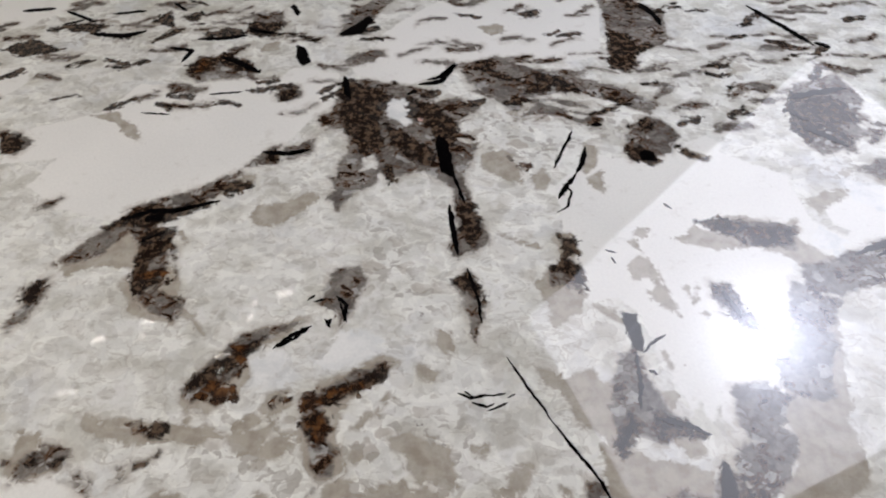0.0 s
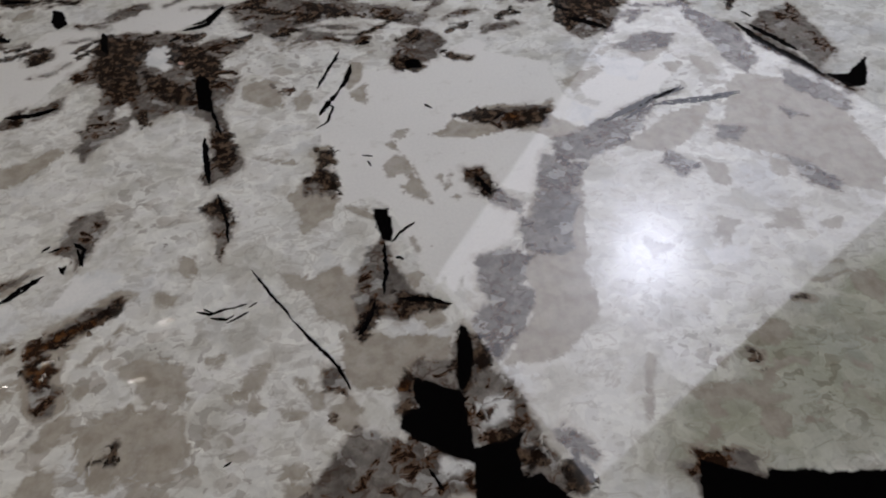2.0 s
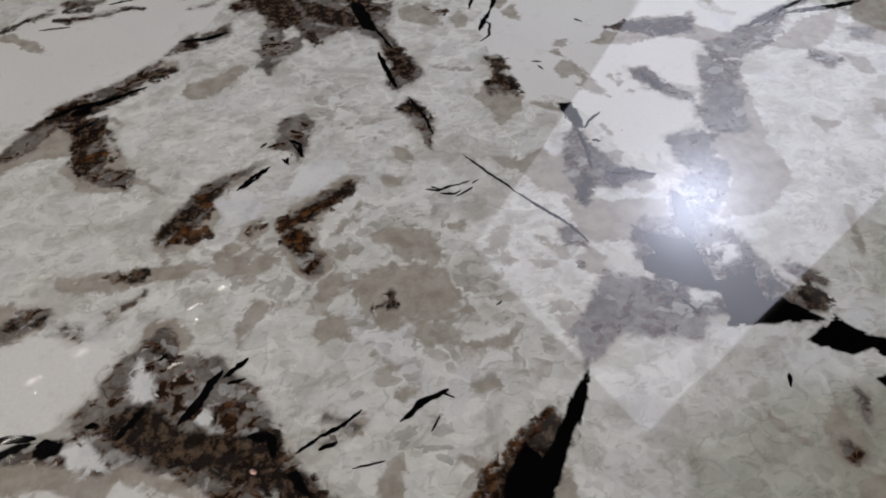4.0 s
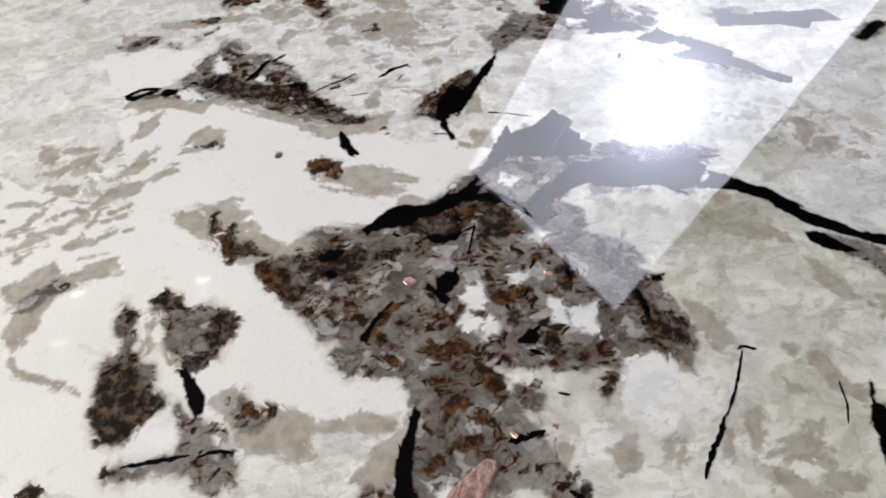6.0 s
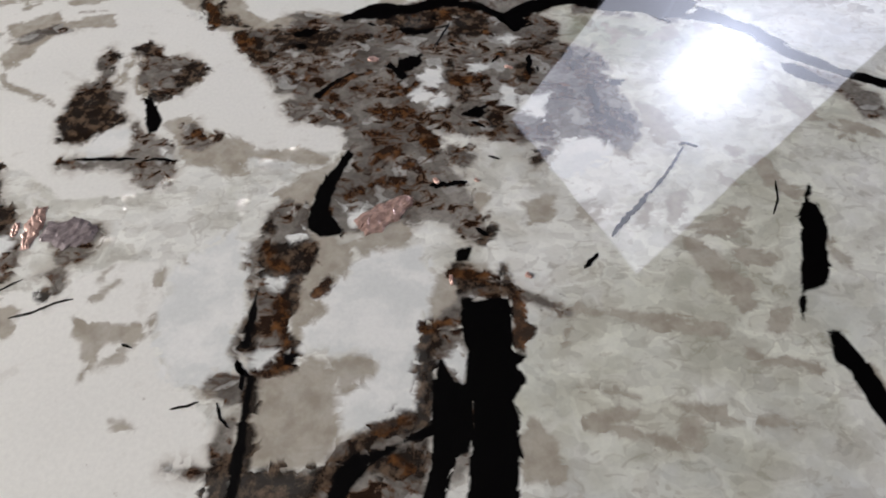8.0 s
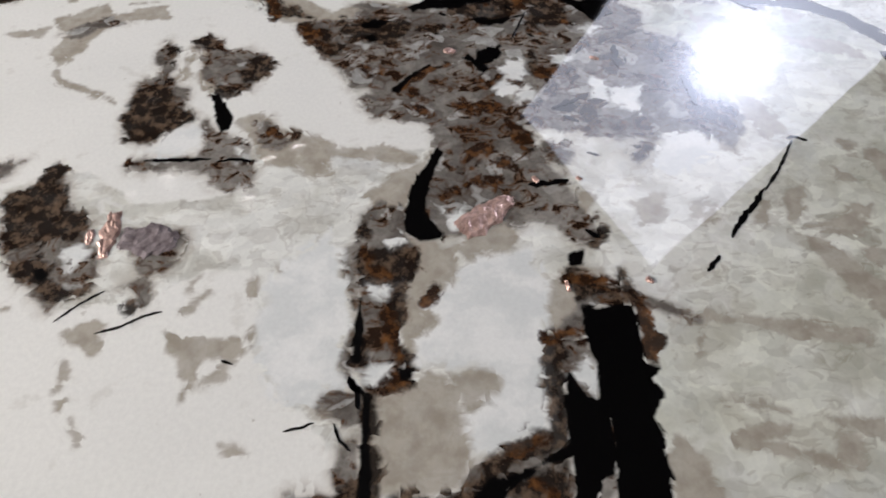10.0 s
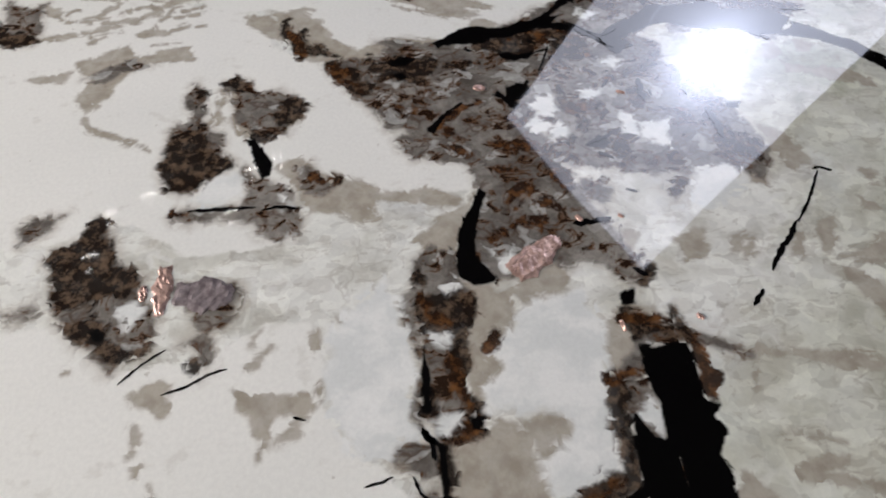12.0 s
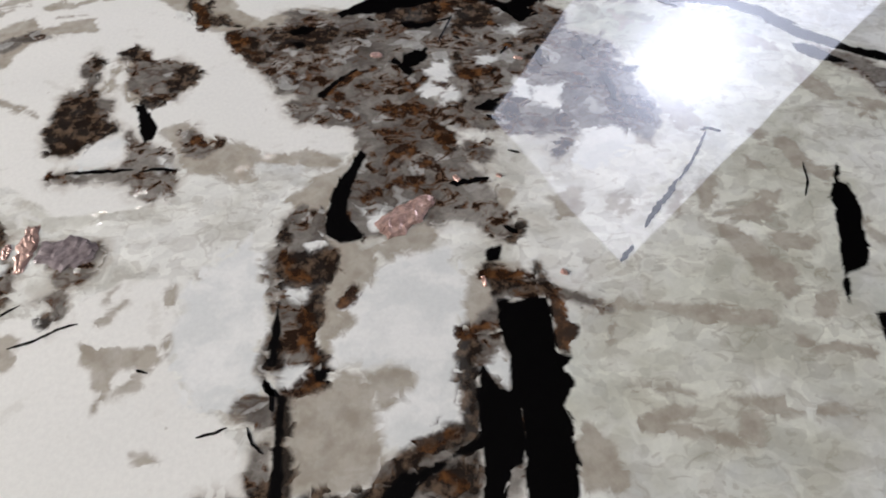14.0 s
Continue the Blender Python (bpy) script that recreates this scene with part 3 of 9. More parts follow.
beige.patch(0.14, 0.492, 0.167, 0.501, 0.197, 0.496, 0.218, 0.486, 0.221, 0.463, 0.146, 0.465)
beige.patch(0.123, 0.521, 0.131, 0.531, 0.14, 0.526, 0.134, 0.519)
beige.patch(0.127, 0.552, 0.139, 0.569, 0.147, 0.566, 0.137, 0.552)
beige.patch(-0.146, 0.695, -0.11, 0.695, -0.086, 0.68, -0.08, 0.652, -0.104, 0.653, -0.133, 0.667)
beige.patch(-0.258, 0.972, -0.24, 0.966, -0.217, 0.931, -0.237, 0.943)
beige.patch(-0.125, 0.846, -0.083, 0.865, -0.049, 0.88, -0.052, 0.855, -0.089, 0.841, -0.113, 0.832)
beige.patch(-0.04, 0.807, -0.029, 0.826, 0.003, 0.835, 0.026, 0.854, 0.042, 0.844, 0.019, 0.825, 0, 0.798, -0.026, 0.794)
beige.patch(0.185, 0.622, 0.208, 0.615, 0.204, 0.603, 0.189, 0.609)
beige.patch(0.203, 0.661, 0.216, 0.654, 0.215, 0.634, 0.205, 0.641)
beige.patch(0.572, 0.81, 0.602, 0.818, 0.644, 0.845, 0.633, 0.815, 0.662, 0.785, 0.692, 0.792, 0.687, 0.756, 0.637, 0.768, 0.595, 0.79)
beige.patch(0.573, 0.675, 0.61, 0.719, 0.641, 0.717, 0.629, 0.657, 0.618, 0.603, 0.59, 0.568, 0.555, 0.559, 0.545, 0.583, 0.565, 0.62, 0.56, 0.647)
beige.patch(0.667, 0.874, 0.696, 0.894, 0.744, 0.902, 0.705, 0.877, 0.677, 0.858)
beige.patch(0.795, 0.958, 0.835, 0.955, 0.828, 0.919, 0.789, 0.899, 0.775, 0.923)
beige.patch(0.874, 1.076, 0.903, 1.059, 0.904, 1.023, 0.874, 1.032)
beige.patch(0.784, 0.715, 0.808, 0.697, 0.8, 0.666, 0.785, 0.675)
beige.patch(0.9, 0.786, 0.936, 0.774, 0.903, 0.706, 0.877, 0.716, 0.869, 0.751)
beige.patch(0.768, 0.625, 0.788, 0.617, 0.767, 0.598, 0.751, 0.603)
beige.patch(0.679, 0.612, 0.702, 0.597, 0.68, 0.586)
beige.patch(0.862, 0.701, 0.883, 0.691, 0.864, 0.669, 0.853, 0.678)
beige.patch(0.853, 0.906, 0.873, 0.881, 0.876, 0.854, 0.852, 0.866)
beige.patch(0.811, 0.897, 0.839, 0.889, 0.815, 0.869)
beige.patch(0.826, 0.621, 0.853, 0.626, 0.843, 0.599, 0.823, 0.604)
beige.patch(0.876, 0.838, 0.89, 0.821, 0.873, 0.803, 0.864, 0.813)
beige.patch(0.555, 0.617, 0.585, 0.62, 0.607, 0.574, 0.604, 0.529, 0.575, 0.504, 0.54, 0.492, 0.51, 0.497, 0.541, 0.539, 0.554, 0.569)
beige.patch(0.421, 0.759, 0.436, 0.775, 0.454, 0.758, 0.46, 0.729, 0.468, 0.694, 0.454, 0.704, 0.442, 0.711, 0.44, 0.724, 0.453, 0.726, 0.446, 0.745, 0.426, 0.74)
beige.patch(0.432, 0.805, 0.443, 0.817, 0.454, 0.817, 0.449, 0.802)
beige.patch(0.424, 0.797, 0.435, 0.8, 0.443, 0.781, 0.43, 0.786)
beige.patch(0.518, 0.972, 0.533, 0.967, 0.562, 0.951, 0.553, 0.942, 0.531, 0.954)
beige.patch(0.48, 0.802, 0.502, 0.814, 0.511, 0.823, 0.531, 0.82, 0.55, 0.844, 0.572, 0.845, 0.627, 0.831, 0.644, 0.839, 0.624, 0.788, 0.576, 0.796, 0.54, 0.792, 0.507, 0.798)
beige.patch(0.479, 0.7344, 0.4839, 0.7124, 0.4946, 0.7337, 0.4923, 0.7358, 0.4846, 0.721, 0.4819, 0.7357)
beige.patch(0.327, 0.743, 0.343, 0.767, 0.362, 0.755, 0.367, 0.723, 0.36, 0.695, 0.342, 0.686, 0.327, 0.673, 0.321, 0.71, 0.311, 0.728)
beige.patch(0.2701, 0.7962, 0.2966, 0.7849, 0.3231, 0.7779, 0.3234, 0.7812, 0.2971, 0.7924, 0.2702, 0.7996)
beige.patch(0.4909, 0.7013, 0.4964, 0.6961, 0.4979, 0.6986, 0.4924, 0.7038)
beige.patch(0.4407, 0.6502, 0.4414, 0.6383, 0.4456, 0.6306, 0.447, 0.6315, 0.4448, 0.6396, 0.4423, 0.6506)
beige.patch(0.3723, 0.7032, 0.3892, 0.6898, 0.4016, 0.6823, 0.4033, 0.6859, 0.3925, 0.6983, 0.3735, 0.7072)
beige.patch(0.343, 0.767, 0.333, 0.797, 0.357, 0.808, 0.366, 0.777, 0.356, 0.765)
beige.patch(0.248, 0.936, 0.277, 0.949, 0.3, 0.921, 0.301, 0.886, 0.265, 0.898, 0.25, 0.912)
beige.patch(0.315, 0.895, 0.33, 0.916, 0.341, 0.891, 0.333, 0.875, 0.319, 0.877)
beige.patch(0.388, 0.9, 0.408, 0.914, 0.409, 0.873, 0.391, 0.888)
beige.patch(0.382, 0.931, 0.392, 0.968, 0.407, 0.965, 0.401, 0.928, 0.385, 0.912)
beige.patch(0.347, 0.608, 0.369, 0.615, 0.391, 0.608, 0.385, 0.589, 0.362, 0.586, 0.349, 0.595)
beige.patch(0.43, 0.602, 0.442, 0.607, 0.447, 0.596, 0.437, 0.587)
beige.patch(0.436, 0.575, 0.46, 0.571, 0.459, 0.546, 0.445, 0.542, 0.431, 0.556)
beige.patch(0.361, 0.549, 0.382, 0.552, 0.413, 0.535, 0.444, 0.536, 0.464, 0.527, 0.455, 0.5, 0.429, 0.494, 0.403, 0.487, 0.379, 0.491, 0.365, 0.514)
beige.patch(0.369, 0.487, 0.377, 0.471, 0.372, 0.462, 0.358, 0.469, 0.354, 0.479)
beige.patch(0.3982, 0.4357, 0.4116, 0.4313, 0.4121, 0.4329, 0.3986, 0.4372)
beige.patch(0.362, 0.4578, 0.3708, 0.447, 0.372, 0.448, 0.3632, 0.4588)
beige.patch(0.145, 0.497, 0.167, 0.501, 0.196, 0.499, 0.216, 0.491, 0.222, 0.48, 0.225, 0.438, 0.201, 0.44, 0.188, 0.442, 0.195, 0.452, 0.189, 0.471, 0.175, 0.487, 0.156, 0.49)
beige.patch(0.179, 0.543, 0.195, 0.535, 0.207, 0.517, 0.223, 0.505, 0.219, 0.5, 0.199, 0.508, 0.185, 0.521)
beige.patch(0.165, 0.465, 0.174, 0.469, 0.181, 0.454, 0.173, 0.451, 0.165, 0.456)
beige.patch(0.145, 0.478, 0.152, 0.477, 0.154, 0.458, 0.15, 0.454)
beige.patch(0.107, 0.483, 0.128, 0.49, 0.126, 0.481, 0.113, 0.478)
beige.patch(0.197, 0.66, 0.217, 0.661, 0.22, 0.636, 0.209, 0.637)
beige.patch(0.275, 0.517, 0.295, 0.525, 0.293, 0.509, 0.281, 0.501, 0.277, 0.491)
beige.patch(0.306, 0.482, 0.32, 0.48, 0.325, 0.474, 0.311, 0.474)
beige.patch(0.312, 0.43, 0.33, 0.429, 0.33, 0.423, 0.314, 0.425)
beige.patch(0.2411, 0.538, 0.2529, 0.532, 0.2593, 0.544, 0.2573, 0.5459, 0.2504, 0.5375, 0.2414, 0.5404)
beige.patch(0.262, 0.504, 0.271, 0.502, 0.27, 0.49, 0.263, 0.493)
beige.patch(0.307, 0.622, 0.33, 0.618, 0.335, 0.597, 0.313, 0.607)
beige.patch(0.369, 0.487, 0.36, 0.51, 0.345, 0.517, 0.34, 0.524, 0.359, 0.494)
beige.patch(0.615, 0.427, 0.639, 0.477, 0.636, 0.483, 0.62, 0.448)
beige.patch(0.658, 0.447, 0.683, 0.446, 0.715, 0.439, 0.708, 0.435, 0.664, 0.439)
beige.patch(0.688, 0.469, 0.705, 0.472, 0.696, 0.463)
beige.patch(0.725, 0.48, 0.738, 0.473, 0.735, 0.457, 0.725, 0.458)
beige.patch(0.749, 0.494, 0.772, 0.496, 0.771, 0.485, 0.75, 0.476, 0.741, 0.484)
beige.patch(0.7952, 0.5189, 0.8129, 0.5098, 0.8153, 0.5127, 0.7976, 0.5219)
beige.patch(0.8291, 0.5366, 0.8597, 0.5385, 0.8609, 0.5413, 0.8302, 0.5394)
beige.patch(0.791, 0.4284, 0.7961, 0.4199, 0.7984, 0.4214, 0.7933, 0.4299)
beige.patch(0.7379, 0.4448, 0.7375, 0.4345, 0.74, 0.4352, 0.7404, 0.4455)
beige.patch(0.7094, 0.418, 0.7221, 0.4136, 0.7238, 0.416, 0.7111, 0.4204)
beige.patch(0.758, 0.596, 0.767, 0.602, 0.764, 0.583, 0.753, 0.585)
beige.patch(0.812, 0.606, 0.826, 0.607, 0.818, 0.599, 0.809, 0.6)
beige.patch(0.868, 0.604, 0.893, 0.604, 0.884, 0.594, 0.867, 0.597)
beige.patch(0.894, 0.855, 0.961, 0.831, 0.994, 0.757, 0.987, 0.669, 0.961, 0.63, 0.925, 0.644, 0.907, 0.683, 0.866, 0.708, 0.816, 0.736, 0.84, 0.773)
beige.patch(0.701, 0.745, 0.777, 0.794, 0.841, 0.805, 0.805, 0.758, 0.75, 0.727)
beige.patch(0.382, 0.546, 0.341, 0.571, 0.33, 0.611, 0.364, 0.626, 0.385, 0.602)
beige.patch(0.791, 0.521, 0.804, 0.524, 0.817, 0.517, 0.819, 0.51, 0.802, 0.51, 0.791, 0.515)
beige.patch(0.746, 0.494, 0.761, 0.497, 0.774, 0.495, 0.765, 0.483, 0.75, 0.475, 0.743, 0.483)
beige.patch(0.724, 0.478, 0.73, 0.474, 0.735, 0.462, 0.729, 0.456, 0.721, 0.461)
beige.patch(0.661, 0.449, 0.679, 0.448, 0.705, 0.449, 0.715, 0.439, 0.741, 0.429, 0.714, 0.427, 0.683, 0.436, 0.668, 0.441)
beige.patch(0.668, 0.436, 0.675, 0.43, 0.681, 0.421, 0.67, 0.418, 0.666, 0.426)
beige.patch(0.661, 0.42, 0.668, 0.414, 0.667, 0.402, 0.66, 0.408)
beige.patch(0.711, 0.421, 0.726, 0.421, 0.729, 0.407, 0.721, 0.398, 0.708, 0.401, 0.706, 0.41)
beige.patch(0.7206, 0.437, 0.7361, 0.4492, 0.7461, 0.4548, 0.7567, 0.458, 0.7699, 0.454, 0.772, 0.4565, 0.7597, 0.4641, 0.7453, 0.4603, 0.733, 0.4532, 0.7189, 0.4385)
beige.patch(0.7166, 0.4482, 0.7165, 0.4397, 0.7186, 0.4349, 0.7205, 0.4356, 0.7208, 0.4414, 0.7185, 0.4489)
beige.patch(0.7335, 0.4121, 0.7419, 0.4047, 0.7574, 0.405, 0.7584, 0.407, 0.745, 0.409, 0.7353, 0.4139)
beige.patch(0.7547, 0.4174, 0.7656, 0.4187, 0.7661, 0.4203, 0.7552, 0.419)
beige.patch(0.7912, 0.429, 0.7878, 0.4194, 0.7897, 0.4195, 0.7931, 0.4292)
beige.patch(0.8013, 0.4244, 0.8011, 0.413, 0.8113, 0.4075, 0.8133, 0.4092, 0.8062, 0.4162, 0.8037, 0.4254)
beige.patch(0.863, 0.539, 0.882, 0.536, 0.889, 0.522, 0.874, 0.499, 0.863, 0.516, 0.857, 0.527)
beige.patch(0.8077, 0.4553, 0.8118, 0.4452, 0.8235, 0.4417, 0.825, 0.4434, 0.8157, 0.4486, 0.8096, 0.4566)
beige.patch(0.823, 0.5365, 0.8368, 0.5343, 0.8573, 0.5392, 0.858, 0.5414, 0.8387, 0.5392, 0.8241, 0.5388)
beige.patch(0.8393, 0.5547, 0.8601, 0.5493, 0.8612, 0.551, 0.8404, 0.5564)
beige.patch(0.8339, 0.4708, 0.8477, 0.4601, 0.8495, 0.4617, 0.8357, 0.4725)
beige.patch(0.637, 0.404, 0.649, 0.405, 0.655, 0.395, 0.64, 0.395)
beige.patch(0.6692, 0.3955, 0.6857, 0.3906, 0.6956, 0.3865, 0.6968, 0.3879, 0.6879, 0.3938, 0.67, 0.397)
beige.patch(0.28, 0.522, 0.292, 0.523, 0.29, 0.51, 0.283, 0.516)
beige.patch(0.284, 0.5, 0.294, 0.489, 0.287, 0.485, 0.277, 0.489)
beige.patch(0.32, 0.51, 0.332, 0.509, 0.332, 0.498, 0.323, 0.502)
beige.patch(0.332, 0.498, 0.345, 0.496, 0.349, 0.48, 0.339, 0.481)
beige.patch(0.354, 0.474, 0.368, 0.467, 0.376, 0.451, 0.369, 0.448, 0.358, 0.459, 0.351, 0.467)
beige.patch(0.312, 0.436, 0.33, 0.433, 0.332, 0.424, 0.312, 0.425)
beige.patch(0.317, 0.416, 0.332, 0.418, 0.33, 0.402, 0.317, 0.404)
beige.patch(0.3035, 0.4834, 0.3153, 0.4788, 0.3321, 0.4755, 0.3324, 0.4777, 0.3158, 0.4836, 0.3036, 0.4856)
beige.patch(0.394, 0.219, 0.413, 0.213, 0.427, 0.204, 0.422, 0.199, 0.405, 0.206, 0.391, 0.214)
beige.patch(0.432, 0.207, 0.443, 0.211, 0.445, 0.2, 0.439, 0.197, 0.427, 0.199)
beige.patch(0.449, 0.199, 0.458, 0.205, 0.477, 0.206, 0.468, 0.199, 0.456, 0.195)
beige.patch(0.484, 0.245, 0.5, 0.247, 0.529, 0.245, 0.538, 0.239, 0.544, 0.214, 0.52, 0.214, 0.494, 0.224, 0.478, 0.232)
beige.patch(0.551, 0.291, 0.575, 0.288, 0.579, 0.271, 0.559, 0.267)
beige.patch(0.4451, 0.3103, 0.4533, 0.2854, 0.467, 0.2731, 0.469, 0.2747, 0.4582, 0.2887, 0.4474, 0.3117)
beige.patch(0.263, 0.231, 0.279, 0.227, 0.281, 0.211, 0.264, 0.21)
beige.patch(0.492, 0.296, 0.504, 0.298, 0.508, 0.281, 0.502, 0.261, 0.487, 0.257, 0.481, 0.271)
beige.patch(0.4923, 0.2212, 0.4813, 0.2258, 0.4798, 0.2241, 0.4908, 0.2195)
beige.patch(0.5003, 0.213, 0.5097, 0.2065, 0.5115, 0.208, 0.502, 0.2145)
beige.patch(0.161, 0.546, 0.185, 0.549, 0.219, 0.541, 0.23, 0.506, 0.223, 0.499, 0.198, 0.517, 0.188, 0.531, 0.166, 0.536)
beige.patch(0.161, 0.498, 0.182, 0.493, 0.201, 0.504, 0.227, 0.491, 0.234, 0.467, 0.234, 0.445, 0.214, 0.45, 0.192, 0.448, 0.185, 0.471, 0.168, 0.471, 0.161, 0.462, 0.158, 0.48)
beige.patch(0.186, 0.429, 0.195, 0.439, 0.209, 0.437, 0.214, 0.426, 0.21, 0.417, 0.194, 0.417)
beige.patch(0.16, 0.448, 0.177, 0.455, 0.183, 0.446, 0.174, 0.438, 0.161, 0.441)
beige.patch(0.108, 0.46, 0.123, 0.453, 0.117, 0.438, 0.106, 0.434, 0.102, 0.448)
beige.patch(0.217, 0.4142, 0.236, 0.4051, 0.2572, 0.4054, 0.2576, 0.4081, 0.2374, 0.4112, 0.2178, 0.4169)
beige.patch(0.15, 0.4167, 0.1681, 0.4004, 0.1691, 0.4021, 0.1511, 0.4185)
beige.patch(0.165, 0.378, 0.176, 0.382, 0.181, 0.376, 0.171, 0.371)
beige.patch(0.111, 0.502, 0.133, 0.504, 0.137, 0.488, 0.115, 0.486)
beige.patch(0.1529, 0.5718, 0.16, 0.5869, 0.1474, 0.5669, 0.1492, 0.5641, 0.1648, 0.5818, 0.1513, 0.5749)
beige.patch(0.139, 0.367, 0.12, 0.36, 0.101, 0.359, 0.137, 0.351, 0.143, 0.361)
beige.patch(0.036, 0.469, 0.051, 0.493, 0.067, 0.483, 0.051, 0.466, 0.038, 0.449)
beige.patch(-0.14, 0.554, -0.112, 0.544, -0.085, 0.542, -0.054, 0.55, -0.02, 0.539, -0.004, 0.539, -0.009, 0.528, -0.041, 0.532, -0.083, 0.527, -0.126, 0.536)
beige.patch(-0.187, 0.532, -0.166, 0.531, -0.15, 0.503, -0.132, 0.513, -0.122, 0.501, -0.148, 0.493, -0.167, 0.491, -0.178, 0.496)
beige.patch(-0.045, 0.467, -0.037, 0.485, -0.016, 0.484, 0, 0.464, -0.004, 0.452, -0.029, 0.457)
beige.patch(-0.1038, 0.6805, -0.0656, 0.6597, -0.0393, 0.6375, -0.0384, 0.6411, -0.0647, 0.6687, -0.1039, 0.6849)
beige.patch(-0.015, 0.549, 0.007, 0.54, -0.003, 0.535)
beige.patch(0.013, 0.547, 0.029, 0.559, 0.038, 0.553, 0.024, 0.54)
beige.patch(0.041, 0.525, 0.052, 0.542, 0.074, 0.545, 0.068, 0.526, 0.051, 0.519)
beige.patch(-0.143, 0.381, -0.113, 0.374, -0.082, 0.361, -0.061, 0.35, -0.048, 0.363, -0.013, 0.352, 0.028, 0.318, 0.057, 0.3, 0.09, 0.281, 0.123, 0.285, 0.152, 0.29, 0.168, 0.269, 0.158, 0.26, 0.13, 0.256, 0.094, 0.258, 0.071, 0.274, 0.043, 0.297, -0.001, 0.331, -0.043, 0.359, -0.059, 0.337, -0.09, 0.357, -0.118, 0.357, -0.137, 0.355)
beige.patch(-0.082, 0.268, -0.075, 0.277, -0.058, 0.279, -0.07, 0.294, -0.054, 0.307, -0.035, 0.297, -0.027, 0.296, -0.029, 0.275, -0.033, 0.27, -0.061, 0.269)
beige.patch(-0.132, 0.336, -0.118, 0.333, -0.108, 0.345, -0.112, 0.326, -0.122, 0.311, -0.13, 0.31)
beige.patch(-0.107, 0.234, -0.098, 0.245, -0.084, 0.252, -0.092, 0.237, -0.102, 0.228)
beige.patch(-0.0155, 0.1851, -0.0053, 0.1808, -0.0052, 0.1826, -0.0154, 0.1869)
beige.patch(0.072, 0.195, 0.076, 0.203, 0.101, 0.198, 0.122, 0.205, 0.139, 0.199, 0.15, 0.187, 0.174, 0.173, 0.194, 0.169, 0.173, 0.169, 0.157, 0.172, 0.175, 0.155, 0.159, 0.153, 0.147, 0.153, 0.131, 0.163, 0.116, 0.17, 0.088, 0.187)
beige.patch(0.162, 0.146, 0.174, 0.149, 0.185, 0.139, 0.176, 0.133, 0.164, 0.135)
beige.patch(0.113, 0.282, 0.151, 0.288, 0.159, 0.271, 0.149, 0.26, 0.13, 0.253, 0.124, 0.263)
beige.patch(0.26, 0.23, 0.278, 0.228, 0.283, 0.211, 0.272, 0.206, 0.259, 0.217)
beige.patch(0.244, 0.22, 0.256, 0.212, 0.254, 0.205, 0.242, 0.21)
beige.patch(0.156, 0.503, 0.178, 0.507, 0.194, 0.489, 0.219, 0.493, 0.23, 0.481, 0.236, 0.448, 0.244, 0.441, 0.201, 0.45, 0.189, 0.442, 0.172, 0.45, 0.16, 0.444, 0.157, 0.471)
beige.patch(0.188, 0.433, 0.211, 0.432, 0.214, 0.419, 0.197, 0.415)
beige.patch(0.247, 0.411, 0.276, 0.413, 0.268, 0.402, 0.248, 0.403)
beige.patch(0.1651, 0.3783, 0.1806, 0.3733, 0.1811, 0.3764, 0.1655, 0.3815)
beige.patch(0.309, 0.426, 0.335, 0.416, 0.361, 0.401, 0.343, 0.401, 0.316, 0.408)
beige.patch(0.224, 0.374, 0.247, 0.38, 0.25, 0.368, 0.231, 0.365)
beige.patch(0.205, 0.322, 0.234, 0.312, 0.251, 0.318, 0.227, 0.304)
beige.patch(0.482, 0.241, 0.508, 0.241, 0.531, 0.236, 0.532, 0.211, 0.503, 0.215, 0.48, 0.229)
beige.patch(0.538, 0.247, 0.564, 0.244, 0.57, 0.23, 0.551, 0.225, 0.534, 0.232)
beige.patch(0.426, 0.201, 0.439, 0.206, 0.446, 0.202, 0.438, 0.196)
beige.patch(0.4479, 0.1951, 0.4708, 0.201, 0.471, 0.2032, 0.4481, 0.1972)
beige.patch(0.54, 0.212, 0.56, 0.214, 0.549, 0.202)
beige.patch(0.53, 0.1672, 0.5217, 0.1529, 0.5243, 0.1474, 0.5265, 0.1485, 0.5267, 0.1536, 0.5321, 0.1671)
beige.patch(0.574, 0.22, 0.597, 0.23, 0.586, 0.217)
beige.patch(0.559, 0.29, 0.589, 0.276, 0.611, 0.25, 0.594, 0.241, 0.563, 0.261)
beige.patch(0.539, 0.1917, 0.5402, 0.1858, 0.5426, 0.187, 0.5414, 0.1929)
beige.patch(0.388, 0.09, 0.404, 0.08, 0.416, 0.069, 0.407, 0.061, 0.397, 0.054, 0.401, 0.068, 0.396, 0.08)
beige.patch(0.423, 0.063, 0.44, 0.065, 0.451, 0.076, 0.467, 0.081, 0.469, 0.065, 0.455, 0.056, 0.44, 0.058)
beige.patch(0.465, 0.047, 0.481, 0.04, 0.483, 0.033, 0.462, 0.037)
beige.patch(0.49, 0.084, 0.51, 0.075, 0.497, 0.059, 0.486, 0.065)
beige.patch(0.3541, 0.0889, 0.353, 0.0779, 0.3548, 0.078, 0.3559, 0.089)
beige.patch(0.515, 0.209, 0.518, 0.206, 0.51, 0.205)
beige.patch(0.482, 0.039, 0.519, 0.036, 0.533, 0.025, 0.522, 0.016, 0.488, 0.025)
beige.patch(0.405, -0.032, 0.42, -0.039, 0.434, -0.073, 0.433, -0.086, 0.415, -0.076, 0.405, -0.06)
beige.patch(0.472, -0.093, 0.479, -0.098, 0.473, -0.112, 0.469, -0.105)
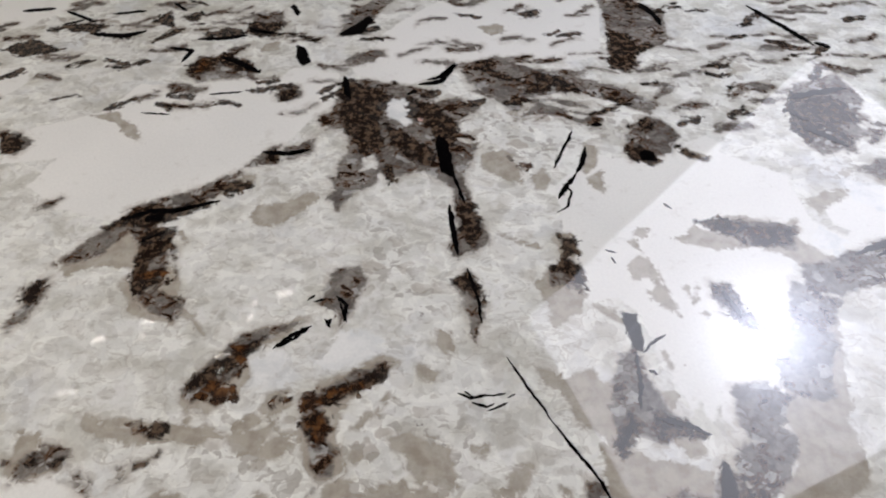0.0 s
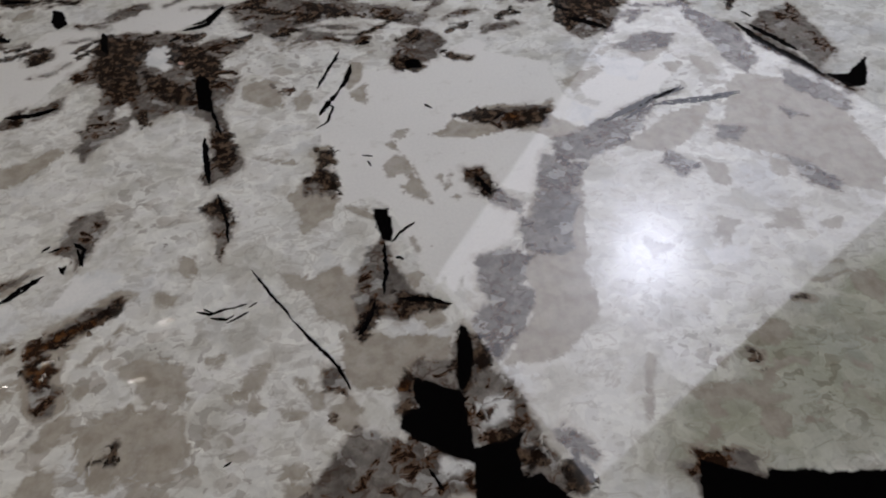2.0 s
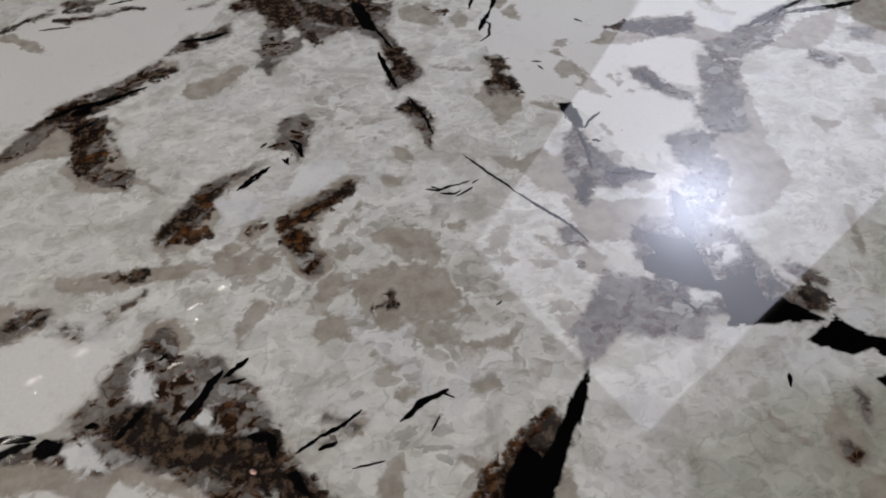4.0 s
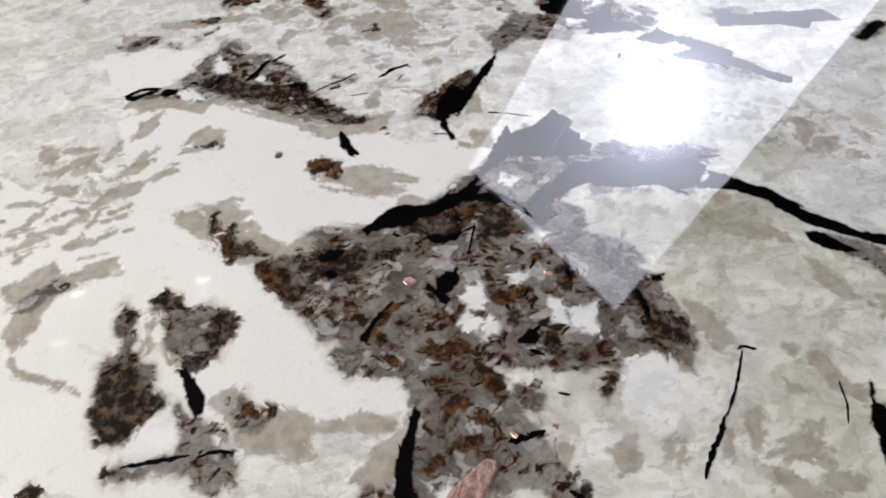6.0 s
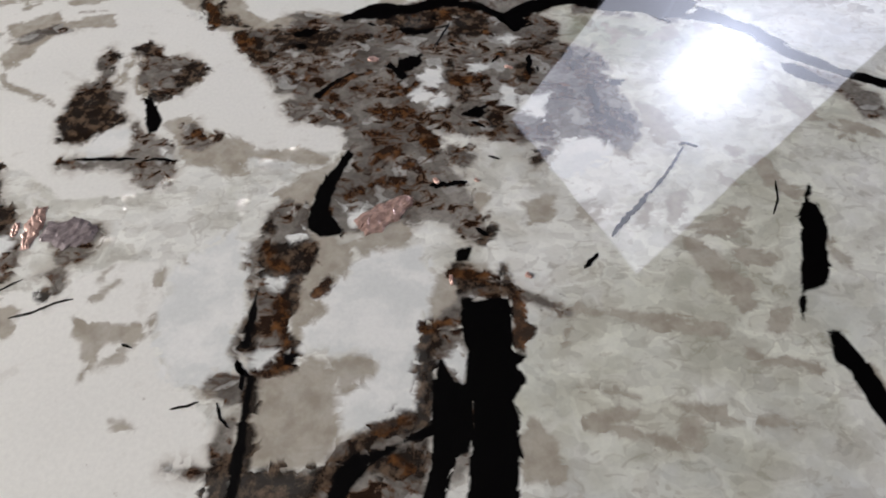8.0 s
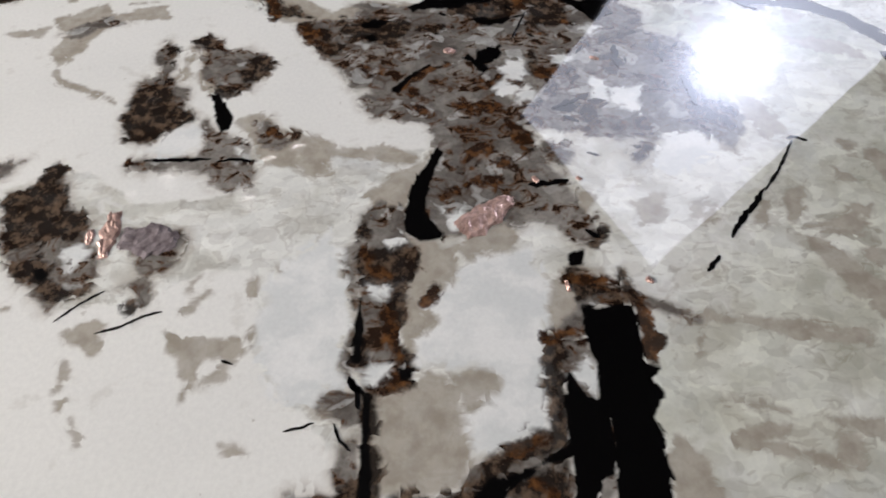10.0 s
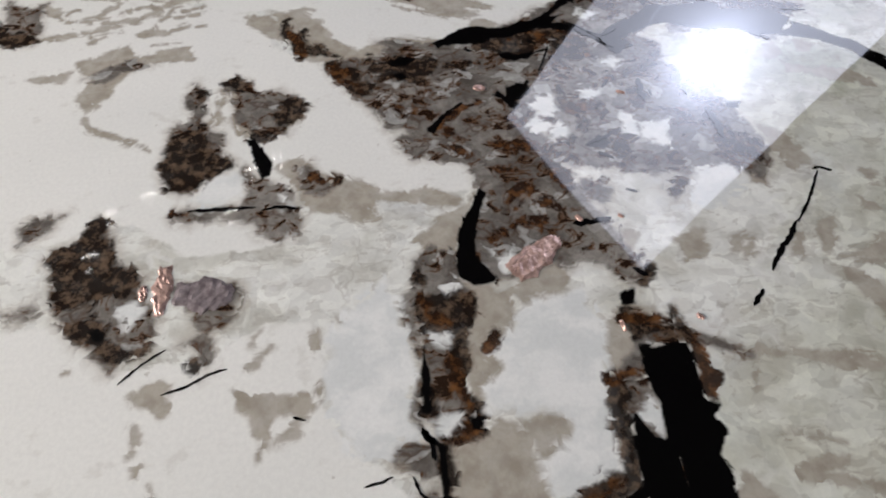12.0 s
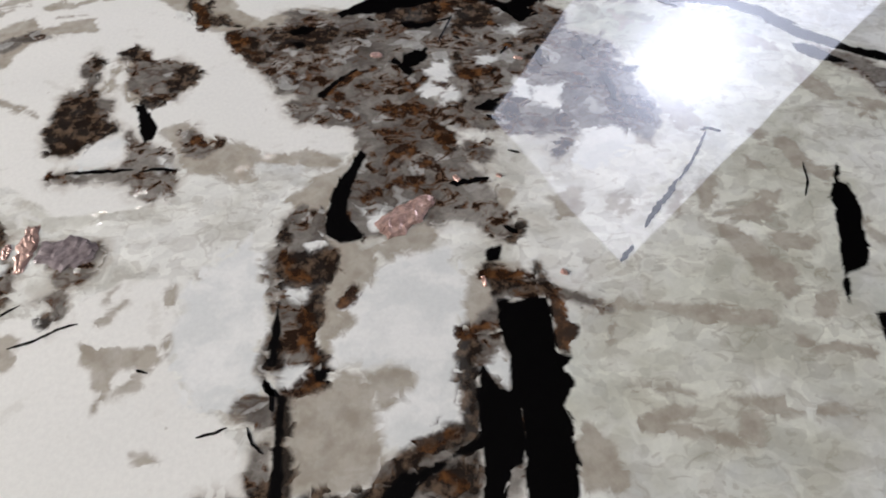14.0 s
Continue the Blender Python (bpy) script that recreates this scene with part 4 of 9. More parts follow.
beige.patch(0.491, -0.106, 0.499, -0.111, 0.502, -0.13, 0.518, -0.145, 0.508, -0.152, 0.49, -0.137)
beige.patch(0.456, -0.168, 0.466, -0.158, 0.452, -0.178, 0.438, -0.18, 0.42, -0.175, 0.443, -0.171)
beige.patch(0.409, -0.186, 0.425, -0.194, 0.434, -0.215, 0.448, -0.231, 0.442, -0.249, 0.433, -0.256, 0.434, -0.238, 0.422, -0.227, 0.413, -0.206)
beige.patch(0.444, -0.197, 0.464, -0.198, 0.466, -0.211, 0.45, -0.213)
beige.patch(0.3258, -0.2468, 0.35, -0.2545, 0.3859, -0.2565, 0.4139, -0.2642, 0.4155, -0.2622, 0.3885, -0.2518, 0.3522, -0.2498, 0.3269, -0.2447)
beige.patch(0.455, -0.251, 0.465, -0.25, 0.456, -0.264, 0.445, -0.266)
beige.patch(0.338, -0.162, 0.355, -0.149, 0.35, -0.165, 0.339, -0.173)
beige.patch(0.292, -0.149, 0.311, -0.141, 0.311, -0.168, 0.295, -0.17)
beige.patch(0.255, -0.137, 0.265, -0.138, 0.254, -0.158, 0.246, -0.151)
beige.patch(0.542, -0.006, 0.552, -0.031, 0.564, -0.063, 0.548, -0.06, 0.537, -0.036)
beige.patch(0.573, -0.058, 0.6, -0.07, 0.609, -0.086, 0.579, -0.076)
beige.patch(0.408, -0.148, 0.423, -0.139, 0.417, -0.161, 0.403, -0.169)
beige.patch(0.454, -0.121, 0.463, -0.135, 0.451, -0.138)
beige.patch(0.37, -0.074, 0.383, -0.083, 0.386, -0.102, 0.372, -0.097)
beige.patch(0.226, -0.215, 0.235, -0.203, 0.257, -0.207, 0.26, -0.226, 0.236, -0.23, 0.217, -0.231)
beige.patch(-0.1411, 0.3049, -0.1262, 0.3144, -0.1166, 0.3303, -0.1047, 0.3484, -0.1072, 0.3534, -0.1225, 0.3407, -0.1319, 0.3248, -0.1435, 0.3097)
beige.patch(-0.1693, 0.2752, -0.1554, 0.2866, -0.148, 0.3044, -0.1509, 0.3086, -0.1613, 0.2963, -0.1719, 0.2797)
beige.patch(-0.146, 0.251, -0.137, 0.265, -0.122, 0.284, -0.117, 0.277, -0.126, 0.257, -0.142, 0.245, -0.159, 0.245)
beige.patch(-0.1052, 0.2303, -0.0908, 0.2353, -0.0803, 0.2504, -0.0825, 0.2547, -0.0953, 0.2451, -0.107, 0.2348)
beige.patch(-0.174, 0.207, -0.159, 0.223, -0.141, 0.234, -0.11, 0.233, -0.119, 0.22, -0.138, 0.214, -0.157, 0.208, -0.17, 0.201)
beige.patch(-0.227, 0.242, -0.211, 0.249, -0.19, 0.245, -0.191, 0.23, -0.212, 0.234)
beige.patch(-0.226, 0.222, -0.208, 0.233, -0.213, 0.222)
beige.patch(-0.1891, 0.1842, -0.1722, 0.1882, -0.1688, 0.2044, -0.1717, 0.2074, -0.1774, 0.1969, -0.1909, 0.1884)
beige.patch(-0.1679, 0.1758, -0.1583, 0.1863, -0.1562, 0.2, -0.1592, 0.2029, -0.1644, 0.1934, -0.1705, 0.1793)
beige.patch(-0.148, 0.1918, -0.1258, 0.1997, -0.1274, 0.2041, -0.1496, 0.1961)
beige.patch(-0.185, 0.158, -0.172, 0.174, -0.171, 0.16)
beige.patch(-0.162, 0.154, -0.154, 0.158, -0.145, 0.164, -0.152, 0.17, -0.143, 0.174)
beige.patch(-0.238, 0.1583, -0.2257, 0.1623, -0.2065, 0.174, -0.2085, 0.1782, -0.2301, 0.1712, -0.2401, 0.1622)
beige.patch(-0.2692, 0.1822, -0.243, 0.1796, -0.2246, 0.1824, -0.2256, 0.1858, -0.2454, 0.1872, -0.2703, 0.1857)
beige.patch(-0.2639, 0.2279, -0.2394, 0.2208, -0.2251, 0.2153, -0.2252, 0.2186, -0.2406, 0.2288, -0.2647, 0.2315)
beige.patch(-0.2728, 0.1986, -0.2615, 0.2056, -0.2634, 0.209, -0.2747, 0.2019)
beige.patch(-0.2422, 0.2689, -0.2135, 0.2661, -0.187, 0.2768, -0.1783, 0.2861, -0.1801, 0.2899, -0.1905, 0.2856, -0.2164, 0.2749, -0.2433, 0.2729)
beige.patch(-0.2281, 0.3039, -0.1979, 0.2952, -0.177, 0.2989, -0.1781, 0.3031, -0.1998, 0.3045, -0.2289, 0.3081)
beige.patch(-0.2342, 0.1409, -0.2185, 0.1549, -0.2204, 0.1578, -0.2361, 0.1438)
beige.patch(-0.2381, 0.1898, -0.2286, 0.2066, -0.2314, 0.2101, -0.2409, 0.1933)
beige.patch(-0.2068, 0.1929, -0.1984, 0.2006, -0.2003, 0.2038, -0.2087, 0.1961)
beige.patch(-0.32, 0.303, -0.297, 0.298, -0.281, 0.258, -0.294, 0.256, -0.314, 0.28)
beige.patch(-0.306, 0.224, -0.282, 0.209, -0.274, 0.189, -0.294, 0.202)
beige.patch(-0.246, 0.321, -0.222, 0.31, -0.224, 0.283, -0.247, 0.293)
beige.patch(-0.1801, 0.2669, -0.1721, 0.26, -0.1715, 0.2633, -0.1795, 0.2702)
beige.patch(-0.2798, 0.15, -0.2625, 0.1551, -0.2636, 0.1575, -0.2809, 0.1524)
beige.patch(-0.241, 0.115, -0.219, 0.123, -0.203, 0.136, -0.195, 0.143, -0.186, 0.124, -0.162, 0.112, -0.164, 0.108, -0.191, 0.105, -0.207, 0.097, -0.225, 0.096, -0.235, 0.102)
beige.patch(-0.282, 0.092, -0.26, 0.095, -0.243, 0.1, -0.246, 0.085, -0.269, 0.086)
beige.patch(-0.222, 0.058, -0.209, 0.078, -0.19, 0.082, -0.192, 0.063, -0.21, 0.052)
beige.patch(-0.2114, 0.0883, -0.1877, 0.0875, -0.1885, 0.0904, -0.2122, 0.0912)
beige.patch(-0.1317, 0.1639, -0.1221, 0.1647, -0.1229, 0.1681, -0.1325, 0.1673)
beige.patch(-0.078, 0.275, -0.067, 0.278, -0.058, 0.305, -0.047, 0.311, -0.028, 0.298, -0.031, 0.276, -0.046, 0.273, -0.064, 0.272)
beige.patch(-0.073, 0.158, -0.078, 0.178, -0.068, 0.181, -0.064, 0.161, -0.041, 0.152, -0.042, 0.18, -0.029, 0.182, -0.008, 0.173, 0.005, 0.134, 0.018, 0.118, 0.03, 0.111, 0.036, 0.093, -0.001, 0.101, -0.02, 0.121, -0.037, 0.138, -0.053, 0.147)
beige.patch(0.067, 0.212, 0.082, 0.22, 0.102, 0.205, 0.137, 0.203, 0.163, 0.188, 0.188, 0.172, 0.161, 0.176, 0.135, 0.188, 0.147, 0.171, 0.173, 0.164, 0.152, 0.158, 0.12, 0.174, 0.094, 0.192)
beige.patch(-0.081, 0.371, -0.041, 0.356, -0.003, 0.329, 0.042, 0.301, 0.071, 0.283, 0.13, 0.277, 0.176, 0.285, 0.157, 0.254, 0.114, 0.263, 0.071, 0.277, 0.027, 0.304, -0.018, 0.338, -0.049, 0.358, -0.064, 0.342, -0.095, 0.355, -0.157, 0.368, -0.152, 0.386)
beige.patch(0.268, 0.289, 0.284, 0.292, 0.278, 0.263, 0.259, 0.261)
beige.patch(0.261, 0.22, 0.285, 0.227, 0.278, 0.2, 0.258, 0.205)
beige.patch(0.115, 0.462, 0.131, 0.458, 0.133, 0.435, 0.117, 0.438)
beige.patch(0.196, 0.428, 0.221, 0.43, 0.237, 0.419, 0.211, 0.417)
beige.patch(0.142, 0.317, 0.158, 0.326, 0.159, 0.3, 0.144, 0.301)
beige.patch(0.628, 0.133, 0.663, 0.131, 0.646, 0.113)
beige.patch(0.523, 0.031, 0.537, 0.02, 0.54, 0.003, 0.525, 0.01)
beige.patch(-0.219, 0.092, -0.201, 0.114, -0.173, 0.122, -0.132, 0.128, -0.122, 0.109, -0.164, 0.107, -0.184, 0.094, -0.195, 0.068, -0.215, 0.067, -0.201, 0.05, -0.211, 0.037, -0.221, 0.061, -0.22, 0.076)
beige.patch(-0.2121, 0.0366, -0.2039, 0.0161, -0.178, 0.0012, -0.1418, -0.0169, -0.1417, -0.0152, -0.1779, 0.0051, -0.2026, 0.019, -0.2107, 0.0368)
beige.patch(-0.148, 0.251, -0.125, 0.281, -0.109, 0.266, -0.127, 0.247)
beige.patch(-0.073, 0.169, -0.064, 0.177, -0.051, 0.175, -0.028, 0.137, -0.034, 0.133, -0.054, 0.141)
beige.patch(-0.038, 0.172, -0.019, 0.179, 0.002, 0.16, 0.016, 0.124, 0.041, 0.102, 0.053, 0.102, 0.066, 0.12, 0.103, 0.118, 0.077, 0.082, 0.029, 0.087, -0.007, 0.093, -0.028, 0.128)
beige.patch(-0.1134, 0.0495, -0.1135, 0.0632, -0.1064, 0.0376, -0.1039, 0.0374, -0.11, 0.0678, -0.116, 0.0514)
beige.patch(-0.094, 0.0545, -0.0879, 0.0239, -0.0895, 0.0102, -0.0871, 0.0084, -0.0822, 0.0223, -0.0915, 0.0545)
beige.patch(-0.083, 0.065, -0.072, 0.071, -0.065, 0.058, -0.046, 0.043, -0.027, 0.047, -0.005, 0.025, -0.012, 0.007, -0.033, 0, -0.046, -0.001, -0.059, -0.009, -0.07, 0.013, -0.076, 0.036)
beige.patch(-0.1864, 0.1544, -0.1555, 0.1568, -0.1385, 0.1648, -0.1395, 0.1674, -0.1577, 0.1627, -0.1874, 0.1571)
beige.patch(-0.2294, 0.1762, -0.1914, 0.1776, -0.1698, 0.1951, -0.1712, 0.1977, -0.1939, 0.1836, -0.2304, 0.1789)
beige.patch(-0.2146, 0.1931, -0.1841, 0.2009, -0.1453, 0.2006, -0.146, 0.2035, -0.1862, 0.2073, -0.2158, 0.1959)
beige.patch(-0.2691, 0.1833, -0.2386, 0.189, -0.2184, 0.209, -0.2199, 0.2117, -0.2417, 0.1951, -0.2704, 0.1861)
beige.patch(-0.1705, 0.1379, -0.1393, 0.1351, -0.1399, 0.1377, -0.1711, 0.1404)
beige.patch(-0.1546, 0.1822, -0.1233, 0.1865, -0.1241, 0.1893, -0.1555, 0.185)
beige.patch(-0.2356, 0.1539, -0.207, 0.1628, -0.2082, 0.1654, -0.2368, 0.1565)
beige.patch(-0.1105, 0.2311, -0.0907, 0.2367, -0.0781, 0.2416, -0.0789, 0.2447, -0.0928, 0.2434, -0.1115, 0.2341)
beige.patch(-0.1954, 0.2201, -0.166, 0.2079, -0.1499, 0.2278, -0.1514, 0.2305, -0.1681, 0.2143, -0.1958, 0.223)
beige.patch(-0.1061, 0.2903, -0.1294, 0.2596, -0.1278, 0.2568, -0.1045, 0.2874)
beige.patch(-0.2911, 0.1546, -0.261, 0.1569, -0.2319, 0.1625, -0.233, 0.1652, -0.2635, 0.1628, -0.2923, 0.1572)
beige.patch(-0.0787, 0.2795, -0.0626, 0.2941, -0.0271, 0.2898, -0.0274, 0.2943, -0.0649, 0.3042, -0.0806, 0.2835)
beige.patch(-0.0607, 0.2722, -0.0331, 0.2789, -0.034, 0.2833, -0.0617, 0.2766)
beige.patch(0.079, 0.208, 0.12, 0.206, 0.145, 0.185, 0.169, 0.155, 0.137, 0.155, 0.112, 0.186, 0.092, 0.189)
beige.patch(0.0788, 0.1796, 0.1301, 0.1577, 0.162, 0.149, 0.1625, 0.1525, 0.1312, 0.1656, 0.0792, 0.1832)
beige.patch(0.324, 0.23, 0.349, 0.213, 0.341, 0.159, 0.32, 0.152)
beige.patch(0.514, 0.255, 0.543, 0.236, 0.515, 0.204, 0.507, 0.218)
beige.patch(0.633, 0.17, 0.653, 0.154, 0.619, 0.117, 0.617, 0.139)
beige.patch(0.41, -0.066, 0.422, -0.074, 0.412, -0.086)
beige.patch(0.336, -0.151, 0.352, -0.148, 0.339, -0.167, 0.331, -0.166)
beige.patch(0.484, -0.11, 0.495, -0.118, 0.497, -0.142, 0.486, -0.135)
beige.patch(0.298, -0.15, 0.315, -0.142, 0.313, -0.163, 0.298, -0.166)
beige.patch(-0.046, 0.179, -0.016, 0.187, 0.006, 0.134, 0.042, 0.109, 0.065, 0.12, 0.082, 0.126, 0.123, 0.116, 0.055, 0.084, 0.01, 0.089, -0.014, 0.103, -0.028, 0.122)
beige.patch(-0.01, -0.043, 0.011, -0.053, 0.04, -0.065, 0.069, -0.082, 0.106, -0.079, 0.129, -0.092, 0.124, -0.101, 0.083, -0.092, 0.06, -0.091, 0.053, -0.096, 0.061, -0.111, 0.043, -0.11, 0.024, -0.097, 0.005, -0.093, -0.005, -0.081, 0, -0.069)
beige.patch(-0.031, -0.046, -0.01, -0.035, 0.003, -0.044, 0.001, -0.056, 0.012, -0.069, 0.009, -0.085, -0.005, -0.081, -0.004, -0.068, -0.017, -0.061)
beige.patch(-0.039, -0.245, -0.036, -0.242, -0.03, -0.247, -0.009, -0.249, 0.009, -0.249, 0.014, -0.259, 0.007, -0.264, -0.011, -0.263, -0.016, -0.274, -0.021, -0.276, -0.026, -0.27, -0.029, -0.26, -0.037, -0.256)
beige.patch(-0.01, -0.278, -0.006, -0.271, 0, -0.269, 0.003, -0.275, -0.005, -0.278)
beige.patch(-0.022, -0.286, -0.021, -0.279, -0.017, -0.281, -0.018, -0.288, -0.021, -0.29)
beige.patch(-0.111, -0.241, -0.105, -0.237, -0.102, -0.233, -0.091, -0.233, -0.083, -0.236, -0.083, -0.24, -0.087, -0.242, -0.082, -0.254, -0.086, -0.257, -0.097, -0.251, -0.106, -0.247)
beige.patch(0.007, -0.204, 0.012, -0.201, 0.015, -0.203, 0.015, -0.215, 0.012, -0.219, 0.008, -0.212)
beige.patch(0.013, -0.248, 0.017, -0.238, 0.02, -0.246, 0.017, -0.255)
beige.patch(0.0245, -0.1944, 0.0355, -0.2035, 0.0484, -0.1996, 0.0538, -0.1939, 0.0525, -0.1918, 0.0462, -0.1945, 0.0356, -0.1982, 0.0254, -0.1924)
beige.patch(-0.0314, -0.2125, -0.0297, -0.2068, -0.026, -0.202, -0.0247, -0.1992, -0.0258, -0.1979, -0.0286, -0.1993, -0.0327, -0.2047, -0.0328, -0.2119)
beige.patch(-0.0371, -0.2318, -0.0288, -0.2264, -0.0178, -0.2136, -0.0189, -0.2124, -0.0311, -0.2236, -0.0381, -0.2305)
beige.patch(-0.1035, -0.2601, -0.1004, -0.2692, -0.0984, -0.2799, -0.0968, -0.2802, -0.0967, -0.2696, -0.1019, -0.2599)
beige.patch(-0.0941, -0.2871, -0.0924, -0.2939, -0.0905, -0.2941, -0.0921, -0.2873)
beige.patch(-0.0853, -0.2978, -0.0824, -0.3066, -0.0771, -0.3114, -0.0755, -0.3106, -0.0782, -0.3054, -0.0833, -0.2975)
beige.patch(0.0097, -0.3186, 0.0167, -0.3223, 0.0242, -0.3263, 0.0251, -0.3251, 0.0183, -0.3191, 0.0101, -0.317)
beige.patch(0.162, -0.178, 0.174, -0.167, 0.195, -0.163, 0.198, -0.171, 0.198, -0.185, 0.18, -0.196, 0.169, -0.201, 0.16, -0.192, 0.153, -0.182)
beige.patch(0.149, -0.28, 0.159, -0.277, 0.177, -0.277, 0.183, -0.283, 0.175, -0.29, 0.167, -0.293, 0.164, -0.303, 0.158, -0.301, 0.158, -0.294, 0.152, -0.289)
beige.patch(0.13, -0.282, 0.141, -0.276, 0.145, -0.283, 0.152, -0.289, 0.155, -0.306, 0.158, -0.322, 0.152, -0.337, 0.092, -0.334, 0.094, -0.296, 0.119, -0.289)
beige.patch(0.117, -0.212, 0.127, -0.204, 0.136, -0.186, 0.149, -0.182, 0.157, -0.201, 0.153, -0.227, 0.144, -0.239, 0.136, -0.251, 0.123, -0.269, 0.118, -0.261, 0.116, -0.238)
beige.patch(0.217, -0.218, 0.228, -0.208, 0.236, -0.211, 0.237, -0.224, 0.232, -0.236, 0.217, -0.255, 0.216, -0.243, 0.211, -0.231)
beige.patch(0.31, -0.325, 0.319, -0.32, 0.333, -0.317, 0.347, -0.317, 0.343, -0.323, 0.33, -0.325, 0.322, -0.327, 0.34, -0.332, 0.349, -0.335, 0.367, -0.339, 0.365, -0.342, 0.341, -0.337, 0.318, -0.33)
beige.patch(0.41, -0.184, 0.415, -0.191, 0.423, -0.208, 0.43, -0.218, 0.427, -0.224, 0.417, -0.213, 0.411, -0.196)
beige.patch(0.3243, -0.247, 0.3545, -0.2562, 0.3812, -0.2637, 0.4058, -0.2656, 0.4072, -0.2632, 0.3843, -0.2584, 0.3576, -0.2509, 0.3256, -0.2445)
beige.patch(0.387, -0.152, 0.395, -0.149, 0.385, -0.172, 0.373, -0.172, 0.379, -0.162)
beige.patch(0.421, -0.177, 0.437, -0.17, 0.458, -0.161, 0.447, -0.184, 0.431, -0.183)
beige.patch(0.083, -0.13, 0.096, -0.125, 0.106, -0.111, 0.129, -0.098, 0.139, -0.081, 0.133, -0.113, 0.123, -0.135, 0.118, -0.15, 0.096, -0.144)
beige.patch(0.066, -0.291, 0.073, -0.286, 0.087, -0.287, 0.089, -0.302, 0.08, -0.308, 0.067, -0.306, 0.062, -0.297)
beige.patch(0.121, -0.171, 0.141, -0.176, 0.149, -0.187, 0.135, -0.205, 0.126, -0.217, 0.118, -0.221)
beige.patch(-0.0874, 0.0609, -0.0887, 0.0457, -0.092, 0.0235, -0.1032, 0.0081, -0.1013, 0.0052, -0.0871, 0.0181, -0.0831, 0.0423, -0.0848, 0.0598)
beige.patch(-0.1935, 0.0119, -0.1719, -0.0021, -0.1463, -0.0117, -0.1464, -0.0093, -0.1721, 0.0034, -0.1935, 0.0143)
beige.patch(-0.1592, -0.2203, -0.1538, -0.2193, -0.1546, -0.2178, -0.1601, -0.2188)
beige.patch(0.486, -0.105, 0.493, -0.104, 0.498, -0.13, 0.513, -0.146, 0.506, -0.151, 0.492, -0.139, 0.485, -0.123)
beige.patch(0.413, -0.175, 0.434, -0.175, 0.447, -0.165, 0.452, -0.157, 0.46, -0.16, 0.449, -0.176, 0.432, -0.182, 0.418, -0.179)
beige.patch(0.411, -0.185, 0.423, -0.194, 0.433, -0.209, 0.447, -0.22, 0.449, -0.234, 0.441, -0.25, 0.433, -0.256, 0.439, -0.242, 0.433, -0.228, 0.419, -0.213, 0.412, -0.2)
beige.patch(0.442, -0.198, 0.459, -0.197, 0.475, -0.208, 0.46, -0.214, 0.446, -0.208)
beige.patch(0.449, -0.255, 0.465, -0.253, 0.46, -0.264, 0.447, -0.267)
beige.patch(0.3229, -0.2474, 0.3458, -0.2531, 0.3668, -0.2582, 0.3914, -0.2632, 0.4161, -0.2679, 0.4174, -0.2655, 0.3941, -0.2578, 0.3693, -0.2527, 0.3481, -0.2475, 0.3238, -0.2448)
beige.patch(0.426, -0.2784, 0.4353, -0.2903, 0.4509, -0.2891, 0.4704, -0.2939, 0.472, -0.2917, 0.4537, -0.2841, 0.4387, -0.2855, 0.4281, -0.2765)
beige.patch(0.309, -0.323, 0.319, -0.32, 0.329, -0.318, 0.347, -0.317, 0.344, -0.321, 0.334, -0.324, 0.327, -0.327, 0.342, -0.33, 0.363, -0.338, 0.373, -0.321, 0.379, -0.323, 0.373, -0.342, 0.362, -0.342, 0.341, -0.334, 0.323, -0.328)
beige.patch(0.4151, -0.327, 0.431, -0.3288, 0.4457, -0.3335, 0.4475, -0.3314, 0.4341, -0.3238, 0.416, -0.3247)
beige.patch(0.3798, -0.3208, 0.3976, -0.3272, 0.4153, -0.3265, 0.4158, -0.3251, 0.3993, -0.3241, 0.3806, -0.3194)
beige.patch(0.517, -0.182, 0.523, -0.203, 0.529, -0.208, 0.522, -0.217, 0.514, -0.197)
beige.patch(0.5722, -0.0847, 0.5782, -0.092, 0.5805, -0.0895, 0.5745, -0.0822)
beige.patch(0.3991, -0.1516, 0.3804, -0.1568, 0.3876, -0.1491, 0.3865, -0.1481, 0.3785, -0.1609, 0.399, -0.1534)
beige.patch(0.3185, -0.2406, 0.3281, -0.2477, 0.3298, -0.2455, 0.3202, -0.2383)
beige.patch(0.4709, -0.1037, 0.4694, -0.1129, 0.4722, -0.1121, 0.4736, -0.1029)
beige.patch(0.5647, -0.0707, 0.585, -0.0795, 0.5874, -0.0761, 0.567, -0.0672)
beige.patch(0.3083, -0.2709, 0.3141, -0.2556, 0.3125, -0.2553, 0.3068, -0.2705)
beige.patch(0.3495, -0.3099, 0.334, -0.3041, 0.3068, -0.3009, 0.3063, -0.3025, 0.3326, -0.3074, 0.3487, -0.3113)
beige.patch(0.095, -0.287, 0.12, -0.288, 0.134, -0.275, 0.148, -0.278, 0.148, -0.292, 0.158, -0.303, 0.16, -0.323, 0.156, -0.336, 0.149, -0.347, 0.127, -0.351, 0.101, -0.346, 0.097, -0.318)
beige.patch(0.15, -0.28, 0.159, -0.276, 0.181, -0.277, 0.181, -0.286, 0.177, -0.293, 0.168, -0.298, 0.165, -0.303, 0.156, -0.303, 0.155, -0.294)
beige.patch(0.0497, -0.2893, 0.0609, -0.2967, 0.0616, -0.2954, 0.0504, -0.2879)
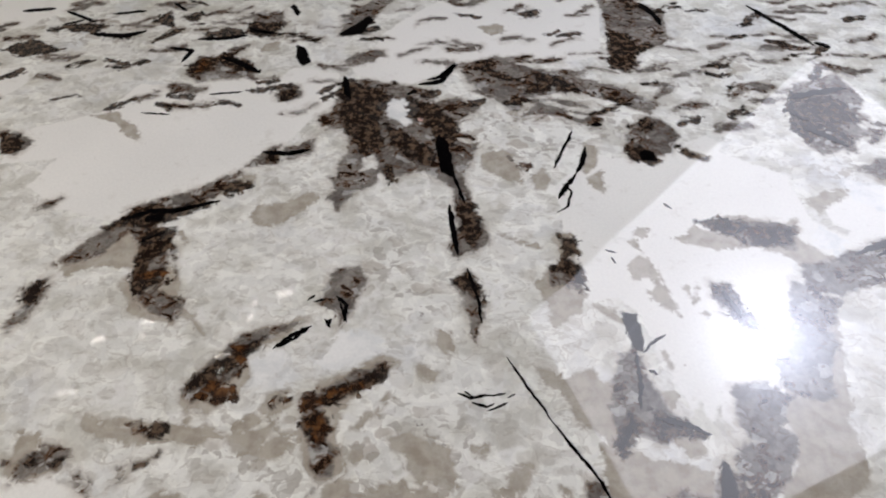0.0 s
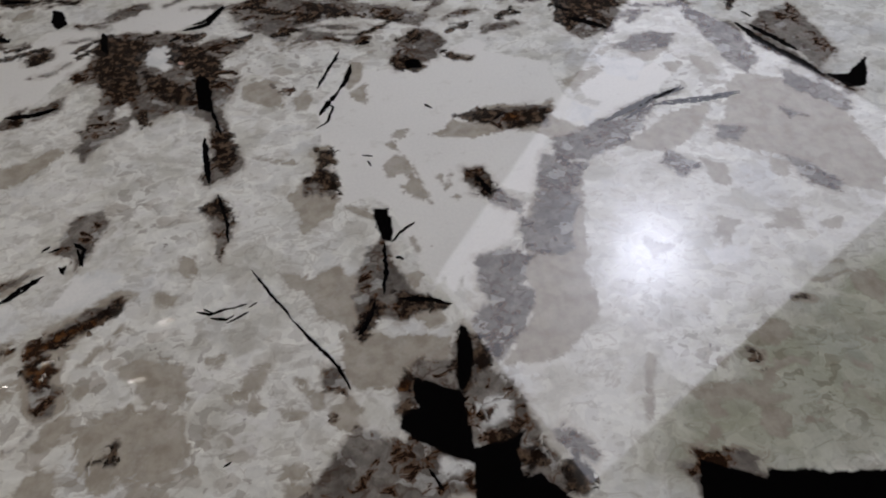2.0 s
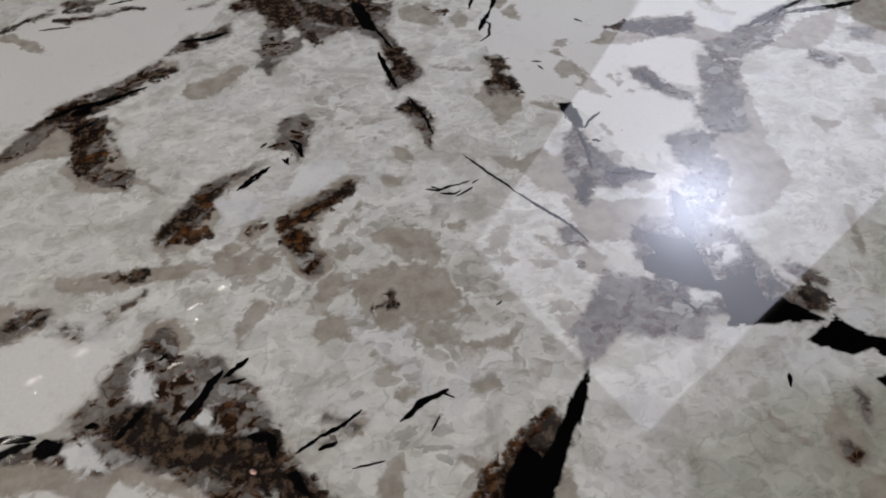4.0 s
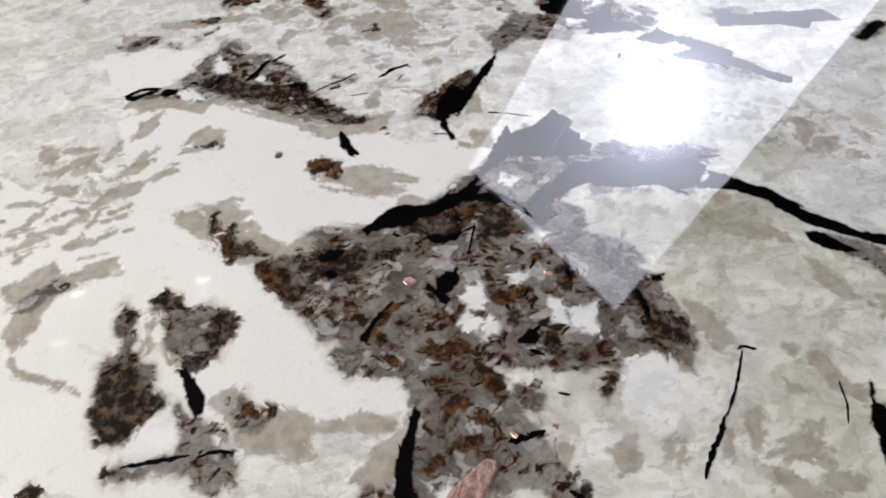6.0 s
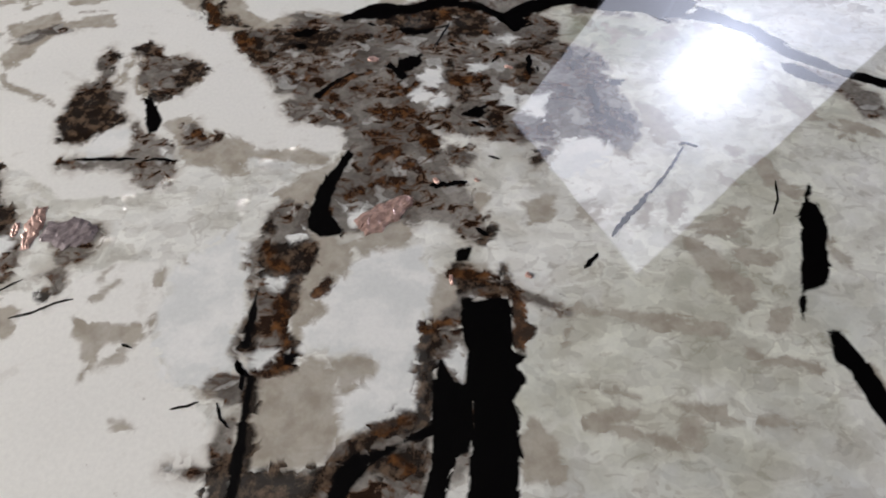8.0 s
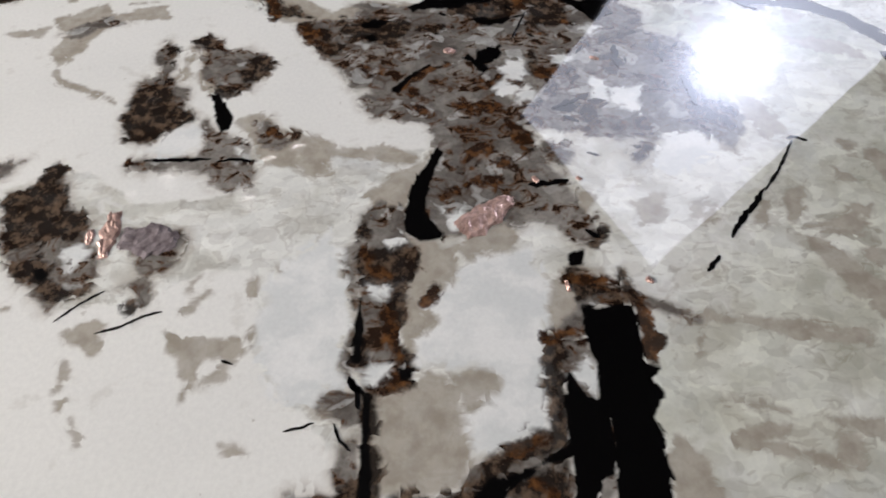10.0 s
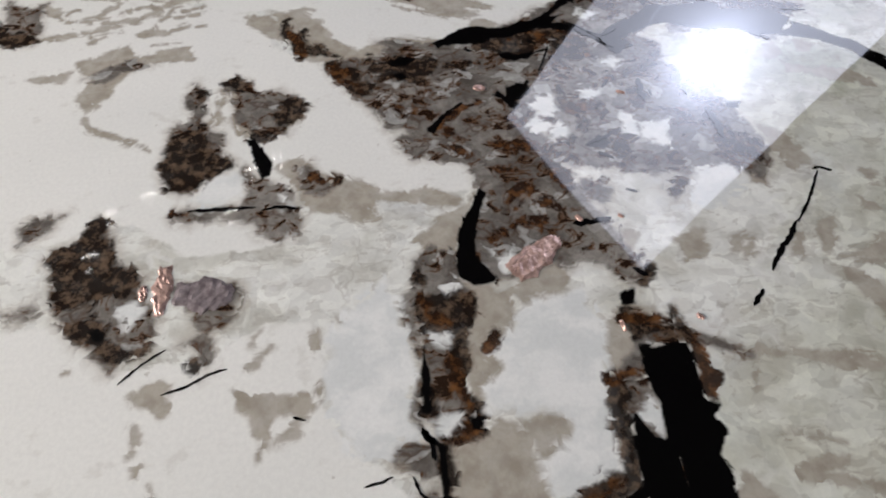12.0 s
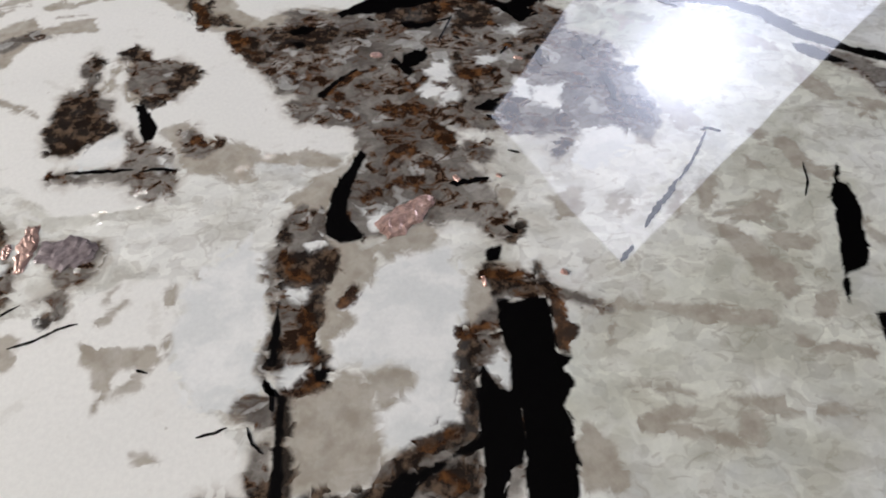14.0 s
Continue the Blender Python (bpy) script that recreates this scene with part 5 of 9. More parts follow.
beige.patch(0.308, -0.324, 0.319, -0.321, 0.344, -0.316, 0.344, -0.32, 0.335, -0.324, 0.327, -0.327, 0.342, -0.33, 0.361, -0.333, 0.37, -0.337, 0.374, -0.324, 0.38, -0.321, 0.385, -0.326, 0.376, -0.342, 0.366, -0.343, 0.349, -0.338, 0.332, -0.332, 0.314, -0.328)
beige.patch(0.279, -0.324, 0.288, -0.328, 0.294, -0.34, 0.291, -0.361, 0.269, -0.36, 0.269, -0.336)
beige.patch(0.3214, -0.2464, 0.3386, -0.2505, 0.3627, -0.2555, 0.3873, -0.2585, 0.4186, -0.2625, 0.4198, -0.2604, 0.3896, -0.2538, 0.365, -0.2508, 0.3407, -0.2457, 0.3223, -0.2442)
beige.patch(0.366, -0.311, 0.381, -0.316, 0.401, -0.317, 0.398, -0.324, 0.379, -0.321)
smoky.patch(0.032, 1.012, 0.032, 1.065, 0.062, 1.095, 0.151, 1.079, 0.177, 1.074, 0.153, 1.046, 0.187, 1.035, 0.229, 1.05, 0.246, 1.038, 0.214, 0.998, 0.207, 0.95, 0.246, 0.964, 0.225, 0.886, 0.232, 0.866, 0.21, 0.875, 0.195, 0.884, 0.164, 0.903, 0.129, 0.88, 0.111, 0.9, 0.1, 0.932, 0.086, 0.92, 0.086, 0.867, 0.067, 0.846, 0.058, 0.856, 0.057, 0.908, 0.069, 0.93, 0.054, 0.976, 0.03, 0.974)
smoky.patch(0.009, 1.004, 0.039, 1.019, 0.044, 0.987, 0.021, 0.98)
smoky.patch(0.2, 1.133, 0.245, 1.159, 0.272, 1.169, 0.317, 1.141, 0.377, 1.116, 0.463, 1.1, 0.516, 1.062, 0.473, 1.06, 0.375, 1.087, 0.323, 1.091, 0.313, 1.056, 0.271, 1.06, 0.228, 1.078, 0.289, 1.082, 0.263, 1.123)
smoky.patch(0.459, 1.358, 0.521, 1.362, 0.566, 1.327, 0.562, 1.254, 0.546, 1.22, 0.496, 1.2, 0.497, 1.153, 0.468, 1.136, 0.454, 1.166, 0.461, 1.214, 0.46, 1.283)
smoky.patch(-0.149, 1.267, -0.103, 1.28, -0.083, 1.236, -0.124, 1.207, -0.143, 1.223)
smoky.patch(-0.21, 1.091, -0.207, 1.137, -0.162, 1.14, -0.122, 1.127, -0.104, 1.091, -0.146, 1.081, -0.186, 1.071)
smoky.patch(0.007, 1.216, 0.016, 1.288, 0.05, 1.329, 0.091, 1.331, 0.05, 1.254, 0.027, 1.209)
smoky.patch(-0.063, 1.066, -0.03, 1.075, -0.021, 1.048, -0.039, 1.033, -0.057, 1.039)
smoky.patch(-0.065, 0.879, -0.09, 0.837, -0.115, 0.826, -0.14, 0.815, -0.199, 0.784, -0.189, 0.812, -0.147, 0.834, -0.11, 0.856, -0.068, 0.889)
smoky.patch(-0.068, 0.889, -0.041, 0.935, -0.027, 0.941, -0.026, 0.903)
smoky.patch(-0.024, 0.93, 0.018, 0.956, 0.015, 0.927, -0.012, 0.909)
smoky.patch(-0.245, 0.722, -0.209, 0.775, -0.15, 0.824, -0.122, 0.826, -0.137, 0.806, -0.144, 0.787, -0.116, 0.746, -0.109, 0.706, -0.132, 0.683, -0.149, 0.712, -0.152, 0.752, -0.175, 0.777, -0.194, 0.741, -0.22, 0.724)
smoky.patch(-0.261, 0.64, -0.251, 0.669, -0.262, 0.69, -0.238, 0.707, -0.23, 0.677, -0.24, 0.648, -0.251, 0.634)
smoky.patch(-0.047, 0.582, -0.025, 0.62, -0.003, 0.647, 0.031, 0.66, 0.06, 0.665, 0.039, 0.65, 0.008, 0.628, 0.003, 0.603, -0.018, 0.578, -0.031, 0.565)
smoky.patch(0.068, 0.686, 0.079, 0.733, 0.11, 0.742, 0.114, 0.719, 0.107, 0.674, 0.097, 0.66, 0.088, 0.68)
smoky.patch(0.076, 0.583, 0.086, 0.589, 0.117, 0.609, 0.15, 0.62, 0.142, 0.598, 0.111, 0.579, 0.095, 0.572, 0.106, 0.54, 0.119, 0.53, 0.118, 0.505, 0.102, 0.504, 0.09, 0.528, 0.075, 0.56)
smoky.patch(-0.426, 0.946, -0.392, 0.942, -0.368, 0.926, -0.376, 0.897, -0.402, 0.901)
smoky.patch(0.054, 1.154, 0.088, 1.172, 0.074, 1.14, 0.023, 1.122)
smoky.patch(-0.112, 0.754, -0.144, 0.787, -0.104, 0.73, -0.096, 0.707)
smoky.patch(-0.3052, 0.8028, -0.2866, 0.8105, -0.2791, 0.8235, -0.2829, 0.8279, -0.2947, 0.8206, -0.3087, 0.8074)
smoky.patch(-0.082, 0.5028, -0.0687, 0.5085, -0.0709, 0.5113, -0.0842, 0.5057)
smoky.patch(-0.186, 0.5021, -0.1607, 0.5034, -0.1625, 0.5069, -0.1879, 0.5056)
smoky.patch(0.728, 1.124, 0.811, 1.159, 0.827, 1.089, 0.77, 1.009, 0.722, 1.03)
smoky.patch(0.047, 0.884, 0.071, 0.873, 0.082, 0.894, 0.117, 0.904, 0.107, 0.872, 0.083, 0.853, 0.068, 0.824, 0.053, 0.843, 0.059, 0.863)
smoky.patch(0.228, 0.711, 0.241, 0.704, 0.249, 0.674, 0.245, 0.647, 0.237, 0.674)
smoky.patch(0.072, 0.692, 0.077, 0.722, 0.106, 0.737, 0.12, 0.729, 0.113, 0.698, 0.098, 0.684)
smoky.patch(0.509, 0.743, 0.526, 0.73, 0.539, 0.716, 0.552, 0.692, 0.568, 0.679, 0.559, 0.665, 0.543, 0.678, 0.528, 0.694, 0.512, 0.707, 0.506, 0.727)
smoky.patch(0.495, 0.587, 0.513, 0.617, 0.542, 0.618, 0.562, 0.607, 0.545, 0.583, 0.528, 0.561, 0.507, 0.562, 0.501, 0.574)
smoky.patch(0.679, 0.793, 0.735, 0.813, 0.777, 0.83, 0.757, 0.797, 0.723, 0.762, 0.679, 0.752, 0.66, 0.767)
smoky.patch(0.748, 0.937, 0.798, 0.964, 0.837, 0.961, 0.821, 0.932, 0.779, 0.935)
smoky.patch(0.896, 1.023, 0.922, 0.987, 0.938, 0.935, 0.95, 0.91, 0.925, 0.877, 0.901, 0.891, 0.894, 0.926, 0.895, 0.963, 0.881, 0.997)
smoky.patch(0.761, 0.999, 0.786, 1.011, 0.768, 0.973, 0.749, 0.974)
smoky.patch(1.05, 1.005, 0.98, 0.97, 0.966, 0.958, 0.98, 0.938, 0.997, 0.895, 1.004, 0.883, 1.009, 0.849, 1.058, 0.879)
smoky.patch(0.556, 0.655, 0.566, 0.658, 0.557, 0.634, 0.552, 0.638)
smoky.patch(0.445, 0.958, 0.457, 0.997, 0.476, 1.022, 0.494, 1.033, 0.524, 1.013, 0.529, 0.991, 0.508, 0.954, 0.483, 0.945, 0.451, 0.938)
smoky.patch(0.394, 1.022, 0.407, 1.034, 0.427, 1.023, 0.417, 1.003, 0.402, 1.009)
smoky.patch(0.209, 1.146, 0.268, 1.16, 0.347, 1.137, 0.467, 1.1, 0.514, 1.06, 0.495, 1.04, 0.447, 1.064, 0.38, 1.083, 0.313, 1.065, 0.298, 1.024, 0.273, 1.057, 0.229, 1.095)
smoky.patch(0.247, 1.069, 0.28, 1.071, 0.297, 1.053, 0.281, 1.049)
smoky.patch(0.298, 1.011, 0.33, 1.055, 0.379, 1.039, 0.37, 1.026, 0.322, 1.027)
smoky.patch(0.139, 1.038, 0.177, 1.046, 0.216, 1.06, 0.233, 1.043, 0.22, 1.011, 0.208, 0.974, 0.24, 0.943, 0.221, 0.911, 0.231, 0.876, 0.245, 0.783, 0.233, 0.776, 0.222, 0.76, 0.208, 0.771, 0.217, 0.807, 0.211, 0.869, 0.187, 0.894, 0.155, 0.922)
smoky.patch(0.219, 0.788, 0.249, 0.821, 0.264, 0.789, 0.246, 0.774, 0.227, 0.768)
smoky.patch(0.222, 0.726, 0.232, 0.745, 0.25, 0.713, 0.256, 0.68, 0.248, 0.667, 0.235, 0.684, 0.228, 0.701)
smoky.patch(0.327, 0.738, 0.34, 0.768, 0.356, 0.765, 0.368, 0.727, 0.364, 0.719, 0.342, 0.731, 0.33, 0.725)
smoky.patch(0.3, 0.921, 0.285, 0.936, 0.301, 0.909, 0.304, 0.903)
smoky.patch(0.511, 0.739, 0.531, 0.74, 0.544, 0.707, 0.528, 0.692, 0.512, 0.712)
smoky.patch(0.545, 0.817, 0.571, 0.84, 0.639, 0.834, 0.625, 0.793, 0.563, 0.799)
smoky.patch(0.379, 0.59, 0.394, 0.643, 0.412, 0.655, 0.42, 0.617, 0.439, 0.58, 0.448, 0.563, 0.431, 0.556, 0.414, 0.553, 0.388, 0.563, 0.382, 0.546, 0.374, 0.541)
smoky.patch(0.408, 0.486, 0.43, 0.51, 0.461, 0.51, 0.477, 0.543, 0.49, 0.523, 0.494, 0.494, 0.514, 0.47, 0.523, 0.424, 0.536, 0.404, 0.546, 0.376, 0.399, 0.398, 0.438, 0.419, 0.413, 0.441)
smoky.patch(0.5, 0.615, 0.52, 0.619, 0.54, 0.62, 0.552, 0.607, 0.542, 0.577, 0.553, 0.562, 0.541, 0.539, 0.52, 0.518, 0.5, 0.499, 0.49, 0.523, 0.485, 0.542, 0.496, 0.555, 0.514, 0.562, 0.505, 0.576, 0.497, 0.591)
smoky.patch(0.585, 0.691, 0.618, 0.695, 0.632, 0.675, 0.609, 0.639, 0.606, 0.609, 0.581, 0.606, 0.555, 0.617, 0.553, 0.648, 0.571, 0.661)
smoky.patch(0.628, 0.777, 0.716, 0.788, 0.789, 0.826, 0.808, 0.834, 0.749, 0.799, 0.711, 0.753, 0.656, 0.734, 0.615, 0.731)
smoky.patch(0.607, 0.751, 0.654, 0.725, 0.62, 0.677, 0.587, 0.7)
smoky.patch(0.716, 1.039, 0.792, 1.057, 0.798, 1.024, 0.768, 0.985, 0.719, 0.964, 0.704, 0.996)
smoky.patch(0.762, 0.943, 0.813, 0.969, 0.85, 0.956, 0.829, 0.925, 0.778, 0.92)
smoky.patch(0.89, 0.992, 0.948, 0.967, 0.941, 0.885, 0.909, 0.852, 0.898, 0.879, 0.889, 0.949)
smoky.patch(0.958, 0.856, 0.997, 0.813, 1.013, 0.776, 0.994, 0.757, 0.971, 0.794, 0.948, 0.822)
smoky.patch(0.917, 0.792, 0.944, 0.76, 0.921, 0.759)
smoky.patch(0.878, 0.706, 0.907, 0.683, 0.927, 0.648, 0.908, 0.638, 0.887, 0.659)
smoky.patch(0.753, 0.737, 0.781, 0.704, 0.755, 0.69, 0.736, 0.711)
smoky.patch(0.829, 0.764, 0.86, 0.754, 0.842, 0.731, 0.818, 0.74)
smoky.patch(0.545, 0.435, 0.551, 0.425, 0.565, 0.409, 0.559, 0.403, 0.54, 0.417, 0.534, 0.43)
smoky.patch(0.624, 0.391, 0.651, 0.387, 0.673, 0.374, 0.688, 0.376, 0.712, 0.36, 0.691, 0.355, 0.638, 0.367)
smoky.patch(0.994, 0.989, 1.042, 0.996, 1.009, 0.927, 0.993, 0.937, 0.981, 0.947)
smoky.patch(0.964, 0.964, 0.992, 0.889, 1.018, 0.821, 1.04, 0.794, 1.016, 0.792, 0.988, 0.851, 0.954, 0.909)
smoky.patch(0.081, 0.483, 0.093, 0.486, 0.103, 0.498, 0.09, 0.481)
smoky.patch(0.347, 0.517, 0.36, 0.521, 0.369, 0.503, 0.37, 0.487, 0.359, 0.494, 0.349, 0.495)
smoky.patch(0.489, 0.275, 0.5, 0.277, 0.502, 0.261, 0.492, 0.256, 0.484, 0.263)
smoky.patch(0.527, 0.31, 0.53, 0.298, 0.519, 0.279, 0.517, 0.29)
smoky.patch(-0.1142, 0.4942, -0.0966, 0.4773, -0.0957, 0.4795, -0.1134, 0.4965)
smoky.patch(-0.0667, 0.5053, -0.0568, 0.5086, -0.058, 0.5119, -0.0679, 0.5084)
smoky.patch(-0.0819, 0.4871, -0.0657, 0.4983, -0.0673, 0.5012, -0.0835, 0.4899)
smoky.patch(-0.068, 0.5367, -0.0496, 0.5401, -0.0504, 0.5429, -0.0689, 0.5395)
smoky.patch(-0.142, 0.696, -0.106, 0.698, -0.073, 0.681, -0.082, 0.654, -0.12, 0.672)
smoky.patch(-0.146, 0.395, -0.116, 0.392, -0.082, 0.39, -0.074, 0.435, -0.061, 0.455, -0.046, 0.463, -0.021, 0.482, -0.007, 0.45, 0.021, 0.44, 0.033, 0.425, 0.055, 0.405, 0.071, 0.363, 0.095, 0.328, 0.118, 0.298, 0.15, 0.279, 0.131, 0.272, 0.094, 0.28, 0.057, 0.3, 0.023, 0.325, -0.013, 0.352, -0.044, 0.365, -0.062, 0.357, -0.093, 0.373, -0.133, 0.379)
smoky.patch(-0.174, 0.509, -0.155, 0.522, -0.133, 0.521, -0.118, 0.505, -0.139, 0.497, -0.169, 0.488)
smoky.patch(-0.096, 0.411, -0.073, 0.427, -0.044, 0.443, -0.03, 0.417, -0.048, 0.4, -0.081, 0.387)
smoky.patch(0.21, 0.289, 0.233, 0.309, 0.251, 0.322, 0.27, 0.314, 0.276, 0.293, 0.259, 0.285, 0.238, 0.259, 0.223, 0.257, 0.214, 0.271, 0.197, 0.269)
smoky.patch(0.239, 0.146, 0.268, 0.175, 0.288, 0.18, 0.313, 0.19, 0.32, 0.183, 0.326, 0.163, 0.328, 0.144, 0.311, 0.122, 0.293, 0.118, 0.268, 0.131, 0.248, 0.133)
smoky.patch(0.172, 0.106, 0.199, 0.13, 0.236, 0.134, 0.262, 0.124, 0.289, 0.119, 0.319, 0.12, 0.331, 0.11, 0.353, 0.093, 0.347, 0.072, 0.333, 0.058, 0.141, 0.098, 0.15, 0.11)
smoky.patch(0.355, 0.156, 0.379, 0.17, 0.395, 0.176, 0.422, 0.173, 0.446, 0.165, 0.458, 0.153, 0.491, 0.161, 0.51, 0.146, 0.524, 0.138, 0.504, 0.124, 0.472, 0.131, 0.428, 0.14, 0.393, 0.153)
smoky.patch(0.448, 0.114, 0.477, 0.103, 0.472, 0.088, 0.455, 0.089, 0.446, 0.101)
smoky.patch(0.368, 0.118, 0.388, 0.114, 0.415, 0.108, 0.428, 0.101, 0.392, 0.105, 0.368, 0.108)
smoky.patch(0.586, 0.298, 0.635, 0.251, 0.63, 0.239, 0.602, 0.252, 0.579, 0.278)
smoky.patch(0.061, 0.122, 0.072, 0.125, 0.087, 0.125, 0.094, 0.122, 0.109, 0.115, 0.112, 0.104, 0.061, 0.115)
smoky.patch(0.1063, 0.369, 0.1325, 0.3588, 0.1055, 0.3539, 0.1066, 0.3485, 0.1417, 0.3568, 0.1072, 0.3744)
smoky.patch(-0.1125, 0.497, -0.0988, 0.4814, -0.0974, 0.4852, -0.1112, 0.5009)
smoky.patch(-0.0675, 0.5036, -0.0464, 0.5162, -0.0484, 0.521, -0.0695, 0.5082)
smoky.patch(0.321, 0.406, 0.372, 0.456, 0.457, 0.418, 0.427, 0.374, 0.365, 0.396, 0.322, 0.366)
smoky.patch(0.639, 0.402, 0.693, 0.385, 0.663, 0.352, 0.633, 0.363)
smoky.patch(0.256, 0.15, 0.275, 0.146, 0.299, 0.122, 0.31, 0.097, 0.323, 0.078, 0.34, 0.059, 0.353, 0.046, 0.371, 0.032, 0.384, 0.002, 0.396, -0.027, 0.399, -0.044, 0.399, -0.074, 0.36, -0.093, 0.203, -0.061)
smoky.patch(0.457, 0.117, 0.481, 0.112, 0.477, 0.095, 0.455, 0.094)
smoky.patch(0.477, 0.145, 0.51, 0.144, 0.528, 0.127, 0.495, 0.128)
smoky.patch(0.375, -0.048, 0.393, -0.034, 0.405, -0.047, 0.399, -0.073, 0.383, -0.096, 0.37, -0.087, 0.367, -0.06)
smoky.patch(0.233, 0.008, 0.259, 0.018, 0.276, -0.008, 0.282, -0.03, 0.261, -0.06, 0.243, -0.044, 0.233, -0.014)
smoky.patch(0.299, -0.099, 0.315, -0.086, 0.317, -0.096, 0.303, -0.111)
smoky.patch(0.572, 0.013, 0.602, -0.002, 0.625, -0.034, 0.626, -0.06, 0.6, -0.063, 0.589, -0.023, 0.569, -0.003)
smoky.patch(0.2444, -0.1166, 0.2207, -0.1271, 0.2028, -0.1201, 0.2015, -0.1228, 0.2205, -0.1335, 0.2453, -0.1193)
smoky.patch(0.308, 0.016, 0.344, 0.049, 0.377, 0.051, 0.386, -0.021, 0.364, -0.046, 0.338, -0.02, 0.308, -0.021)
smoky.patch(0.288, 0.078, 0.324, 0.088, 0.327, 0.036, 0.303, 0.002, 0.281, 0.029)
smoky.patch(-0.317, 0.213, -0.302, 0.225, -0.292, 0.174, -0.295, 0.147, -0.321, 0.152, -0.35, 0.234)
smoky.patch(-0.226, 0.089, -0.205, 0.106, -0.184, 0.119, -0.163, 0.103, -0.19, 0.095, -0.2, 0.076)
smoky.patch(0.365, 0.222, 0.382, 0.184, 0.358, 0.125, 0.335, 0.109, 0.306, 0.124, 0.334, 0.182)
smoky.patch(0.376, 0.142, 0.424, 0.165, 0.436, 0.141, 0.42, 0.114, 0.386, 0.11, 0.369, 0.118)
smoky.patch(0.243, 0.062, 0.28, 0.091, 0.319, 0.075, 0.352, 0.06, 0.387, 0.037, 0.39, 0.012, 0.359, 0.009, 0.329, -0.017, 0.298, -0.004, 0.264, -0.006, 0.247, 0.02)
smoky.patch(0.364, -0.03, 0.39, -0.019, 0.39, -0.062, 0.38, -0.087, 0.36, -0.071, 0.351, -0.049)
smoky.patch(0.256, 0.011, 0.275, -0.007, 0.265, -0.028, 0.257, -0.012)
smoky.patch(0.287, -0.045, 0.305, -0.041, 0.32, -0.064, 0.309, -0.082, 0.291, -0.073)
smoky.patch(0.294, -0.098, 0.319, -0.084, 0.325, -0.088, 0.305, -0.094)
smoky.patch(0.007, 0.095, 0.054, 0.093, 0.077, 0.114, 0.134, 0.113, 0.207, 0.14, 0.274, 0.185, 0.327, 0.17, 0.293, 0.093, 0.253, 0.061, 0.239, 0.028, 0.213, 0.015, 0.204, -0.015, 0.215, -0.044, 0.227, -0.09, 0.246, -0.132, 0.262, -0.177, 0.246, -0.182, 0.231, -0.167, 0.214, -0.163, 0.199, -0.168, 0.193, -0.16, 0.171, -0.167, 0.154, -0.173, 0.129, -0.177, 0.119, -0.171, 0.127, -0.135, 0.141, -0.09, 0.136, -0.057, 0.122, -0.052, 0.105, -0.051, 0.098, -0.036, 0.083, -0.012, 0.07, -0.009, 0.057, 0.022, 0.037, 0.039, 0.019, 0.069)
smoky.patch(0.083, -0.041, 0.078, -0.024, 0.083, -0.015, 0.095, -0.022, 0.105, -0.05, 0.09, -0.047)
smoky.patch(0.241, 0.02, 0.282, 0.042, 0.281, -0.013, 0.25, -0.066, 0.226, -0.055, 0.218, -0.023)
smoky.patch(0.229, -0.078, 0.254, -0.092, 0.245, -0.115, 0.229, -0.105)
smoky.patch(0.299, -0.022, 0.331, -0.016, 0.326, -0.051, 0.294, -0.063)
smoky.patch(0.082, -0.152, 0.096, -0.139, 0.117, -0.142, 0.12, -0.168, 0.129, -0.181, 0.127, -0.2, 0.115, -0.211, 0.113, -0.229, 0.115, -0.257, 0.123, -0.277, 0.117, -0.288, 0.099, -0.293, 0.089, -0.295, 0.087, -0.263, 0.083, -0.227, 0.083, -0.21, 0.073, -0.192, 0.072, -0.185, 0.083, -0.178)
smoky.patch(0.068, -0.293, 0.077, -0.287, 0.087, -0.287, 0.089, -0.305, 0.077, -0.309, 0.067, -0.304)
smoky.patch(0.071, -0.185, 0.081, -0.183, 0.085, -0.21, 0.087, -0.228, 0.087, -0.283, 0.084, -0.285, 0.076, -0.272, 0.076, -0.259, 0.084, -0.244, 0.082, -0.229, 0.073, -0.216)
smoky.patch(-0.126, -0.054, -0.13, -0.027, -0.129, -0.01, -0.13, 0.005, -0.125, 0.016, -0.099, 0.018, -0.078, 0.001, -0.076, -0.027, -0.066, -0.038, -0.077, -0.047, -0.089, -0.056, -0.097, -0.067, -0.111, -0.064)
smoky.patch(-0.121, 0.047, -0.117, 0.067, -0.113, 0.072, -0.104, 0.053, -0.099, 0.029, -0.101, 0.014, -0.11, 0.015)
smoky.patch(-0.086, 0.073, -0.078, 0.078, -0.063, 0.067, -0.053, 0.054, -0.031, 0.056, -0.007, 0.03, -0.011, 0.019, -0.021, 0.016, -0.024, -0.006, -0.044, -0.008, -0.055, 0, -0.068, 0.015, -0.076, 0.035, -0.076, 0.051, -0.086, 0.06)
smoky.patch(-0.056, -0.042, -0.042, -0.056, -0.029, -0.06, -0.016, -0.067, -0.008, -0.077, -0.009, -0.092, -0.005, -0.098, -0.006, -0.116, -0.02, -0.126, -0.032, -0.118, -0.043, -0.105, -0.053, -0.101, -0.075, -0.095, -0.094, -0.1, -0.106, -0.095, -0.11, -0.087, -0.098, -0.082, -0.056, -0.086, -0.049, -0.072, -0.055, -0.058)
smoky.patch(-0.012, -0.047, 0.003, -0.044, 0.011, -0.056, 0.022, -0.07, 0.013, -0.076, -0.001, -0.075)
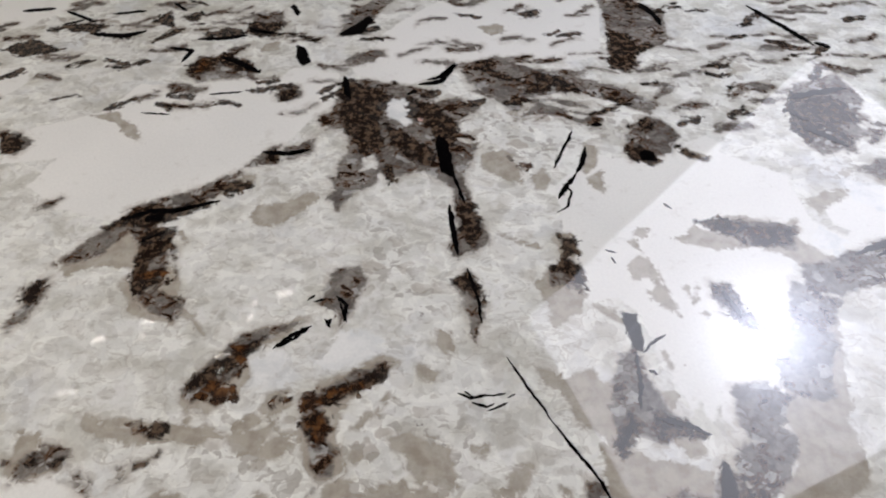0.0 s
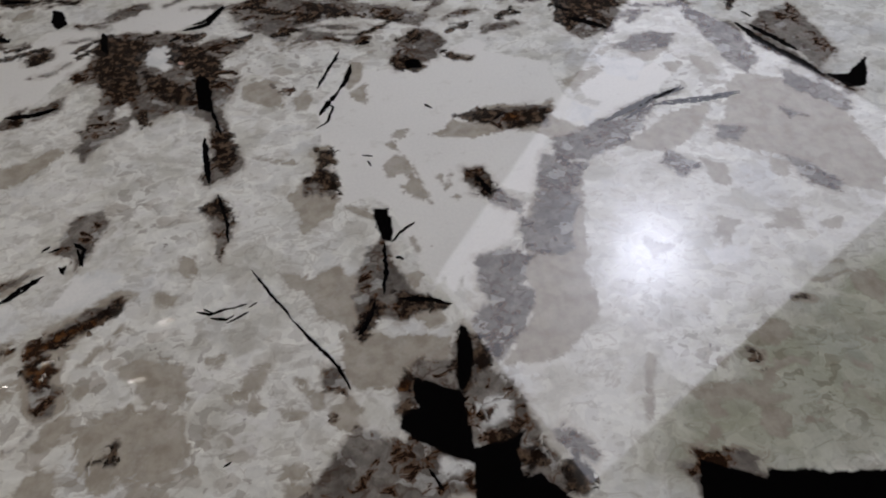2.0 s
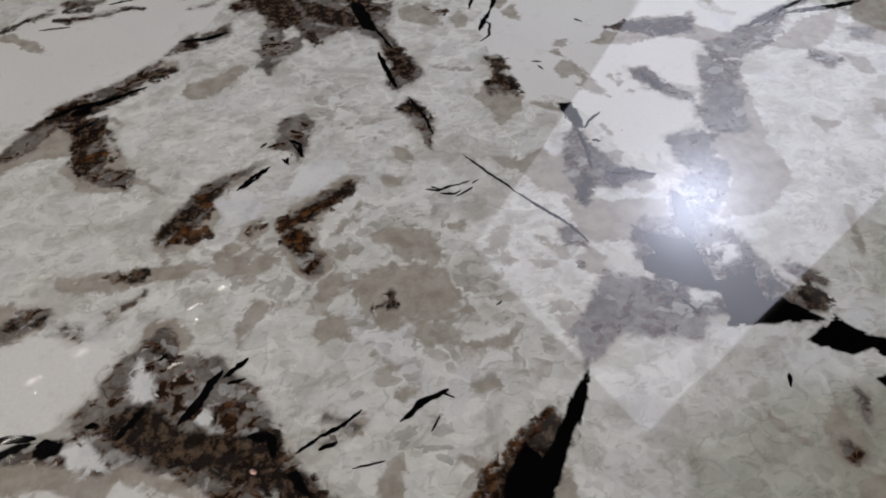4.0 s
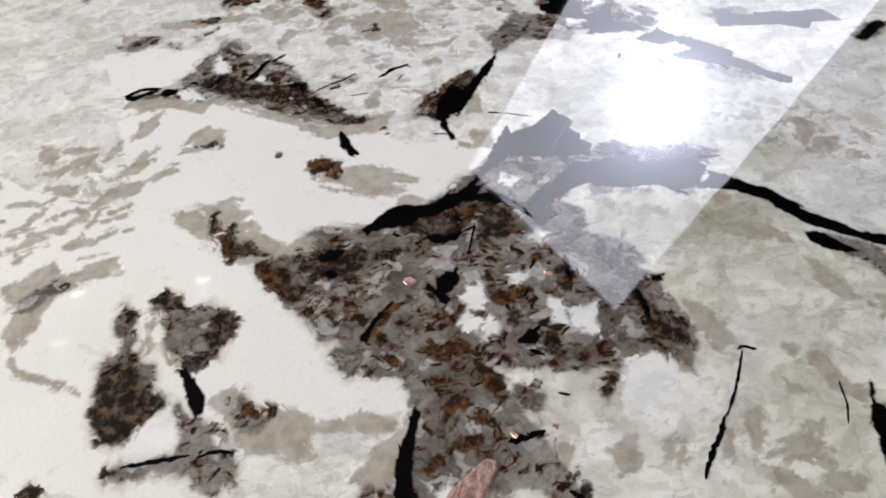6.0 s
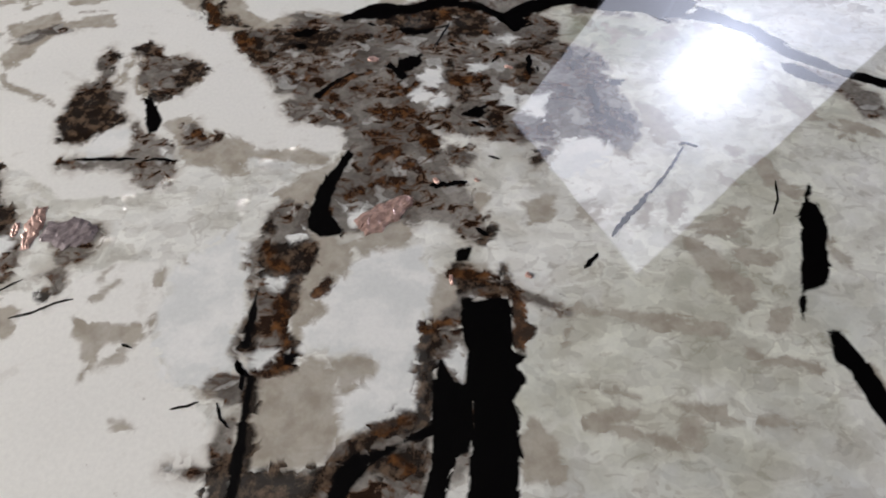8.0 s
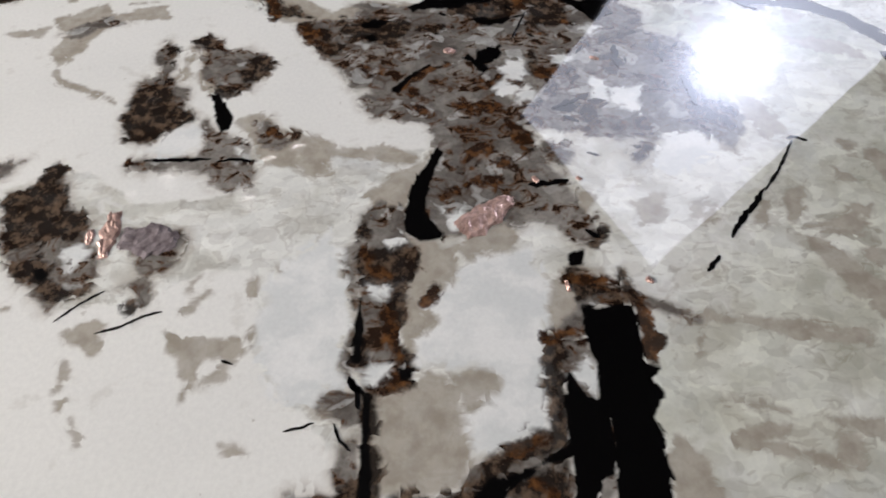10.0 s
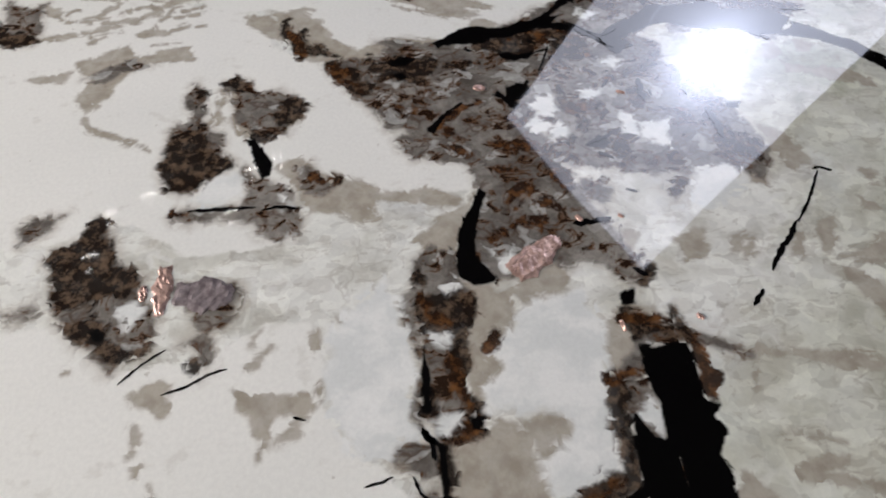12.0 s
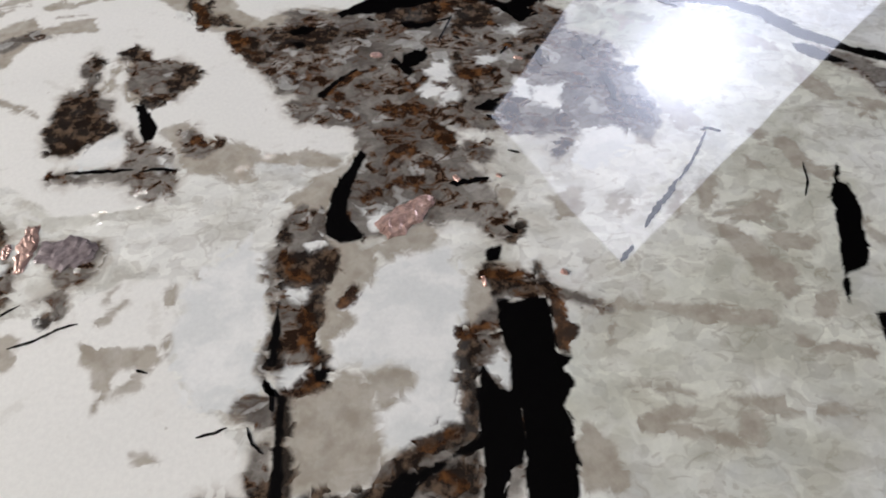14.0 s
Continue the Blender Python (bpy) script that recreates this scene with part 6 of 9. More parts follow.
smoky.patch(-0.192, -0.151, -0.189, -0.136, -0.2, -0.125, -0.197, -0.114, -0.177, -0.107, -0.173, -0.093, -0.166, -0.087, -0.156, -0.094, -0.155, -0.106, -0.142, -0.129, -0.13, -0.14, -0.12, -0.146, -0.118, -0.161, -0.1, -0.181, -0.099, -0.193, -0.109, -0.21, -0.124, -0.211, -0.126, -0.224, -0.13, -0.221, -0.144, -0.21, -0.161, -0.2, -0.167, -0.189, -0.176, -0.179, -0.185, -0.167)
smoky.patch(-0.094, -0.158, -0.086, -0.156, -0.068, -0.162, -0.05, -0.158, -0.043, -0.17, -0.047, -0.184, -0.057, -0.195, -0.064, -0.202, -0.073, -0.197, -0.08, -0.182, -0.087, -0.17)
smoky.patch(-0.085, -0.205, -0.076, -0.199, -0.065, -0.197, -0.059, -0.206, -0.057, -0.223, -0.062, -0.229, -0.068, -0.219, -0.074, -0.21)
smoky.patch(-0.233, -0.09, -0.22, -0.082, -0.193, -0.08, -0.204, -0.094, -0.224, -0.113)
smoky.patch(-0.218, -0.169, -0.198, -0.168, -0.188, -0.174, -0.199, -0.178)
smoky.patch(-0.342, 0.192, -0.299, 0.158, -0.326, 0.15, -0.35, 0.152, -0.376, 0.216)
smoky.patch(0.235, -0.213, 0.242, -0.211, 0.256, -0.216, 0.281, -0.226, 0.291, -0.231, 0.311, -0.241, 0.316, -0.249, 0.299, -0.244, 0.271, -0.234, 0.244, -0.237, 0.231, -0.26, 0.233, -0.283, 0.239, -0.3, 0.248, -0.33, 0.238, -0.332, 0.219, -0.296, 0.213, -0.274, 0.214, -0.259, 0.223, -0.244, 0.234, -0.236)
smoky.patch(0.218, -0.141, 0.242, -0.153, 0.255, -0.169, 0.261, -0.179, 0.248, -0.184, 0.233, -0.173)
smoky.patch(0.063, -0.294, 0.074, -0.286, 0.092, -0.287, 0.093, -0.308, 0.08, -0.31, 0.065, -0.303)
smoky.patch(0.077, -0.32, 0.092, -0.314, 0.095, -0.348, 0.082, -0.348, 0.077, -0.336)
smoky.patch(0.154, -0.339, 0.169, -0.33, 0.179, -0.327, 0.213, -0.325, 0.216, -0.347, 0.208, -0.375, 0.139, -0.378, 0.146, -0.35, 0.151, -0.341)
smoky.patch(0.208, -0.257, 0.223, -0.254, 0.237, -0.262, 0.238, -0.292, 0.24, -0.303, 0.231, -0.295, 0.22, -0.277, 0.211, -0.276)
smoky.patch(0.21, -0.273, 0.214, -0.295, 0.214, -0.315, 0.209, -0.315, 0.207, -0.294)
smoky.patch(0.051, -0.347, 0.069, -0.345, 0.079, -0.348, 0.07, -0.353)
smoky.patch(0.228, -0.347, 0.239, -0.341, 0.241, -0.345, 0.233, -0.356, 0.227, -0.356)
clear.patch(0.091, 1.035, 0.111, 1.05, 0.153, 1.046, 0.155, 1.02, 0.141, 0.994, 0.115, 1.004)
clear.patch(0.099, 0.653, 0.122, 0.661, 0.153, 0.649, 0.127, 0.622, 0.094, 0.608, 0.081, 0.619)
clear.patch(0.012, 0.616, 0.043, 0.63, 0.052, 0.618, 0.039, 0.598, 0.025, 0.586)
clear.patch(0.736, 0.588, 0.784, 0.588, 0.769, 0.568, 0.738, 0.566)
clear.patch(0.666, 0.835, 0.696, 0.813, 0.674, 0.79, 0.653, 0.804)
clear.patch(0.489, 0.468, 0.504, 0.466, 0.499, 0.447, 0.48, 0.445, 0.478, 0.46)
clear.patch(0.438, 0.424, 0.465, 0.417, 0.453, 0.404, 0.436, 0.406)
clear.patch(0.73, 0.922, 0.794, 0.898, 0.759, 0.866, 0.726, 0.884)
clear.patch(-0.05, 0.429, -0.042, 0.454, -0.026, 0.424, -0.024, 0.402, -0.042, 0.409)
clear.patch(0.008, 0.391, 0.023, 0.398, 0.019, 0.381, 0.03, 0.372, 0.015, 0.372)
clear.patch(-0.053, 0.361, -0.076, 0.386, -0.09, 0.382, -0.082, 0.364)
clear.patch(0.28, 0.155, 0.294, 0.147, 0.285, 0.132, 0.272, 0.143)
clear.patch(0.219, -0.013, 0.229, -0.019, 0.229, -0.034, 0.213, -0.035)
clear.patch(0.285, -0.003, 0.298, -0.014, 0.295, -0.033, 0.279, -0.03)
clear.patch(0.257, 0.033, 0.268, 0.027, 0.259, 0.011, 0.249, 0.022)
clear.patch(0.293, 0.074, 0.305, 0.067, 0.295, 0.054, 0.286, 0.061)
clear.patch(0.205, 0.018, 0.216, 0.027, 0.228, 0.022, 0.226, 0.005, 0.214, 0, 0.205, 0.006)
clear.patch(0.19, 0.118, 0.208, 0.114, 0.204, 0.094, 0.19, 0.094)
clear.patch(0.331, -0.079, 0.359, -0.074, 0.371, -0.092, 0.364, -0.103, 0.33, -0.128, 0.314, -0.114)
clear.patch(0.3, -0.019, 0.329, -0.017, 0.318, -0.051, 0.3, -0.041)
clear.patch(0.194, -0.014, 0.216, 0.014, 0.223, 0.006, 0.222, -0.016, 0.203, -0.026)
clear.patch(-0.025, -0.094, -0.004, -0.093, -0.01, -0.083, -0.02, -0.077, -0.013, -0.092)
clear.patch(-0.095, -0.075, -0.091, -0.059, -0.078, -0.052, -0.062, -0.05, -0.055, -0.058, -0.056, -0.072, -0.064, -0.08, -0.079, -0.085, -0.088, -0.083)
clear.patch(-0.135, -0.174, -0.123, -0.166, -0.115, -0.164, -0.115, -0.18, -0.122, -0.191, -0.127, -0.18)
clear.patch(0.104, -0.175, 0.113, -0.17, 0.119, -0.176, 0.114, -0.182, 0.106, -0.181)
clear.patch(0.091, -0.211, 0.105, -0.207, 0.113, -0.212, 0.109, -0.225, 0.095, -0.222)
clear.patch(0.089, -0.278, 0.1, -0.27, 0.105, -0.272, 0.107, -0.283, 0.096, -0.286, 0.089, -0.283)
clear.patch(0.221, -0.282, 0.235, -0.272, 0.24, -0.283, 0.237, -0.293, 0.227, -0.291)
clear.patch(0.15, -0.147, 0.161, -0.145, 0.166, -0.159, 0.155, -0.165)
clear.patch(0.133, -0.23, 0.168, -0.193, 0.206, -0.186, 0.218, -0.212, 0.21, -0.235, 0.212, -0.259, 0.21, -0.288, 0.21, -0.309, 0.171, -0.316, 0.162, -0.321, 0.157, -0.303, 0.178, -0.292, 0.185, -0.282, 0.173, -0.276, 0.152, -0.275, 0.129, -0.269, 0.144, -0.241)
clear.patch(0.024, -0.202, 0.062, -0.162, 0.073, -0.192, 0.08, -0.223, 0.084, -0.244, 0.076, -0.263, 0.076, -0.274, 0.084, -0.285, 0.066, -0.287, 0.053, -0.3, 0.038, -0.286, 0.021, -0.26, 0.019, -0.232)
clear.patch(0.129, -0.273, 0.12, -0.253, 0.15, -0.242, 0.202, -0.245, 0.208, -0.273, 0.208, -0.301, 0.209, -0.312, 0.18, -0.321, 0.169, -0.33, 0.16, -0.326, 0.157, -0.31, 0.168, -0.302, 0.179, -0.293, 0.182, -0.279, 0.159, -0.274)
clear.patch(0.098, -0.268, 0.109, -0.269, 0.106, -0.283, 0.099, -0.281)
umber.patch(0.04, 1.012, 0.049, 1.066, 0.073, 1.081, 0.11, 1.056, 0.101, 0.991, 0.114, 0.944, 0.084, 0.931, 0.062, 0.976)
umber.patch(0.109, 0.992, 0.143, 0.97, 0.185, 0.937, 0.178, 0.915, 0.147, 0.924, 0.121, 0.956)
umber.patch(0.125, 0.912, 0.135, 0.891, 0.133, 0.87, 0.119, 0.901)
umber.patch(0.044, 1.039, 0.026, 1.051, 0.045, 1.094, 0.064, 1.081)
umber.patch(0.236, 1.151, 0.263, 1.161, 0.263, 1.138, 0.236, 1.136)
umber.patch(0.324, 1.098, 0.359, 1.1, 0.349, 1.085, 0.314, 1.076)
umber.patch(0.46, 1.247, 0.494, 1.25, 0.505, 1.201, 0.477, 1.137, 0.452, 1.15)
umber.patch(-0.152, 1.24, -0.095, 1.244, -0.089, 1.218, -0.122, 1.199, -0.144, 1.209)
umber.patch(-0.218, 1.113, -0.165, 1.147, -0.122, 1.127, -0.097, 1.099, -0.134, 1.104, -0.167, 1.124, -0.184, 1.093, -0.199, 1.085)
umber.patch(-0.155, 0.778, -0.138, 0.788, -0.119, 0.754, -0.136, 0.728, -0.115, 0.706, -0.134, 0.69, -0.146, 0.712)
umber.patch(-0.21, 0.779, -0.172, 0.804, -0.115, 0.826, -0.09, 0.837, -0.123, 0.807, -0.158, 0.786)
umber.patch(-0.255, 0.676, -0.253, 0.698, -0.241, 0.699, -0.236, 0.677, -0.243, 0.665)
umber.patch(-0.42, 0.934, -0.389, 0.936, -0.379, 0.903, -0.399, 0.896)
umber.patch(-0.062, 1.059, -0.033, 1.067, -0.033, 1.047, -0.048, 1.035)
umber.patch(-0.043, 0.912, -0.032, 0.93, -0.023, 0.908, -0.041, 0.902)
umber.patch(-0.042, 0.582, -0.027, 0.607, -0.013, 0.621, -0.003, 0.628, -0.014, 0.602, -0.031, 0.583)
umber.patch(0.087, 0.583, 0.108, 0.596, 0.146, 0.61, 0.137, 0.592, 0.111, 0.579, 0.097, 0.575)
umber.patch(0.085, 0.566, 0.103, 0.561, 0.101, 0.539, 0.094, 0.534, 0.083, 0.549)
umber.patch(-0.458, 1.201, -0.428, 1.221, -0.377, 1.215, -0.404, 1.188)
umber.patch(-0.273, 1.249, -0.24, 1.27, -0.238, 1.234)
umber.patch(-0.218, 1.201, -0.176, 1.221, -0.143, 1.206, -0.176, 1.187)
umber.patch(-0.526, 1.131, -0.488, 1.166, -0.419, 1.138, -0.482, 1.118)
umber.patch(-0.298, 1.266, -0.314, 1.229, -0.27, 1.214)
umber.patch(-0.038, 0.589, -0.029, 0.607, -0.004, 0.631, 0.02, 0.644, 0.019, 0.631, -0.003, 0.612, -0.019, 0.594)
umber.patch(0.093, 0.581, 0.117, 0.598, 0.142, 0.61, 0.157, 0.619, 0.154, 0.604, 0.129, 0.592, 0.11, 0.578)
umber.patch(0.08, 0.553, 0.087, 0.564, 0.1, 0.553, 0.101, 0.532, 0.089, 0.537)
umber.patch(-0.195, 0.801, -0.162, 0.818, -0.115, 0.818, -0.084, 0.827, -0.128, 0.8, -0.16, 0.783, -0.187, 0.783)
umber.patch(-0.143, 0.774, -0.122, 0.786, -0.123, 0.757, -0.152, 0.749)
umber.patch(-0.087, 0.855, -0.071, 0.87, -0.046, 0.86, -0.068, 0.841)
umber.patch(0.707, 1.073, 0.776, 1.098, 0.789, 1.082, 0.764, 1.033, 0.733, 1.015, 0.709, 0.99, 0.696, 1.017)
umber.patch(0.514, 0.834, 0.544, 0.842, 0.577, 0.834, 0.566, 0.815, 0.526, 0.823)
umber.patch(0.5197, 0.97, 0.5354, 0.9479, 0.5554, 0.9465, 0.5564, 0.9507, 0.5389, 0.9568, 0.5217, 0.9737)
umber.patch(0.49, 0.523, 0.495, 0.499, 0.483, 0.49, 0.478, 0.502)
umber.patch(0.452, 0.944, 0.446, 0.961, 0.47, 0.967, 0.484, 0.954, 0.49, 0.94, 0.474, 0.934)
umber.patch(0.471, 1.015, 0.496, 1.018, 0.49, 1.002, 0.474, 1.001)
umber.patch(0.402, 1.017, 0.418, 1.02, 0.421, 1.003, 0.405, 1.003)
umber.patch(0.235, 1.141, 0.278, 1.125, 0.313, 1.103, 0.279, 1.109, 0.244, 1.127)
umber.patch(0.33, 1.132, 0.381, 1.115, 0.397, 1.088, 0.372, 1.082, 0.338, 1.107)
umber.patch(0.431, 1.082, 0.471, 1.059, 0.454, 1.055, 0.43, 1.071)
umber.patch(0.137, 1.053, 0.178, 1.039, 0.213, 0.999, 0.21, 0.948, 0.188, 0.952, 0.175, 0.992, 0.142, 1.011)
umber.patch(0.219, 0.857, 0.24, 0.843, 0.25, 0.801, 0.239, 0.78, 0.224, 0.796)
umber.patch(0.333, 0.75, 0.349, 0.766, 0.365, 0.754, 0.368, 0.727, 0.355, 0.738, 0.343, 0.749)
umber.patch(0.219, 0.726, 0.236, 0.74, 0.247, 0.722, 0.254, 0.7, 0.239, 0.707)
umber.patch(0.516, 0.734, 0.533, 0.717, 0.543, 0.703, 0.529, 0.696, 0.519, 0.715)
umber.patch(0.343, 0.8, 0.363, 0.797, 0.363, 0.773, 0.349, 0.771)
umber.patch(0.576, 0.828, 0.633, 0.824, 0.621, 0.805, 0.577, 0.801)
umber.patch(0.695, 1.059, 0.733, 1.068, 0.753, 1.017, 0.77, 0.991, 0.765, 1.03, 0.804, 1.039, 0.785, 1.092, 0.725, 1.103)
umber.patch(0.383, 0.564, 0.395, 0.581, 0.405, 0.573, 0.393, 0.55, 0.382, 0.54, 0.377, 0.547)
umber.patch(0.417, 0.584, 0.439, 0.58, 0.464, 0.564, 0.437, 0.562, 0.42, 0.558)
umber.patch(0.413, 0.491, 0.419, 0.5, 0.423, 0.489, 0.419, 0.479)
umber.patch(0.406, 0.471, 0.416, 0.472, 0.42, 0.459, 0.41, 0.458)
umber.patch(0.46, 0.5, 0.477, 0.513, 0.477, 0.481, 0.464, 0.467)
umber.patch(0.488, 0.439, 0.505, 0.441, 0.503, 0.423, 0.486, 0.407)
umber.patch(0.507, 0.418, 0.523, 0.424, 0.523, 0.406, 0.507, 0.4)
umber.patch(0.535, 0.4, 0.547, 0.411, 0.554, 0.388, 0.546, 0.376, 0.53, 0.384)
umber.patch(0.793, 0.52, 0.808, 0.52, 0.81, 0.514, 0.797, 0.516)
umber.patch(0.726, 0.476, 0.731, 0.471, 0.729, 0.462, 0.723, 0.465)
umber.patch(0.236, 0.304, 0.268, 0.333, 0.286, 0.346, 0.292, 0.317, 0.262, 0.298, 0.245, 0.273, 0.228, 0.259, 0.224, 0.278)
umber.patch(0.397, 0.178, 0.417, 0.176, 0.423, 0.169, 0.41, 0.164)
umber.patch(-0.131, 0.509, -0.132, 0.499, -0.143, 0.505)
umber.patch(-0.163, 0.506, -0.16, 0.516, -0.155, 0.505)
umber.patch(-0.059, 0.547, -0.048, 0.546, -0.05, 0.536, -0.063, 0.537)
umber.patch(-0.0673, 0.5077, -0.0569, 0.5075, -0.0575, 0.5101, -0.0679, 0.5103)
umber.patch(-0.0296, 0.4562, -0.0141, 0.4478, -0.0138, 0.4499, -0.0293, 0.4583)
umber.patch(0.161, 0.462, 0.174, 0.473, 0.178, 0.461)
umber.patch(-0.068, 0.394, -0.049, 0.407, -0.029, 0.41, -0.006, 0.383, 0.02, 0.371, 0.055, 0.366, 0.071, 0.366, 0.076, 0.338, 0.095, 0.321, 0.114, 0.302, 0.095, 0.303, 0.066, 0.322, 0.027, 0.343, -0.004, 0.356, -0.046, 0.379)
umber.patch(0.104, 0.284, 0.123, 0.291, 0.127, 0.276, 0.113, 0.276)
umber.patch(0.227, 0.304, 0.251, 0.322, 0.269, 0.308, 0.248, 0.281, 0.228, 0.256, 0.216, 0.27)
umber.patch(0.394, 0.174, 0.422, 0.173, 0.416, 0.167, 0.4, 0.166)
umber.patch(0.452, 0.159, 0.461, 0.155, 0.452, 0.142, 0.447, 0.146)
umber.patch(0.076, 0.217, 0.089, 0.224, 0.097, 0.22, 0.099, 0.207, 0.088, 0.205)
umber.patch(-0.058, 0.276, -0.043, 0.28, -0.048, 0.271)
umber.patch(0.172, 0.109, 0.198, 0.122, 0.214, 0.123, 0.232, 0.131, 0.242, 0.125, 0.231, 0.112, 0.211, 0.108, 0.218, 0.092, 0.202, 0.089, 0.171, 0.099)
umber.patch(0.24, 0.117, 0.261, 0.121, 0.269, 0.107, 0.254, 0.095, 0.257, 0.08, 0.239, 0.084, 0.248, 0.101)
umber.patch(0.312, 0.102, 0.325, 0.095, 0.314, 0.086, 0.304, 0.092)
umber.patch(0.338, 0.078, 0.347, 0.079, 0.34, 0.07, 0.332, 0.068)
umber.patch(0.214, 0.123, 0.239, 0.129, 0.254, 0.122, 0.239, 0.114, 0.229, 0.104, 0.216, 0.096, 0.21, 0.105)
umber.patch(0.237, 0.092, 0.251, 0.111, 0.269, 0.107, 0.274, 0.084, 0.262, 0.072, 0.241, 0.077)
umber.patch(0.157, 0.109, 0.189, 0.117, 0.194, 0.104, 0.178, 0.097, 0.163, 0.097)
umber.patch(0.444, 0.161, 0.461, 0.155, 0.488, 0.156, 0.511, 0.141, 0.495, 0.13, 0.456, 0.141)
umber.patch(0.397, 0.171, 0.42, 0.169, 0.422, 0.156, 0.396, 0.159)
umber.patch(0.3, 0.029, 0.31, 0.031, 0.32, 0.02, 0.311, 0.004, 0.301, 0.006)
umber.patch(0.362, 0.034, 0.369, 0.028, 0.357, 0.012, 0.344, 0.015, 0.354, 0.027)
umber.patch(0.364, -0.003, 0.374, -0.009, 0.374, -0.034, 0.384, -0.048, 0.379, -0.066, 0.362, -0.059, 0.363, -0.04, 0.358, -0.023)
umber.patch(0.3284, -0.0007, 0.3396, -0.0129, 0.3453, -0.0209, 0.3478, -0.0196, 0.3446, -0.0091, 0.3305, 0.0013)
umber.patch(0.2369, 0.0801, 0.2415, 0.0674, 0.2494, 0.0575, 0.2523, 0.0593, 0.2479, 0.0717, 0.2398, 0.082)
umber.patch(0.3494, 0.0515, 0.3444, 0.0321, 0.349, 0.0175, 0.3519, 0.0185, 0.3508, 0.0333, 0.3523, 0.0516)
umber.patch(0.2605, 0.0036, 0.2422, -0.0008, 0.2427, -0.0036, 0.261, 0.0008)
umber.patch(0.2881, 0.0506, 0.2802, 0.0334, 0.283, 0.0323, 0.291, 0.0495)
umber.patch(0.2317, 0.0432, 0.2312, 0.0081, 0.2342, 0.0082, 0.2348, 0.0433)
umber.patch(0.3347, 0.0612, 0.3223, 0.0556, 0.3023, 0.0486, 0.3026, 0.0458, 0.3237, 0.0496, 0.3359, 0.0587)
umber.patch(0.3123, 0.0457, 0.3113, 0.0557, 0.3088, 0.0551, 0.3098, 0.0451)
umber.patch(0.2429, -0.011, 0.2449, -0.0261, 0.2323, -0.0343, 0.2335, -0.0362, 0.25, -0.0279, 0.2454, -0.0104)
umber.patch(0.063, 0.085, 0.085, 0.094, 0.103, 0.086, 0.116, 0.092, 0.111, 0.084, 0.093, 0.073, 0.113, 0.051, 0.092, 0.055, 0.075, 0.068, 0.063, 0.062)
umber.patch(0.21, 0.125, 0.235, 0.125, 0.266, 0.113, 0.248, 0.1, 0.232, 0.114, 0.216, 0.107)
umber.patch(0.242, 0.096, 0.262, 0.097, 0.252, 0.078, 0.244, 0.085)
umber.patch(0.129, 0.08, 0.137, 0.073, 0.128, 0.071)
umber.patch(0.029, 0.083, 0.05, 0.073, 0.046, 0.061, 0.054, 0.053, 0.042, 0.057, 0.031, 0.068)
umber.patch(0.024, 0.098, 0.01, 0.11, -0.032, 0.14, -0.025, 0.113, -0.015, 0.097, -0.011, 0.105)
umber.patch(-0.028, 0.027, -0.013, 0.032, -0.005, 0.026, -0.016, 0.017)
umber.patch(0.386, -0.043, 0.394, -0.052, 0.391, -0.071, 0.383, -0.076, 0.38, -0.063)
umber.patch(0.306, -0.094, 0.316, -0.089, 0.312, -0.101, 0.302, -0.105)
umber.patch(0.254, -0.173, 0.265, -0.17, 0.266, -0.18, 0.255, -0.183)
umber.patch(0.2326, -0.2085, 0.2473, -0.2191, 0.2593, -0.2265, 0.2611, -0.2247, 0.2509, -0.2149, 0.2341, -0.2065)
umber.patch(-0.053, 0.275, -0.039, 0.283, -0.035, 0.273)
umber.patch(-0.051, 0.404, -0.019, 0.39, 0.028, 0.367, 0.074, 0.331, 0.088, 0.316, 0.058, 0.328, 0.013, 0.357, -0.034, 0.378)
umber.patch(-0.015, 0.147, -0.027, 0.131, -0.02, 0.121, -0.014, 0.129)
umber.patch(-0.323, 0.172, -0.304, 0.169, -0.29, 0.153, -0.31, 0.149, -0.33, 0.152)
umber.patch(-0.034, 0.142, -0.038, 0.16, -0.031, 0.168, -0.028, 0.149)
umber.patch(-0.113, 0.058, -0.106, 0.065, -0.1, 0.048, -0.108, 0.042)
umber.patch(-0.08, 0.064, -0.069, 0.07, -0.063, 0.059, -0.073, 0.055)
umber.patch(-0.035, 0.022, -0.014, 0.03, -0.005, 0.023, -0.018, 0.008, -0.031, 0.007)
umber.patch(0.267, -0.042, 0.279, -0.037, 0.279, -0.058, 0.268, -0.059)
umber.patch(0.205, -0.059, 0.219, -0.068, 0.22, -0.087, 0.209, -0.079)
umber.patch(-0.119, -0.061, -0.128, -0.034, -0.126, -0.013, -0.126, 0.001, -0.108, 0.011, -0.099, 0.014, -0.095, -0.005, -0.075, -0.031, -0.067, -0.039, -0.08, -0.045, -0.087, -0.055, -0.092, -0.065, -0.107, -0.061)
umber.patch(-0.056, -0.007, -0.053, 0.003, -0.04, -0.001, -0.029, -0.002, -0.043, -0.016, -0.05, -0.015)
umber.patch(-0.029, 0.036, -0.016, 0.041, -0.007, 0.029, -0.014, 0.022, -0.025, 0.024)
umber.patch(-0.088, 0.071, -0.078, 0.077, -0.065, 0.067, -0.072, 0.059)
